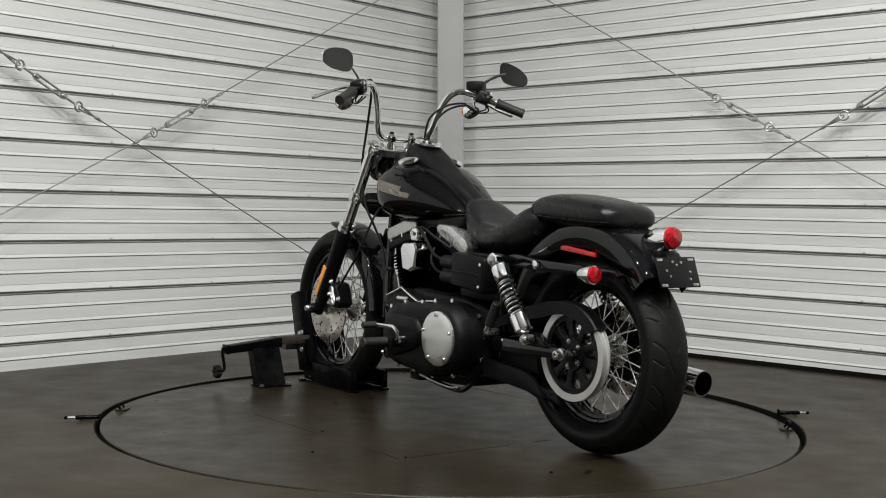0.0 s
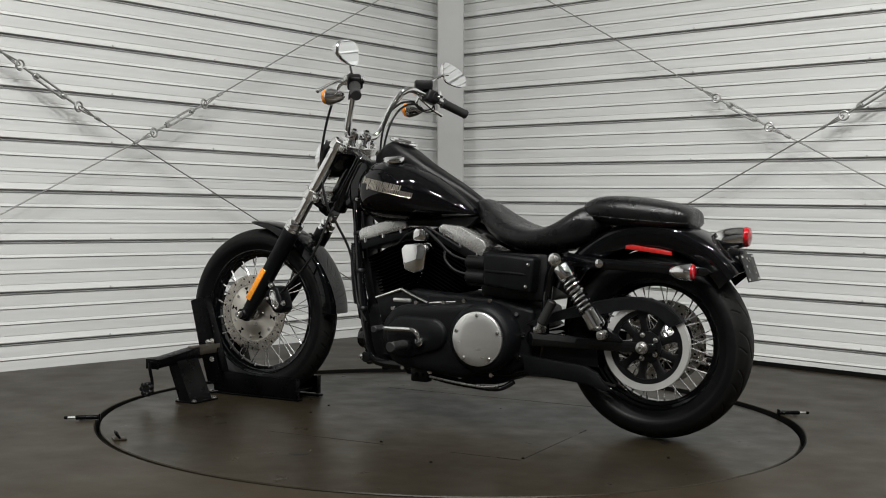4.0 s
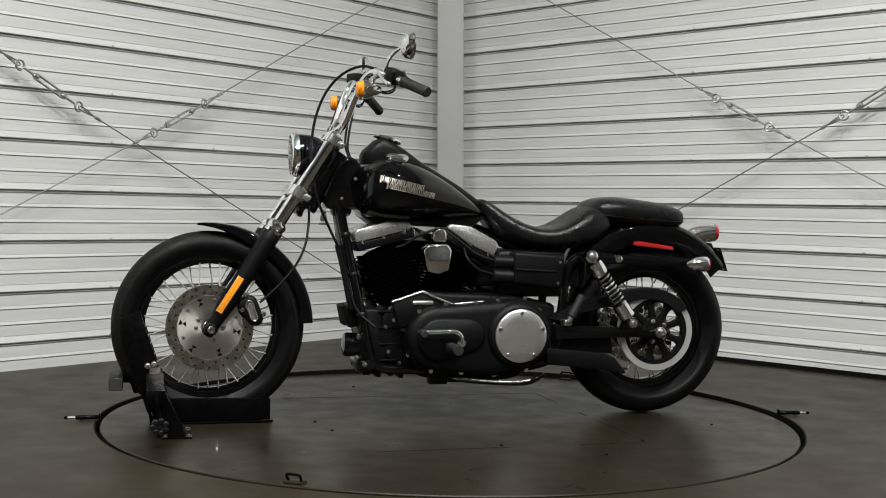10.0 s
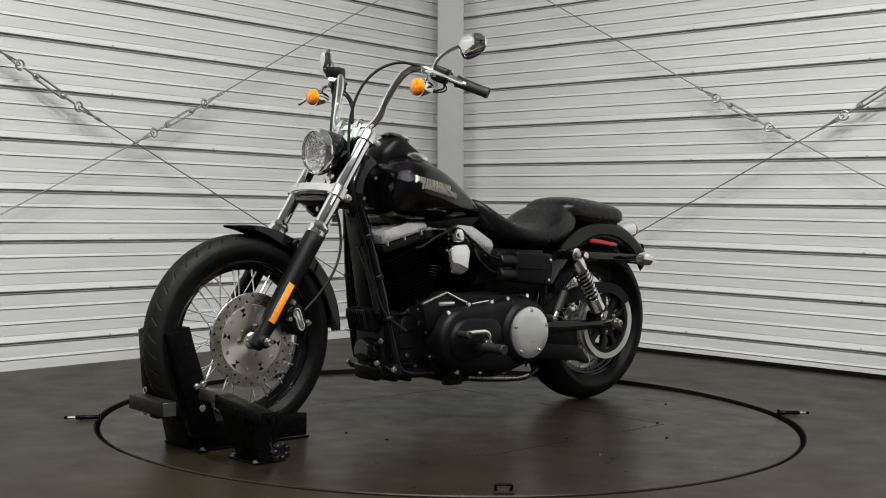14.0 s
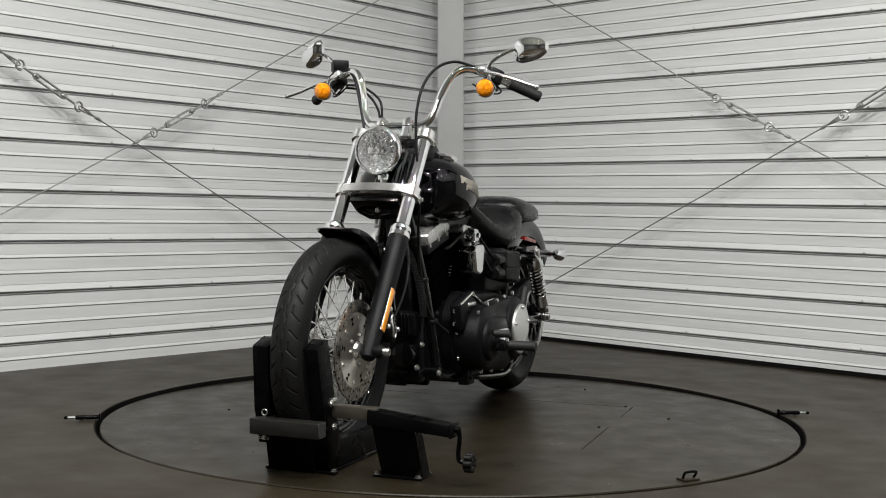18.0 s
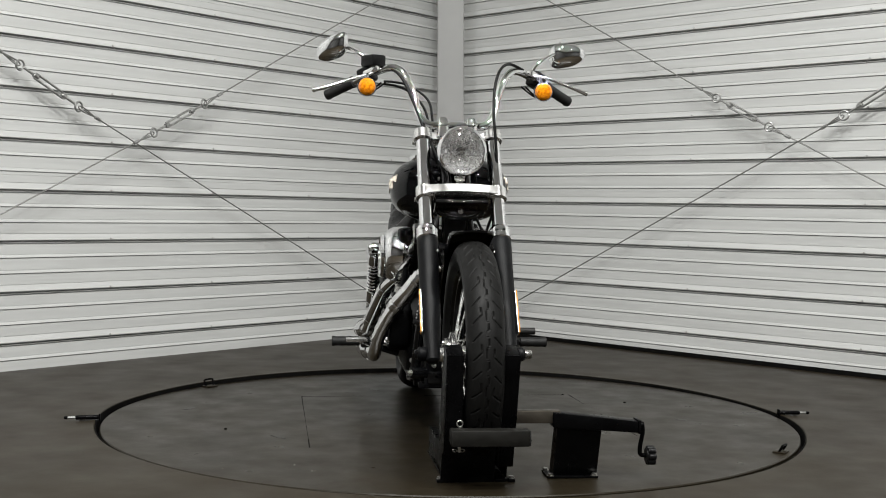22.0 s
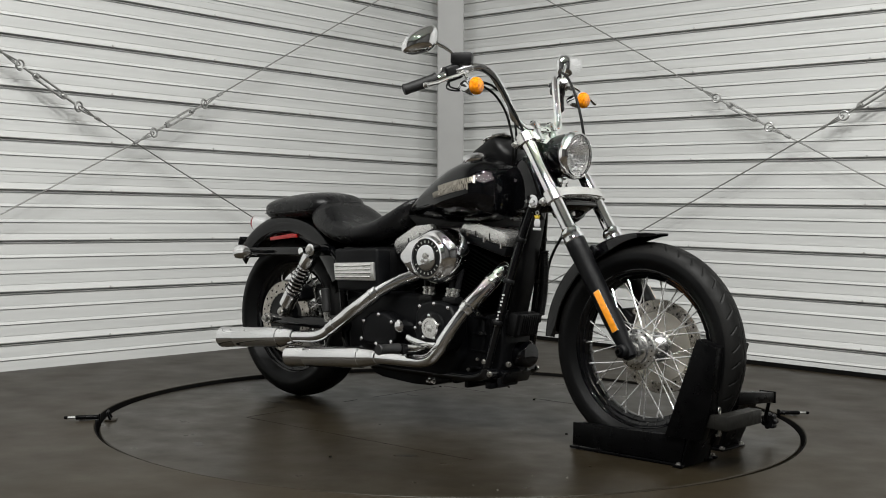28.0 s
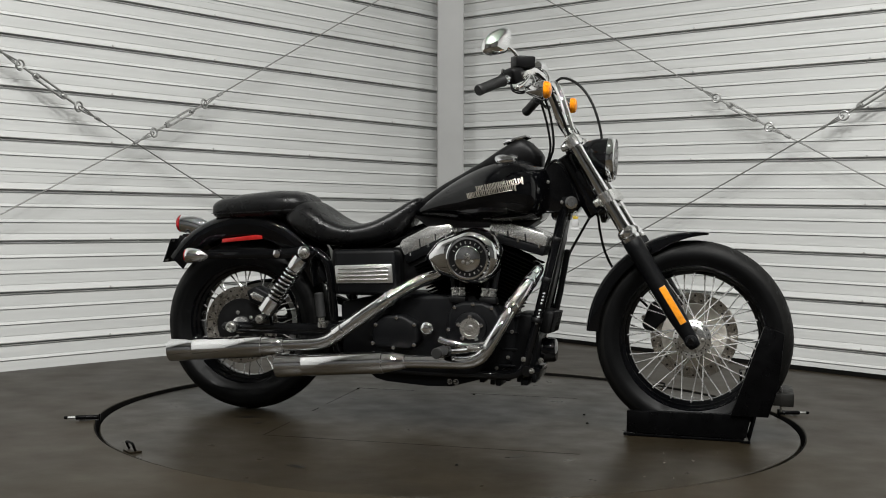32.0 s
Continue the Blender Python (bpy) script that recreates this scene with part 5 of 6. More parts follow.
part("ignition_switch", bm, M_CHROME, bike, "round chrome ignition switch")
bm = block(bmesh.new(), (0.43, -0.035, 0.79), (0.05, 0.03, 0.05), None, 0.01)
part("switch_mount", bm, M_SATIN, bike)

# ---- engine ----
CR = V(0.125, 0, 0.30)
bm = bmesh.new()
slab(bm, [(0.15, 0.44), (0.19, 0.38), (0.19, 0.25), (0.14, 0.18), (0.10, 0.175), (-0.28, 0.185), (-0.36, 0.24), (-0.37, 0.42), (-0.20, 0.455), (0.02, 0.46), (0.12, 0.47)], -0.13, 0.14, 0.018, segments=3)
slab(bm, [(0.14, 0.46), (0.22, 0.44), (0.258, 0.39), (0.272, 0.31), (0.252, 0.225), (0.20, 0.186), (0.12, 0.18)], -0.082, 0.082, 0.016, segments=3)
engine = part("crankcase", bm, M_WRINKLE, bike, "black engine and gearbox case")
bm = bmesh.new()
slab(bm, [(0.15, 0.178), (-0.28, 0.18), (-0.24, 0.15), (-0.20, 0.14), (-0.05, 0.131), (0.04, 0.134), (0.13, 0.16)], -0.105, 0.09, 0.006)
part("oil_pan", bm, M_WRINKLE, engine)
bm = lathe(bmesh.new(), [(0.012, 0.0), (0.040, 0.004), (0.043, 0.012), (0.043, 0.085), (0.038, 0.094), (0.012, 0.097), (0.0, 0.097)], (0.298, 0.02, 0.262), (1, 0, 0.06), 28, False)
part("oil_filter", bm, M_GLOSS, engine, "gloss black oil filter")
bm = slab(bmesh.new(), [(0.262, 0.40), (0.322, 0.40), (0.345, 0.33), (0.338, 0.235), (0.315, 0.185), (0.25, 0.172), (0.24, 0.25)], -0.078, 0.078, 0.012, segments=3)
part("front_mount", bm, M_WRINKLE, engine, "black front engine mount")
bm = cyl(bmesh.new(), (0.312, -0.13, 0.205), (0.312, 0.13, 0.205), 0.02, seg=20, edge=0.003)
block(bm, (0.325, 0, 0.195), (0.05, 0.15, 0.045), pose(0, 0, 0, 0, 18, 0), 0.01)
part("front_crossmember", bm, M_FRAME, engine, "black frame crossmember")
for x, y, z, a in ((0.33, -0.128, 0.207, 0), (0.33, 0.128, 0.207, 0), (0.348, -0.05, 0.235, 20), (0.348, 0.055, 0.222, 0), (0.30, -0.12, 0.245, 40), (0.342, 0.07, 0.30, 0)):
    part("mount_bolt", hexhead(bmesh.new(), (x, y, z), (0.6, 1 if y > 0 else -1, 0), 0.008, 0.009), M_BOLT, engine)
rng = random.Random(8)
for k in range(14):
    x = 0.33 - 0.03 * k
    bm = block(bmesh.new(), (x, rng.uniform(-0.06, 0.06), 0.163 + rng.uniform(-0.006, 0.012)), (rng.uniform(0.014, 0.026), 0.10, rng.uniform(0.018, 0.034)), None, 0.004)
    part("sump_lug", bm, M_WRINKLE, engine)
for k in range(4):
    bm = block(bmesh.new(), (0.235 + 0.004 * k, 0, 0.215 + 0.058 * k), (0.06, 0.168, 0.007), None, 0.002)
    part("case_rib", bm, M_WRINKLE, engine)
for sg in (1, -1):
    for x, z in ((0.247, 0.40), (0.262, 0.335), (0.25, 0.245), (0.21, 0.205), (0.208, 0.435)):
        part("case_bolt", lathe(bmesh.new(), [(0.0065, 0), (0.0065, 0.007), (0.0, 0.008)], (x - 0.012, sg * 0.08, z), (0, sg, 0), 12, False), M_BOLT, engine)
for nm, top, dirn in (("front_cylinder", 0.345, V(0.375, 0, 0.927)), ("rear_cylinder", 0.345, V(-0.46, 0, 0.888))):
    d = dirn.normalized()
    side = V(d.z, 0, -d.x)
    rot = Matrix((side, V(0, 1, 0), d)).transposed().to_4x4()
    bm = bmesh.new()
    cyl(bm, CR + d * 0.13, CR + d * 0.34, 0.066, seg=32)
    cy = part(nm, bm, M_FIN, bike, "black finned cylinder")
    fin = None
    for k in range(15):
        m = Matrix.Translation(CR + d * (0.155 + k * 0.0125)) @ rot
        if fin is None:
            fin = part("fin", block(bmesh.new(), (0, 0, 0), (0.172, 0.18, 0.0042), None, 0.0016, 1), M_FIN, cy)
            fin.matrix_basis = m
        else:
            again(fin, m @ Matrix.Diagonal((1.045, 1.045, 1, 1)) if k > 9 else m)
    # bright edges of the fins
    bm = bmesh.new()
    for k in range(1, 8):
        h = 0.165 + k * 0.0125 - 0.01
        block(bm, CR + d * h + side * (-0.086 if nm[0] == "f" else 0.086) + V(0, -0.055, 0), (0.006, 0.05, 0.003), rot, 0.0008, 1)
        if nm[0] == "r":
            block(bm, CR + d * h + side * 0.086 + V(0, 0.055, 0), (0.006, 0.05, 0.003), rot, 0.0008, 1)
    part("fin_edge", bm, M_BRUSHED, engine, "machined bright fin edges")
for nm, pts, base in (("front_rocker_cover", [(0.165, 0.700), (0.175, 0.712), (0.255, 0.712), (0.355, 0.683), (0.372, 0.668), (0.364, 0.634), (0.165, 0.684)], [(0.160, 0.682), (0.364, 0.632), (0.355, 0.602), (0.158, 0.655)]), ("rear_rocker_cover", [(-0.163, 0.628), (-0.150, 0.648), (-0.055, 0.698), (0.018, 0.706), (0.032, 0.695), (0.032, 0.676), (-0.143, 0.590)], [(-0.146, 0.592), (0.033, 0.676), (0.045, 0.650), (-0.13, 0.562)])):
    bm = bmesh.new()
    slab(bm, pts, -0.098, 0.098, 0.006, segments=2)
    part(nm, bm, M_SILVER, engine, "silver rocker cover")
    for sg in (1, -1):
        (xa, za), (xb, zb) = pts[-1], pts[-2]
        (xc, zc), (xd, zd) = (pts[0], pts[3]) if nm[0] == "f" else (pts[1], pts[4])
        for f in (0.34, 0.66) if sg < 0 else ():
            p0 = V(xa + (xb - xa) * f, sg * 0.0985, za + (zb - za) * f)
            p1 = V(xc + (xd - xc) * f, sg * 0.0985, zc + (zd - zc) * f)
            p1 = p0 + (p1 - p0) * 0.75
            part("cover_groove", tube(bmesh.new(), [p0, p1], 0.0022, 6, 1), M_WRINKLE, engine)
    bm = bmesh.new()
    slab(bm, base, -0.094, 0.094, 0.004)
    part("rocker_base", bm, M_WRINKLE, engine)
    for sg in (1, -1):
        (xa, za), (xb, zb) = pts[-1], pts[-2]
        for f in (0.12, 0.5, 0.88):
            bm = cyl(bmesh.new(), (xa + (xb - xa) * f, sg * 0.092, za + (zb - za) * f - 0.01), (xa + (xb - xa) * f + (-0.004 if nm[0] == "r" else 0.004), sg * 0.092, za + (zb - za) * f + 0.014), 0.006, seg=10)
            part("cover_bolt", bm, M_CHROME, engine)

# left: primary cover
def hull(circles, n=40):
    """Outline round a chain of circles (x, z, r)."""
    pts = []
    for cx, cz, r in circles:
        pts += circle(cx, cz, r, n)
    pts = sorted(set((round(a, 5), round(b, 5)) for a, b in pts))

    def half(seq):
        h = []
        for p in seq:
            while len(h) > 1 and (h[-1][0] - h[-2][0]) * (p[1] - h[-2][1]) - (h[-1][1] - h[-2][1]) * (p[0] - h[-2][0]) <= 0:
                h.pop()
            h.append(p)
        return h
    a, b = half(pts), half(pts[::-1])
    return a[:-1] + b[:-1]


def dome(bm, outline, steps):
    """An outline drawn in and out along y: steps of (inset, y)."""
    cx = sum(p[0] for p in outline) / len(outline)
    cz = sum(p[1] for p in outline) / len(outline)
    rings = []
    for inset, y in steps:
        ring = []
        for x, z in outline:
            d = V(x - cx, 0, z - cz)
            L_ = d.length
            q = d * max(0.0, (L_ - inset) / L_)
            ring.append((cx + q.x, y, cz + q.z))
        rings.append(ring)
    return skin(bm, rings)


out = hull([(0.085, 0.305, 0.112), (-0.2, 0.316, 0.122), (-0.12, 0.24, 0.07)])
bm = dome(bmesh.new(), out, [(0.0, 0.13), (0.0, 0.205), (0.006, 0.216), (0.02, 0.224), (0.05, 0.227)])
primary = part("primary_cover", bm, M_WRINKLE, engine, "black primary drive cover", 45)
bm = dome(bmesh.new(), hull([(0.088, 0.303, 0.078), (-0.02, 0.318, 0.06)]), [(0.0, 0.22), (0.004, 0.236), (0.014, 0.243)])
part("primary_boss", bm, M_WRINKLE, engine, "", 45)
bm = lathe(bmesh.new(), [(0.122, 0.20), (0.118, 0.226), (0.106, 0.240), (0.10, 0.243)], (-0.205, 0, 0.316), (0, 1, 0), 56)
part("clutch_dome", bm, M_WRINKLE, engine, "", 45)
derby = part("derby_cover", lathe(bmesh.new(), [(0.093, 0.240), (0.0945, 0.244), (0.0935, 0.251), (0.088, 0.254), (0.06, 0.2555), (0.0, 0.256)], (-0.205, 0, 0.316), (0, 1, 0), 64, False), M_BRUSHED, engine, "round brushed silver derby cover")
for k in range(5):
    a = radians(90 + 72 * k)
    x, z = -0.205 + 0.082 * math.cos(a), 0.316 + 0.082 * math.sin(a)
    part("cover_screw", lathe(bmesh.new(), [(0.0065, 0), (0.0065, 0.004), (0.005, 0.006), (0.0, 0.0062)], (x, 0.2545, z), (0, 1, 0), 14, False), M_BOLT, engine)
for x, z in ((0.155, 0.40), (0.06, 0.425), (-0.05, 0.43), (-0.13, 0.44), (-0.23, 0.447), (-0.305, 0.40), (-0.33, 0.33), (-0.315, 0.25), (-0.24, 0.19), (-0.12, 0.175), (0.0, 0.183), (0.11, 0.19), (0.18, 0.24), (0.2, 0.33), (0.235, 0.41), (0.233, 0.365)):
    part("case_bolt", lathe(bmesh.new(), [(0.0085, 0), (0.0085, 0.007), (0.007, 0.009), (0.0, 0.009)], (x, 0.2 if -0.3 < x < 0.17 else 0.14, z), (0, 1, 0), 12, False), M_CHROME, engine)
# bright joint strips over the left case
bm = bmesh.new()
tube(bm, [(0.245, 0.17, 0.432), (0.20, 0.172, 0.447), (0.137, 0.175, 0.468)], 0.005, 8, 3)
tube(bm, [(0.137, 0.175, 0.468), (0.09, 0.175, 0.447), (0.03, 0.175, 0.424)], 0.005, 8, 3)
tube(bm, [(0.02, 0.178, 0.424), (-0.04, 0.178, 0.430), (-0.085, 0.178, 0.433)], 0.004, 8, 3)
part("joint_strip", bm, M_POLISH, engine, "polished strips on the case joint")
bm = bmesh.new()
block(bm, (0.135, 0.172, 0.428), (0.075, 0.012, 0.016), None, 0.006)
part("number_pad", bm, M_BRUSHED, engine, "blank bright pad")
bm = bmesh.new()
slab(bm, [(0.245, 0.43), (0.137, 0.466), (0.02, 0.423), (0.05, 0.36), (0.22, 0.34)], 0.13, 0.172, 0.006)
part("case_shoulder", bm, M_WRINKLE, engine)
# horn with its bell-shaped cover
bm = bmesh.new()
slab(bm, [(0.139, 0.612), (0.122, 0.632), (0.050, 0.636), (0.034, 0.612), (0.044, 0.542), (0.082, 0.528), (0.124, 0.538)], 0.12, 0.186, 0.008, segments=3)
horn = part("horn_cover", bm, M_CHROME, engine, "chrome bell-shaped horn cover")
bm = bmesh.new()
slab(bm, [(0.10, 0.642), (0.10, 0.675), (0.09, 0.690), (0.06, 0.690), (0.05, 0.675), (0.05, 0.642)], 0.128, 0.168, 0.008, segments=3)
cyl(bm, (0.076, 0.168, 0.668), (0.076, 0.177, 0.668), 0.009, seg=12)
part("horn_mount", bm, M_CHROME, engine)
# pushrod tubes and tappet blocks on the right
for x0, x1 in ((0.062, 0.035), (0.085, 0.075), (0.165, 0.18), (0.19, 0.215)):
    bm = bmesh.new()
    cyl(bm, (x0, -0.152, 0.44), (x1, -0.135, 0.61), 0.0105, seg=16)
    cyl(bm, (x0, -0.152, 0.445), (x0 + (x1 - x0) * 0.12, -0.15, 0.465), 0.015, seg=16, edge=0.002)
    part("pushrod_tube", bm, M_WRINKLE, engine)
    part("pushrod_clip", lathe(bmesh.new(), [(0.013, 0.0), (0.0155, 0.002), (0.0155, 0.012), (0.013, 0.014), (0.0125, 0.022), (0.0155, 0.024), (0.0155, 0.030)], (x0, -0.154, 0.458), (x1 - x0, 0.017, 0.17), 16), M_BOLT, engine)
for x in (0.072, 0.18):
    bm = bmesh.new()
    block(bm, (x, -0.152, 0.447), (0.058, 0.045, 0.022), None, 0.004)
    part("tappet_block", bm, M_SATIN, engine)
# cam cover
out = [(0.065, 0.43), (0.045, 0.40), (0.04, 0.33), (0.06, 0.285), (0.10, 0.262), (0.165, 0.262), (0.20, 0.285), (0.225, 0.34), (0.225, 0.40), (0.205, 0.43), (0.165, 0.442), (0.10, 0.442)]
bm = bmesh.new()
slab(bm, out, -0.12, -0.195, 0.012, segments=3)
part("cam_cover", bm, M_WRINKLE, engine, "black cam cover")
part("cam_boss", lathe(bmesh.new(), [(0.058, 0.19), (0.055, 0.203), (0.048, 0.206)], (0.128, 0, 0.352), (0, -1, 0), 40), M_WRINKLE, engine)
part("points_cover", lathe(bmesh.new(), [(0.036, 0.205), (0.037, 0.210), (0.034, 0.214), (0.024, 0.214), (0.023, 0.211), (0.013, 0.211), (0.012, 0.214), (0.0, 0.2145)], (0.128, 0, 0.352), (0, -1, 0), 40, False), M_POLISH, engine, "round silver points cover")
for k in range(5):
    a = radians(90 + 72 * k)
    part("cover_screw", lathe(bmesh.new(), [(0.007, 0.203), (0.007, 0.216), (0.0, 0.217)], (0.128 + 0.042 * math.cos(a), 0, 0.352 + 0.042 * math.sin(a)), (0, -1, 0), 12, False), M_CHROME, engine)
for x, z in ((0.07, 0.422), (0.05, 0.345), (0.135, 0.435), (0.2, 0.425), (0.218, 0.36), (0.2, 0.3), (0.066, 0.29)):
    part("case_bolt", lathe(bmesh.new(), [(0.0065, 0.194), (0.0065, 0.2), (0.0, 0.201)], (x, 0, z), (0, -1, 0), 12, False), M_CHROME, engine)
for x in (0.035, 0.058):
    part("drain_bolt", hexhead(bmesh.new(), (x, -0.105, 0.152), (0, -1, 0), 0.008, 0.012), M_CHROME, engine)
# gearbox side cover
bm = bmesh.new()
slab(bm, [(-0.225, 0.36), (-0.235, 0.32), (-0.22, 0.27), (-0.09, 0.265), (-0.055, 0.30), (-0.07, 0.36), (-0.12, 0.385), (-0.19, 0.385)], -0.12, -0.185, 0.012, segments=3)
part("gearbox_cover", bm, M_WRINKLE, engine, "black gearbox side cover")
for x, z in ((-0.215, 0.35), (-0.225, 0.285), (-0.15, 0.272), (-0.075, 0.285), (-0.075, 0.355), (-0.14, 0.378)):
    part("case_bolt", lathe(bmesh.new(), [(0.007, 0.184), (0.007, 0.191), (0.0, 0.192)], (x, 0, z), (0, -1, 0), 12, False), M_CHROME, engine)
part("oil_cap", lathe(bmesh.new(), [(0.020, 0.15), (0.022, 0.192), (0.0235, 0.194), (0.0235, 0.202), (0.018, 0.207), (0.010, 0.2085), (0.0, 0.209)], (-0.027, 0, 0.345), (0, -1, 0), 8, False), M_CHROME, engine, "polished round oil filler cap")

# air cleaner
AC = (0.118, 0.592)
out = hull([(0.128, 0.597, 0.098), (0.04, 0.592, 0.068), (-0.02, 0.590, 0.022)], 48)
bm = dome(bmesh.new(), out, [(0.004, -0.115), (0.0, -0.13), (0.0, -0.165), (0.005, -0.185), (0.016, -0.203), (0.030, -0.213)])
air = part("air_cleaner", bm, M_CHROME, bike, "chrome teardrop air cleaner cover", 60)
part("badge_ring", lathe(bmesh.new(), [(0.076, 0.199), (0.078, 0.215), (0.072, 0.225), (0.066, 0.226), (0.064, 0.221)], (AC[0], 0, AC[1]), (0, -1, 0), 56, False), M_CHROME, air)
part("badge_field", lathe(bmesh.new(), [(0.066, 0.203), (0.066, 0.221), (0.044, 0.2215), (0.043, 0.219)], (AC[0], 0, AC[1]), (0, -1, 0), 56), M_SATIN, air, "black badge ring")
part("badge_disc", lathe(bmesh.new(), [(0.043, 0.218), (0.044, 0.225), (0.040, 0.227), (0.0, 0.226)], (AC[0], 0, AC[1]), (0, -1, 0), 48, False), M_CHROME, air, "chrome badge disc")
for k in range(20):
    a = 2 * math.pi * (k + 0.5) / 20
    if abs(math.sin(a)) < 0.2:
        continue
    bm = bmesh.new()
    rot = pose(0, 0, 0, 0, -math.degrees(a), 0)
    block(bm, V(AC[0] + 0.055 * math.cos(a), -0.2218, AC[1] + 0.055 * math.sin(a)), (0.008, 0.002, 0.0042), rot, 0.0006, 1)
    part("badge_stroke", bm, M_BOLT, air)
bm = bmesh.new()
lathe(bm, [(0.012, 0.225), (0.011, 0.232), (0.0, 0.233)], (AC[0], 0, AC[1] + 0.006), (0, -1, 0), 20, False)
for dx, dz in ((-0.014, -0.012), (0.002, -0.016), (0.016, -0.01)):
    lathe(bm, [(0.007, 0.225), (0.006, 0.23), (0.0, 0.231)], (AC[0] + dx, 0, AC[1] + dz), (0, -1, 0), 14, False)
part("badge_relief", bm, M_BOLT, air)
bm = bmesh.new()
block(bm, (0.11, -0.12, 0.59), (0.12, 0.05, 0.10), None, 0.01)
part("intake", bm, M_WRINKLE, air)

# ---- exhaust ----
PIPE_F = [(0.295, -0.03, 0.555), (0.322, -0.055, 0.562), (0.335, -0.085, 0.553), (0.318, -0.108, 0.522), (0.292, -0.143, 0.474), (0.266, -0.178, 0.426), (0.243, -0.205, 0.378), (0.216, -0.227, 0.325), (0.194, -0.237, 0.284), (0.165, -0.241, 0.254), (0.12, -0.242, 0.240), (0.03, -0.24, 0.236), (-0.10, -0.238, 0.232), (-0.2, -0.238, 0.228)]
PIPE_R = [(0.02, -0.08, 0.535), (-0.03, -0.115, 0.522), (-0.09, -0.156, 0.494), (-0.16, -0.19, 0.450), (-0.25, -0.215, 0.388), (-0.34, -0.230, 0.318), (-0.375, -0.235, 0.293), (-0.42, -0.238, 0.279), (-0.52, -0.238, 0.27), (-0.62, -0.237, 0.262)]
exhaust = part("front_exhaust_pipe", tube(bmesh.new(), PIPE_F, 0.0225, 24, 6), M_CHROME, bike, "chrome exhaust pipe")
part("rear_exhaust_pipe", tube(bmesh.new(), PIPE_R, 0.0225, 24, 6), M_CHROME, bike, "chrome exhaust pipe")
for p, q, w in ((V(-0.10, -0.238, 0.232), V(-0.562, -0.234, 0.193), "front"), (V(-0.545, -0.238, 0.268), V(-0.978, -0.228, 0.229), "rear")):
    d = q - p
    Lm = d.length
    bm = lathe(bmesh.new(), [(0.0235, -0.012), (0.0265, -0.010), (0.0265, 0.0), (0.0275, 0.002), (0.0365, 0.066), (0.0365, 0.068), (0.039, 0.0695), (0.0395, 0.074), (0.0395, Lm - 0.105), (0.0375, Lm - 0.10), (0.0385, Lm - 0.095), (0.041, Lm - 0.02), (0.041, Lm), (0.038, Lm), (0.037, Lm - 0.03), (0.034, Lm - 0.12)], p, d, 40)
    part("muffler", bm, M_CHROME, bike, "long round chrome muffler")
for P, Q in ((PIPE_F[3], PIPE_F[5]), (PIPE_R[3], PIPE_R[5])):
    # heat shield over the pipe
    a, b = V(*P), V(*Q)
    d = (b - a).normalized()
    part("heat_shield", lathe(bmesh.new(), [(0.024, -0.02), (0.0265, -0.015), (0.027, (b - a).length + 0.01), (0.024, (b - a).length + 0.015)], a, d, 28), M_CHROME, bike)
    for f in (0.02, 0.9):
        c = a + (b - a) * f
        part("pipe_clamp", lathe(bmesh.new(), [(0.0275, 0), (0.0285, 0.002), (0.0285, 0.010), (0.0275, 0.012)], c, d, 28), M_CHROME, bike)
part("crossover_pipe", tube(bmesh.new(), [(0.19, -0.20, 0.30), (0.12, -0.205, 0.292), (0.05, -0.205, 0.302), (0.02, -0.2, 0.31)], 0.013, 14, 5), M_CHROME, bike)

# ---- side boxes ----
bm = bmesh.new()
slab(bm, [(-0.192, 0.612), (-0.386, 0.598), (-0.380, 0.548), (-0.374, 0.476), (-0.192, 0.497)], 0.12, 0.19, 0.012, segments=3)
sb = part("left_side_cover", bm, M_WRINKLE, bike, "matt black electrical box")
bm = bmesh.new()
slab(bm, [(-0.20, 0.553), (-0.345, 0.546), (-0.36, 0.538), (-0.20, 0.544)], 0.186, 0.194, 0.003)
part("crease", bm, M_WRINKLE, sb)
for x, z in ((-0.365, 0.575), (-0.357, 0.5)):
    part("cover_screw", lathe(bmesh.new(), [(0.006, 0), (0.006, 0.004), (0.0, 0.005)], (x, 0.19, z), (0, 1, 0), 12, False), M_CHROME, sb)
bm = bmesh.new()
cyl(bm, (-0.12, 0.165, 0.575), (-0.195, 0.165, 0.572), 0.024, seg=24, edge=0.004)
cyl(bm, (-0.12, 0.165, 0.525), (-0.195, 0.165, 0.522), 0.024, seg=24, edge=0.004)
block(bm, (-0.155, 0.15, 0.55), (0.07, 0.05, 0.07), None, 0.008)
part("ignition_coil", bm, M_PLASTIC, bike, "black ignition coil")
bm = bmesh.new()
slab(bm, [(-0.375, 0.605), (-0.15, 0.615), (-0.142, 0.46), (-0.355, 0.452)], -0.12, -0.195, 0.012, segments=3)
bb = part("right_side_cover", bm, M_WRINKLE, bike, "matt black battery box")
bm = bmesh.new()
slab(bm, [(-0.368, 0.553), (-0.158, 0.565), (-0.153, 0.498), (-0.36, 0.49)], -0.19, -0.202, 0.004)
part("battery_band", bm, M_BRUSHED, bb, "ribbed silver battery cover band")
for k in range(4):
    f = 0.18 + 0.21 * k
    za, zb = 0.553 + (0.49 - 0.553) * f, 0.565 + (0.498 - 0.565) * f
    bm = bmesh.new()
    tube(bm, [(-0.352, -0.203, za), (-0.17, -0.203, zb)], 0.0035, 8, 1)
    part("band_rib", bm, M_POLISH, bb)
bm = bmesh.new()
block(bm, (-0.28, 0, 0.53), (0.26, 0.25, 0.17), None, 0.02)
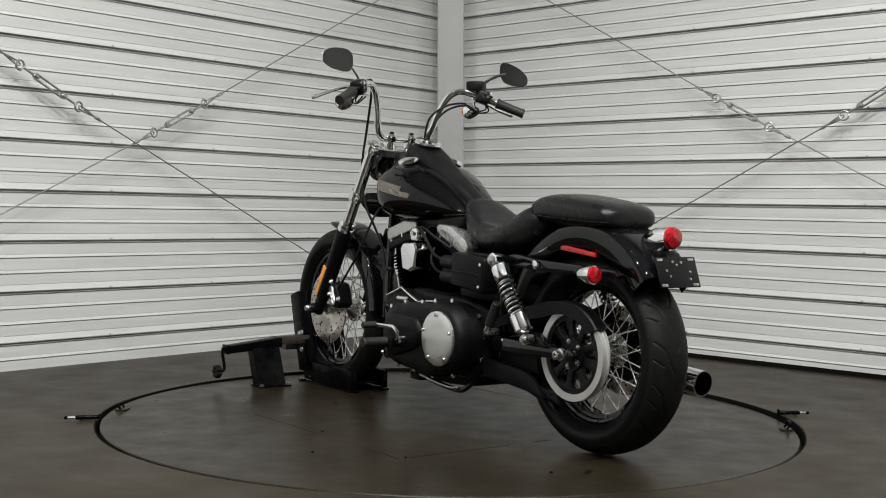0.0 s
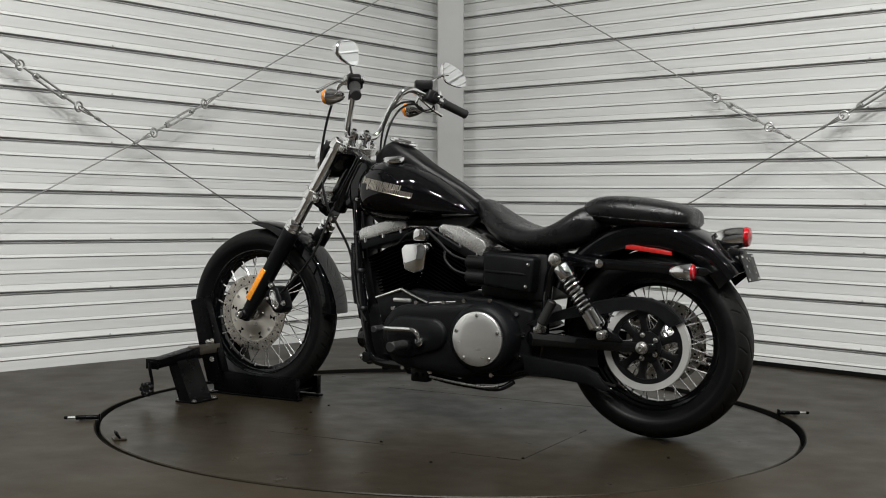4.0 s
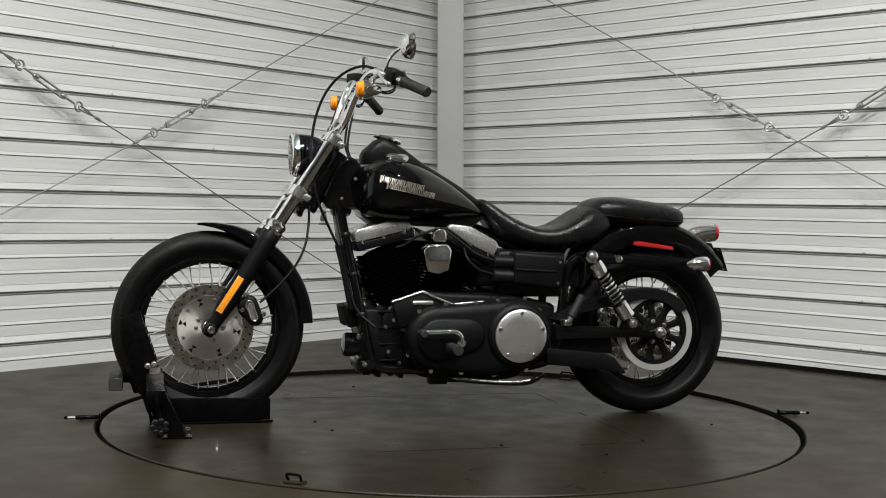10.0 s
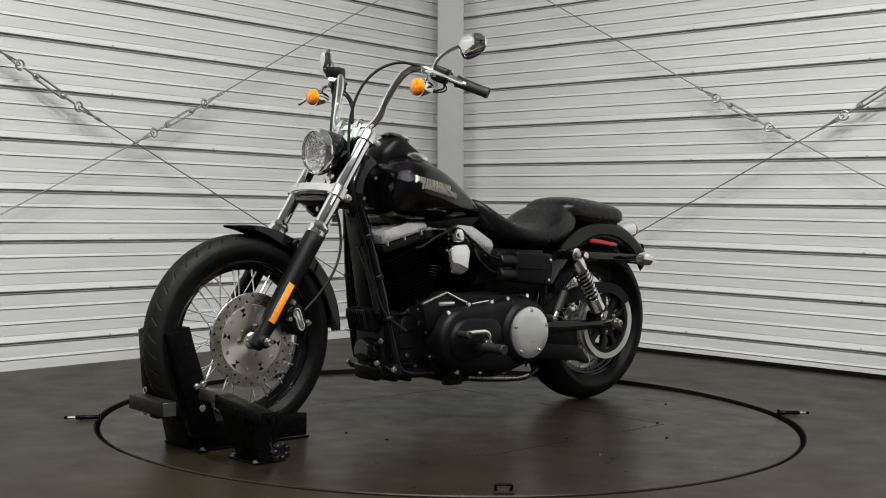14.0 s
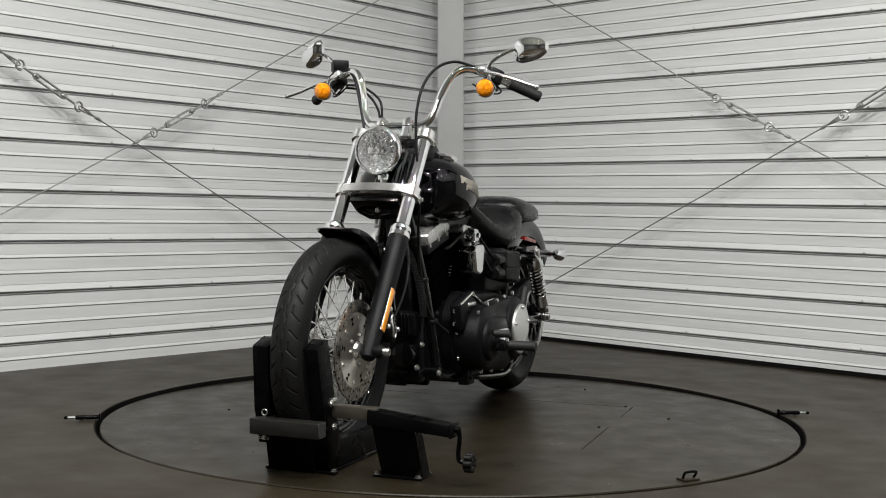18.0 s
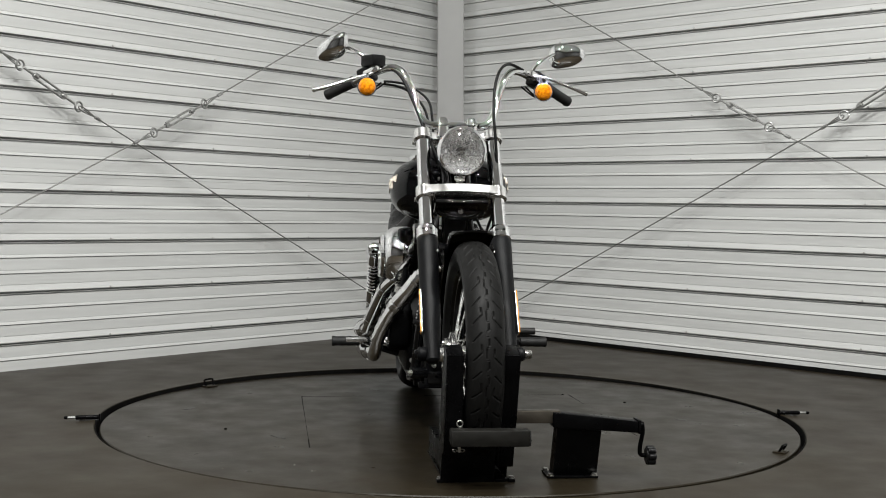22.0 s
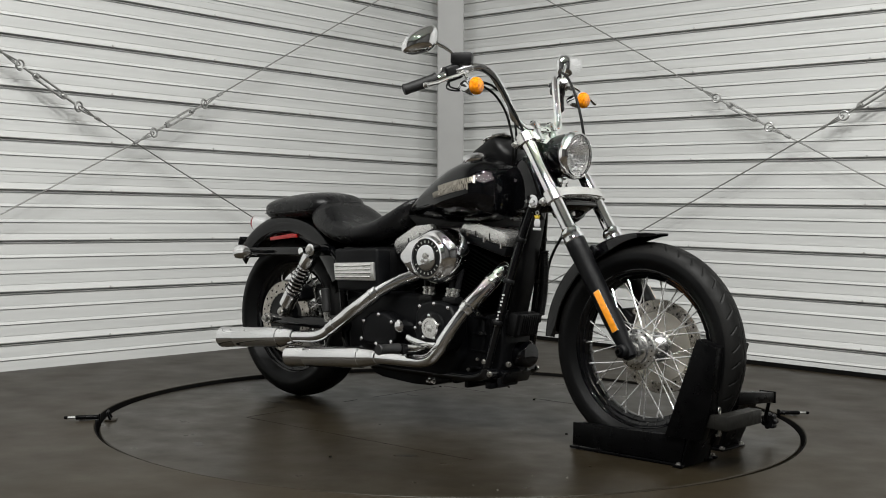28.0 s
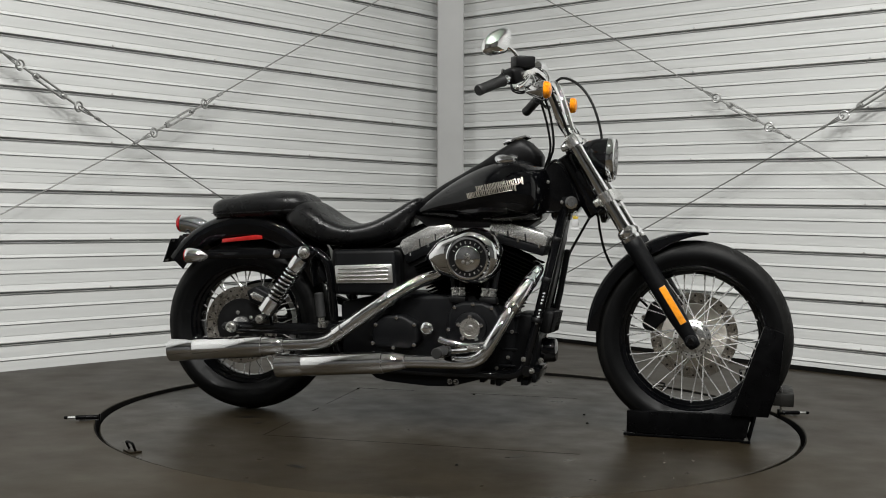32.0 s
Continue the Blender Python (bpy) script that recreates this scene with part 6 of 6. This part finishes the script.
block(bm, (-0.125, 0, 0.545), (0.13, 0.15, 0.13), None, 0.02)
part("oil_tank", bm, M_SATIN, bike)

# ---- rear suspension ----
def coil(p, q, r, w, turns):
    u, v, a = basis(q - p)
    n = turns * 18
    pts = [p + (q - p) * (k / n) + (u * math.cos(2 * math.pi * turns * k / n) + v * math.sin(2 * math.pi * turns * k / n)) * r for k in range(n + 1)]
    return tube(bmesh.new(), pts, w, 8, 1)


for sg in (1, -1):
    p, q = V(-0.474, sg * 0.205, 0.597), V(-0.640, sg * 0.205, 0.355)
    d = (q - p).normalized()
    bm = lathe(bmesh.new(), [(0.012, 0.022), (0.028, 0.026), (0.030, 0.035), (0.030, 0.07), (0.028, 0.075)], p, d, 28)
    sh = part("shock_absorber", bm, M_CHROME, bike, "chrome rear shock absorber")
    part("spring", coil(p + d * 0.075, p + d * 0.205, 0.0255, 0.0046, 8), M_CHROME, sh, "chrome coil spring")
    part("damper", cyl(bmesh.new(), p + d * 0.07, p + d * 0.21, 0.017, seg=20), M_SATIN, sh)
    part("shock_body", lathe(bmesh.new(), [(0.026, 0.205), (0.030, 0.208), (0.030, 0.262), (0.022, 0.268), (0.012, 0.275)], p, d, 28), M_CHROME, sh)
    bm = lathe(bmesh.new(), [(0.019, -0.02), (0.023, -0.018), (0.023, 0.018), (0.019, 0.02)], p, (0, 1, 0), 24)
    part("top_eye", bm, M_CHROME, sh)
    bm = lathe(bmesh.new(), [(0.015, 0), (0.015, 0.008), (0.008, 0.011), (0.0, 0.011)], p + V(0, sg * 0.02, 0), (0, sg, 0), 14, False)
    part("shock_bolt", bm, M_BOLT, sh)
    bm = lathe(bmesh.new(), [(0.016, -0.016), (0.016, 0.016)], q, (0, 1, 0), 20)
    hexhead(bm, q + V(0, sg * 0.016, 0), (0, sg, 0), 0.011, 0.01)
    part("lower_eye", bm, M_BOLT, sh)
    bm = bmesh.new()
    cyl(bm, (-0.47, sg * 0.13, 0.597), (-0.474, sg * 0.21, 0.597), 0.012, seg=16)
    part("shock_stud", bm, M_FRAME, sh)
    # swingarm
    bm = bmesh.new()
    slab(bm, [(-0.36, 0.345), (-0.62, 0.337), (-0.80, 0.335), (-0.815, 0.318), (-0.80, 0.300), (-0.60, 0.298), (-0.36, 0.295)], sg * 0.14, sg * 0.168, 0.006)
    slab(bm, [(-0.61, 0.330), (-0.62, 0.372), (-0.645, 0.376), (-0.67, 0.36), (-0.70, 0.333)], sg * 0.15, sg * 0.185, 0.006)
    sa = part("swingarm", bm, M_FRAME, bike, "black swingarm")
    bm = lathe(bmesh.new(), [(0.020, 0), (0.021, 0.004), (0.02, 0.012), (0.014, 0.014), (0.014, 0.03), (0.007, 0.032), (0.007, 0.024), (0.0, 0.024)], (RX, sg * 0.168, RZ), (0, sg, 0), 20, False)
    part("axle_nut", bm, M_BOLT, sa, "zinc axle nut")
bm = cyl(bmesh.new(), (-0.37, -0.14, 0.32), (-0.37, 0.14, 0.32), 0.03, seg=20)
part("swingarm_pivot", bm, M_FRAME, bike)
# belt guards
bm = bmesh.new()
rings = []
for x, z in spline([(-0.34, 0, 0.37), (-0.45, 0, 0.418), (-0.56, 0, 0.452), (-0.66, 0, 0.474), (-0.74, 0, 0.479), (-0.81, 0, 0.466), (-0.86, 0, 0.437), (-0.89, 0, 0.405)], 5) and [(p.x, p.z) for p in spline([(-0.34, 0, 0.37), (-0.45, 0, 0.418), (-0.56, 0, 0.452), (-0.66, 0, 0.474), (-0.74, 0, 0.479), (-0.81, 0, 0.466), (-0.86, 0, 0.437), (-0.89, 0, 0.405)], 5)]:
    dx, dz = RX + 0.12 - x, RZ - 0.02 - z
    Ld = math.hypot(dx, dz)
    dx, dz = dx / Ld, dz / Ld
    wd = 0.046
    rings.append([(x, 0.10, z), (x, 0.138, z), (x + dx * 0.004, 0.144, z + dz * 0.004), (x + dx * wd, 0.146, z + dz * wd), (x + dx * wd, 0.142, z + dz * wd), (x + dx * 0.006, 0.139, z + dz * 0.006), (x + dx * 0.004, 0.10, z + dz * 0.004)])
skin(bm, rings)
part("belt_guard", bm, M_WRINKLE, bike, "matt black belt guard", 30)
bm = bmesh.new()
slab(bm, [(-0.33, 0.262), (-0.56, 0.240), (-0.60, 0.222), (-0.632, 0.185), (-0.648, 0.165), (-0.625, 0.162), (-0.57, 0.178), (-0.34, 0.200)], 0.13, 0.15, 0.004)
slab(bm, [(-0.34, 0.31), (-0.59, 0.305), (-0.60, 0.235), (-0.34, 0.255)], 0.118, 0.126, 0.002)
part("lower_belt_guard", bm, M_WRINKLE, bike)
bm = bmesh.new()
slab(bm, [(-0.40, 0.235), (-0.66, 0.18), (-0.66, 0.174), (-0.40, 0.229)], 0.108, 0.13, 0.001)
part("drive_belt", bm, M_RUBBER, bike)
part("drive_belt", slab(bmesh.new(), [(-0.40, 0.40), (-0.72, 0.457), (-0.72, 0.451), (-0.40, 0.394)], 0.108, 0.13, 0.001), M_RUBBER, bike)

# ---- brakes ----
bm = bmesh.new()
slab(bm, [(0.775, 0.425), (0.745, 0.45), (0.715, 0.445), (0.70, 0.41), (0.685, 0.365), (0.70, 0.345), (0.73, 0.345), (0.75, 0.37), (0.77, 0.385)], 0.055, 0.128, 0.01, segments=3)
fc = part("front_caliper", bm, M_WRINKLE, bike, "black four-piston brake caliper")
bm = bmesh.new()
tube(bm, [(0.748, 0.13, 0.412), (0.742, 0.131, 0.43), (0.728, 0.131, 0.428), (0.718, 0.131, 0.40), (0.708, 0.131, 0.375), (0.716, 0.131, 0.362), (0.730, 0.131, 0.372), (0.738, 0.131, 0.395), (0.748, 0.13, 0.412)], 0.0035, 8, 4)
slab(bm, [(0.744, 0.415), (0.738, 0.427), (0.728, 0.423), (0.72, 0.40), (0.711, 0.375), (0.718, 0.366), (0.729, 0.374), (0.738, 0.40)], 0.127, 0.131, 0.001)
part("caliper_trim", bm, M_POLISH, fc, "silver caliper inlay")
for x, z in ((0.748, 0.452), (0.76, 0.40), (0.688, 0.385)):
    part("caliper_bolt", hexhead(bmesh.new(), (x, 0.122, z), (0, 1, 0), 0.008, 0.012), M_BOLT, fc)
bm = bmesh.new()
slab(bm, [(-0.645, 0.44), (-0.70, 0.465), (-0.735, 0.445), (-0.72, 0.405), (-0.66, 0.385), (-0.63, 0.40)], -0.05, -0.125, 0.008, segments=3)
rcal = part("rear_caliper", bm, M_WRINKLE, bike, "black rear brake caliper")
bm = bmesh.new()
slab(bm, [(-0.66, 0.428), (-0.70, 0.446), (-0.715, 0.436), (-0.705, 0.42), (-0.668, 0.408)], -0.124, -0.136, 0.003)
part("caliper_trim", bm, M_POLISH, rcal)

# ---- controls low down ----
for sg in (1, -1):
    bm = lathe(bmesh.new(), [(0.012, 0.0), (0.0175, 0.004), (0.0165, 0.02), (0.0175, 0.035), (0.0165, 0.05), (0.0175, 0.065), (0.0165, 0.08), (0.0185, 0.096), (0.016, 0.10)], (0.058, sg * 0.288, 0.283), (0, sg, 0.0), 24)
    pg = part("foot_peg", bm, M_GRIP, bike, "black rubber foot peg")
    bm = bmesh.new()
    tube(bm, [(0.06, sg * 0.15, 0.24), (0.06, sg * 0.22, 0.262), (0.058, sg * 0.275, 0.282), (0.058, sg * 0.30, 0.283)], 0.012, 14, 4)
    block(bm, (0.06, sg * 0.27, 0.278), (0.03, 0.03, 0.035), None, 0.006)
    part("peg_mount", bm, M_SATIN, pg)
for sg, p0, p1 in ((1, V(-0.455, 0.185, 0.456), V(-0.397, 0.185, 0.348)), (-1, V(-0.43, -0.185, 0.455), V(-0.417, -0.185, 0.345))):
    d = (p1 - p0).normalized()
    bm = lathe(bmesh.new(), [(0.012, 0), (0.0165, 0.004), (0.0155, 0.03), (0.0165, 0.06), (0.0165, 0.085), (0.012, 0.09)], p0, d, 20)
    pp = part("passenger_peg", bm, M_GRIP, bike, "folded black passenger peg")
    bm = cyl(bmesh.new(), p0 + d * 0.088, p0 + d * 0.112, 0.012, 0.011, 16, 0.002)
    block(bm, p0 + d * 0.115 + V(0, -sg * 0.02, 0), (0.03, 0.05, 0.022), None, 0.005)
    part("peg_clevis", bm, M_BOLT, pp, "bright peg clevis")
# shift lever
bm = tube(bmesh.new(), [(0.015, 0.262, 0.293), (0.018, 0.268, 0.318), (0.035, 0.27, 0.333), (0.06, 0.27, 0.335), (0.10, 0.268, 0.334), (0.165, 0.268, 0.333)], 0.0085, 12, 5)
sl = part("shift_lever", bm, M_CHROME, bike, "chrome shift lever")
part("shift_peg", lathe(bmesh.new(), [(0.010, 0), (0.0125, 0.003), (0.0125, 0.055), (0.010, 0.058)], (0.162, 0.268, 0.333), (0, 1, 0), 18), M_GRIP, sl)
bm = lathe(bmesh.new(), [(0.016, 0), (0.016, 0.02), (0.012, 0.025)], (0.015, 0.245, 0.293), (0, 1, 0), 18)
part("shift_pivot", bm, M_CHROME, sl)
# rear brake pedal
bm = tube(bmesh.new(), [(0.02, -0.25, 0.27), (0.07, -0.258, 0.275), (0.13, -0.27, 0.285), (0.17, -0.29, 0.295)], 0.009, 12, 4)
bp2 = part("brake_pedal", bm, M_CHROME, bike, "chrome rear brake pedal")
bm = bmesh.new()
block(bm, (0.172, -0.305, 0.30), (0.045, 0.075, 0.014), None, 0.005)
part("pedal_pad", bm, M_POLISH, bp2, "bright pedal pad")
# side stand
bm = tube(bmesh.new(), [(0.05, 0.13, 0.168), (-0.02, 0.15, 0.150), (-0.12, 0.165, 0.142), (-0.22, 0.175, 0.138), (-0.27, 0.18, 0.145), (-0.315, 0.18, 0.17)], 0.009, 12, 5)
ks = part("side_stand", bm, M_FRAME, bike, "black folded side stand")
bm = tube(bmesh.new(), [(0.02, 0.165, 0.160), (-0.10, 0.182, 0.150), (-0.20, 0.19, 0.145), (-0.26, 0.192, 0.152)], 0.0045, 8, 4)
part("stand_spring", bm, M_BOLT, ks)
bm = bmesh.new()
block(bm, (0.07, 0.135, 0.165), (0.07, 0.04, 0.06), None, 0.006)
hexhead(bm, (0.085, 0.155, 0.162), (0, 1, 0), 0.008, 0.007)
hexhead(bm, (0.058, 0.155, 0.162), (0, 1, 0), 0.008, 0.007)
part("stand_bracket", bm, M_SATIN, ks)
# unreadable marking along the right down tube
for k in range(9):
    z = 0.475 - 0.0115 * k - (0.012 if k > 3 else 0)
    x, y = 0.3575 + (z - 0.475) * 0.205, -0.0885 + (z - 0.475) * 0.12
    bm = block(bmesh.new(), (x + 0.006, y - 0.0158, z), (0.0085 - 0.003 * (k % 2), 0.0012, 0.0055), pose(0, 0, 0, 6, -11, 20), 0.0)
    part("marking", bm, M_MARK, bike)
# regulator and hoses before the engine
bm = bmesh.new()
block(bm, (0.368, 0, 0.372), (0.04, 0.13, 0.082), pose(0, 0, 0, 0, 12, 0), 0.010)
vr = part("voltage_regulator", bm, M_SATIN, bike, "black finned voltage regulator")
vf = part("cooling_fin", block(bmesh.new(), (0.388, -0.048, 0.374), (0.026, 0.004, 0.072), pose(0, 0, 0, 0, 12, 0), 0.001, 1), M_SATIN, vr)
for k in range(1, 9):
    again(vf, pose(0, 0.0115 * k, 0))
bm = bmesh.new()
pts = [(0.42, 0.045, 0.62), (0.405, 0.07, 0.55), (0.39, 0.085, 0.47), (0.375, 0.09, 0.40)]
tube(bm, pts, 0.011, 12, 5)
for p in spline(pts, 8):
    lathe(bm, [(0.0135, -0.002), (0.0135, 0.002)], p, (-0.2, 0, 1), 12)
part("loom_sleeve", bm, M_PLASTIC, bike, "ribbed black loom sleeve")


# ---- cables ----
def hose(name, pts, r=0.0045, material=M_CABLE):
    return part(name, tube(bmesh.new(), pts, r, 10, 6), material, bike)


hose("clutch_cable", [(0.325, 0.235, 1.232), (0.37, 0.18, 1.245), (0.43, 0.140, 1.218), (0.482, 0.115, 1.155), (0.517, 0.108, 1.06), (0.53, 0.116, 0.95), (0.522, 0.120, 0.86), (0.50, 0.118, 0.77), (0.462, 0.10, 0.69), (0.418, 0.085, 0.60), (0.39, 0.09, 0.50), (0.36, 0.11, 0.40), (0.30, 0.15, 0.34)], 0.0048)
hose("throttle_cable", [(0.325, -0.235, 1.18), (0.335, -0.2, 1.178), (0.345, -0.15, 1.165), (0.36, -0.09, 1.12), (0.375, -0.075, 1.05), (0.38, -0.07, 0.98), (0.36, -0.05, 0.92)], 0.0042)
hose("idle_cable", [(0.32, -0.235, 1.172), (0.33, -0.19, 1.165), (0.34, -0.14, 1.14), (0.352, -0.10, 1.09), (0.365, -0.085, 1.03), (0.37, -0.075, 0.97), (0.35, -0.055, 0.91)], 0.0042)
hose("brake_hose", [(0.325, -0.225, 1.232), (0.37, -0.18, 1.19), (0.41, -0.14, 1.10), (0.44, -0.11, 1.02), (0.475, -0.07, 0.93), (0.50, -0.03, 0.84), (0.52, 0.02, 0.77)], 0.0045)
hose("lower_brake_hose", [(0.52, 0.02, 0.775), (0.525, 0.05, 0.74), (0.53, 0.075, 0.69), (0.545, 0.10, 0.62), (0.58, 0.115, 0.55), (0.64, 0.122, 0.48), (0.70, 0.122, 0.425)], 0.0045)
hose("plug_lead", [(-0.06, 0.10, 0.62), (0.0, 0.13, 0.66), (0.06, 0.14, 0.69), (0.14, 0.13, 0.665), (0.19, 0.11, 0.63), (0.22, 0.10, 0.62)], 0.005)
hose("plug_lead", [(-0.12, 0.17, 0.58), (-0.06, 0.17, 0.60), (0.0, 0.16, 0.645), (0.05, 0.15, 0.68), (0.09, 0.14, 0.69)], 0.005)
hose("vent_hose", [(-0.12, 0.16, 0.53), (-0.07, 0.165, 0.545), (-0.03, 0.16, 0.58), (-0.02, 0.14, 0.62)], 0.005)


# small charm hung from the steering neck
bm = slab(bmesh.new(), [(0.448, 0.706), (0.470, 0.706), (0.472, 0.722), (0.466, 0.732), (0.452, 0.732), (0.446, 0.722)], -0.054, -0.049, 0.002)
charm = part("charm", bm, M_MARK, bike, "small pale enamel charm")
part("charm_top", slab(bmesh.new(), [(0.451, 0.733), (0.467, 0.733), (0.470, 0.745), (0.464, 0.740), (0.459, 0.746), (0.454, 0.740), (0.448, 0.745)], -0.054, -0.049, 0.001), M_YELLOW, charm, "yellow crown-shaped top")
part("charm_bar", block(bmesh.new(), (0.459, -0.0515, 0.698), (0.034, 0.006, 0.009), None, 0.003), M_MARK, charm)
part("charm_ring", ring_mesh(bmesh.new(), (0.459, -0.0515, 0.752), (0, 1, 0), 0.006, 0.0014), M_STEEL, charm)


# ---- the turning table ----
def motions():
    times = [0.8 * k for k in range(41)]
    turn = [pose(0, 0, 0, 0, 0, TURN_START + TURN_RATE * t) for t in times]
    stand = ((turntable, pose(0, 0, 0)), (bike, pose(0, -0.047, 0, 0, 0, -1.55)), (chock, pose(CHOCK_X, -0.0815, 0.002, 0, 0, -1.2)))
    for ob, at in stand:
        walk(ob, [(t, m @ at) for t, m in zip(times, turn)])


motions()
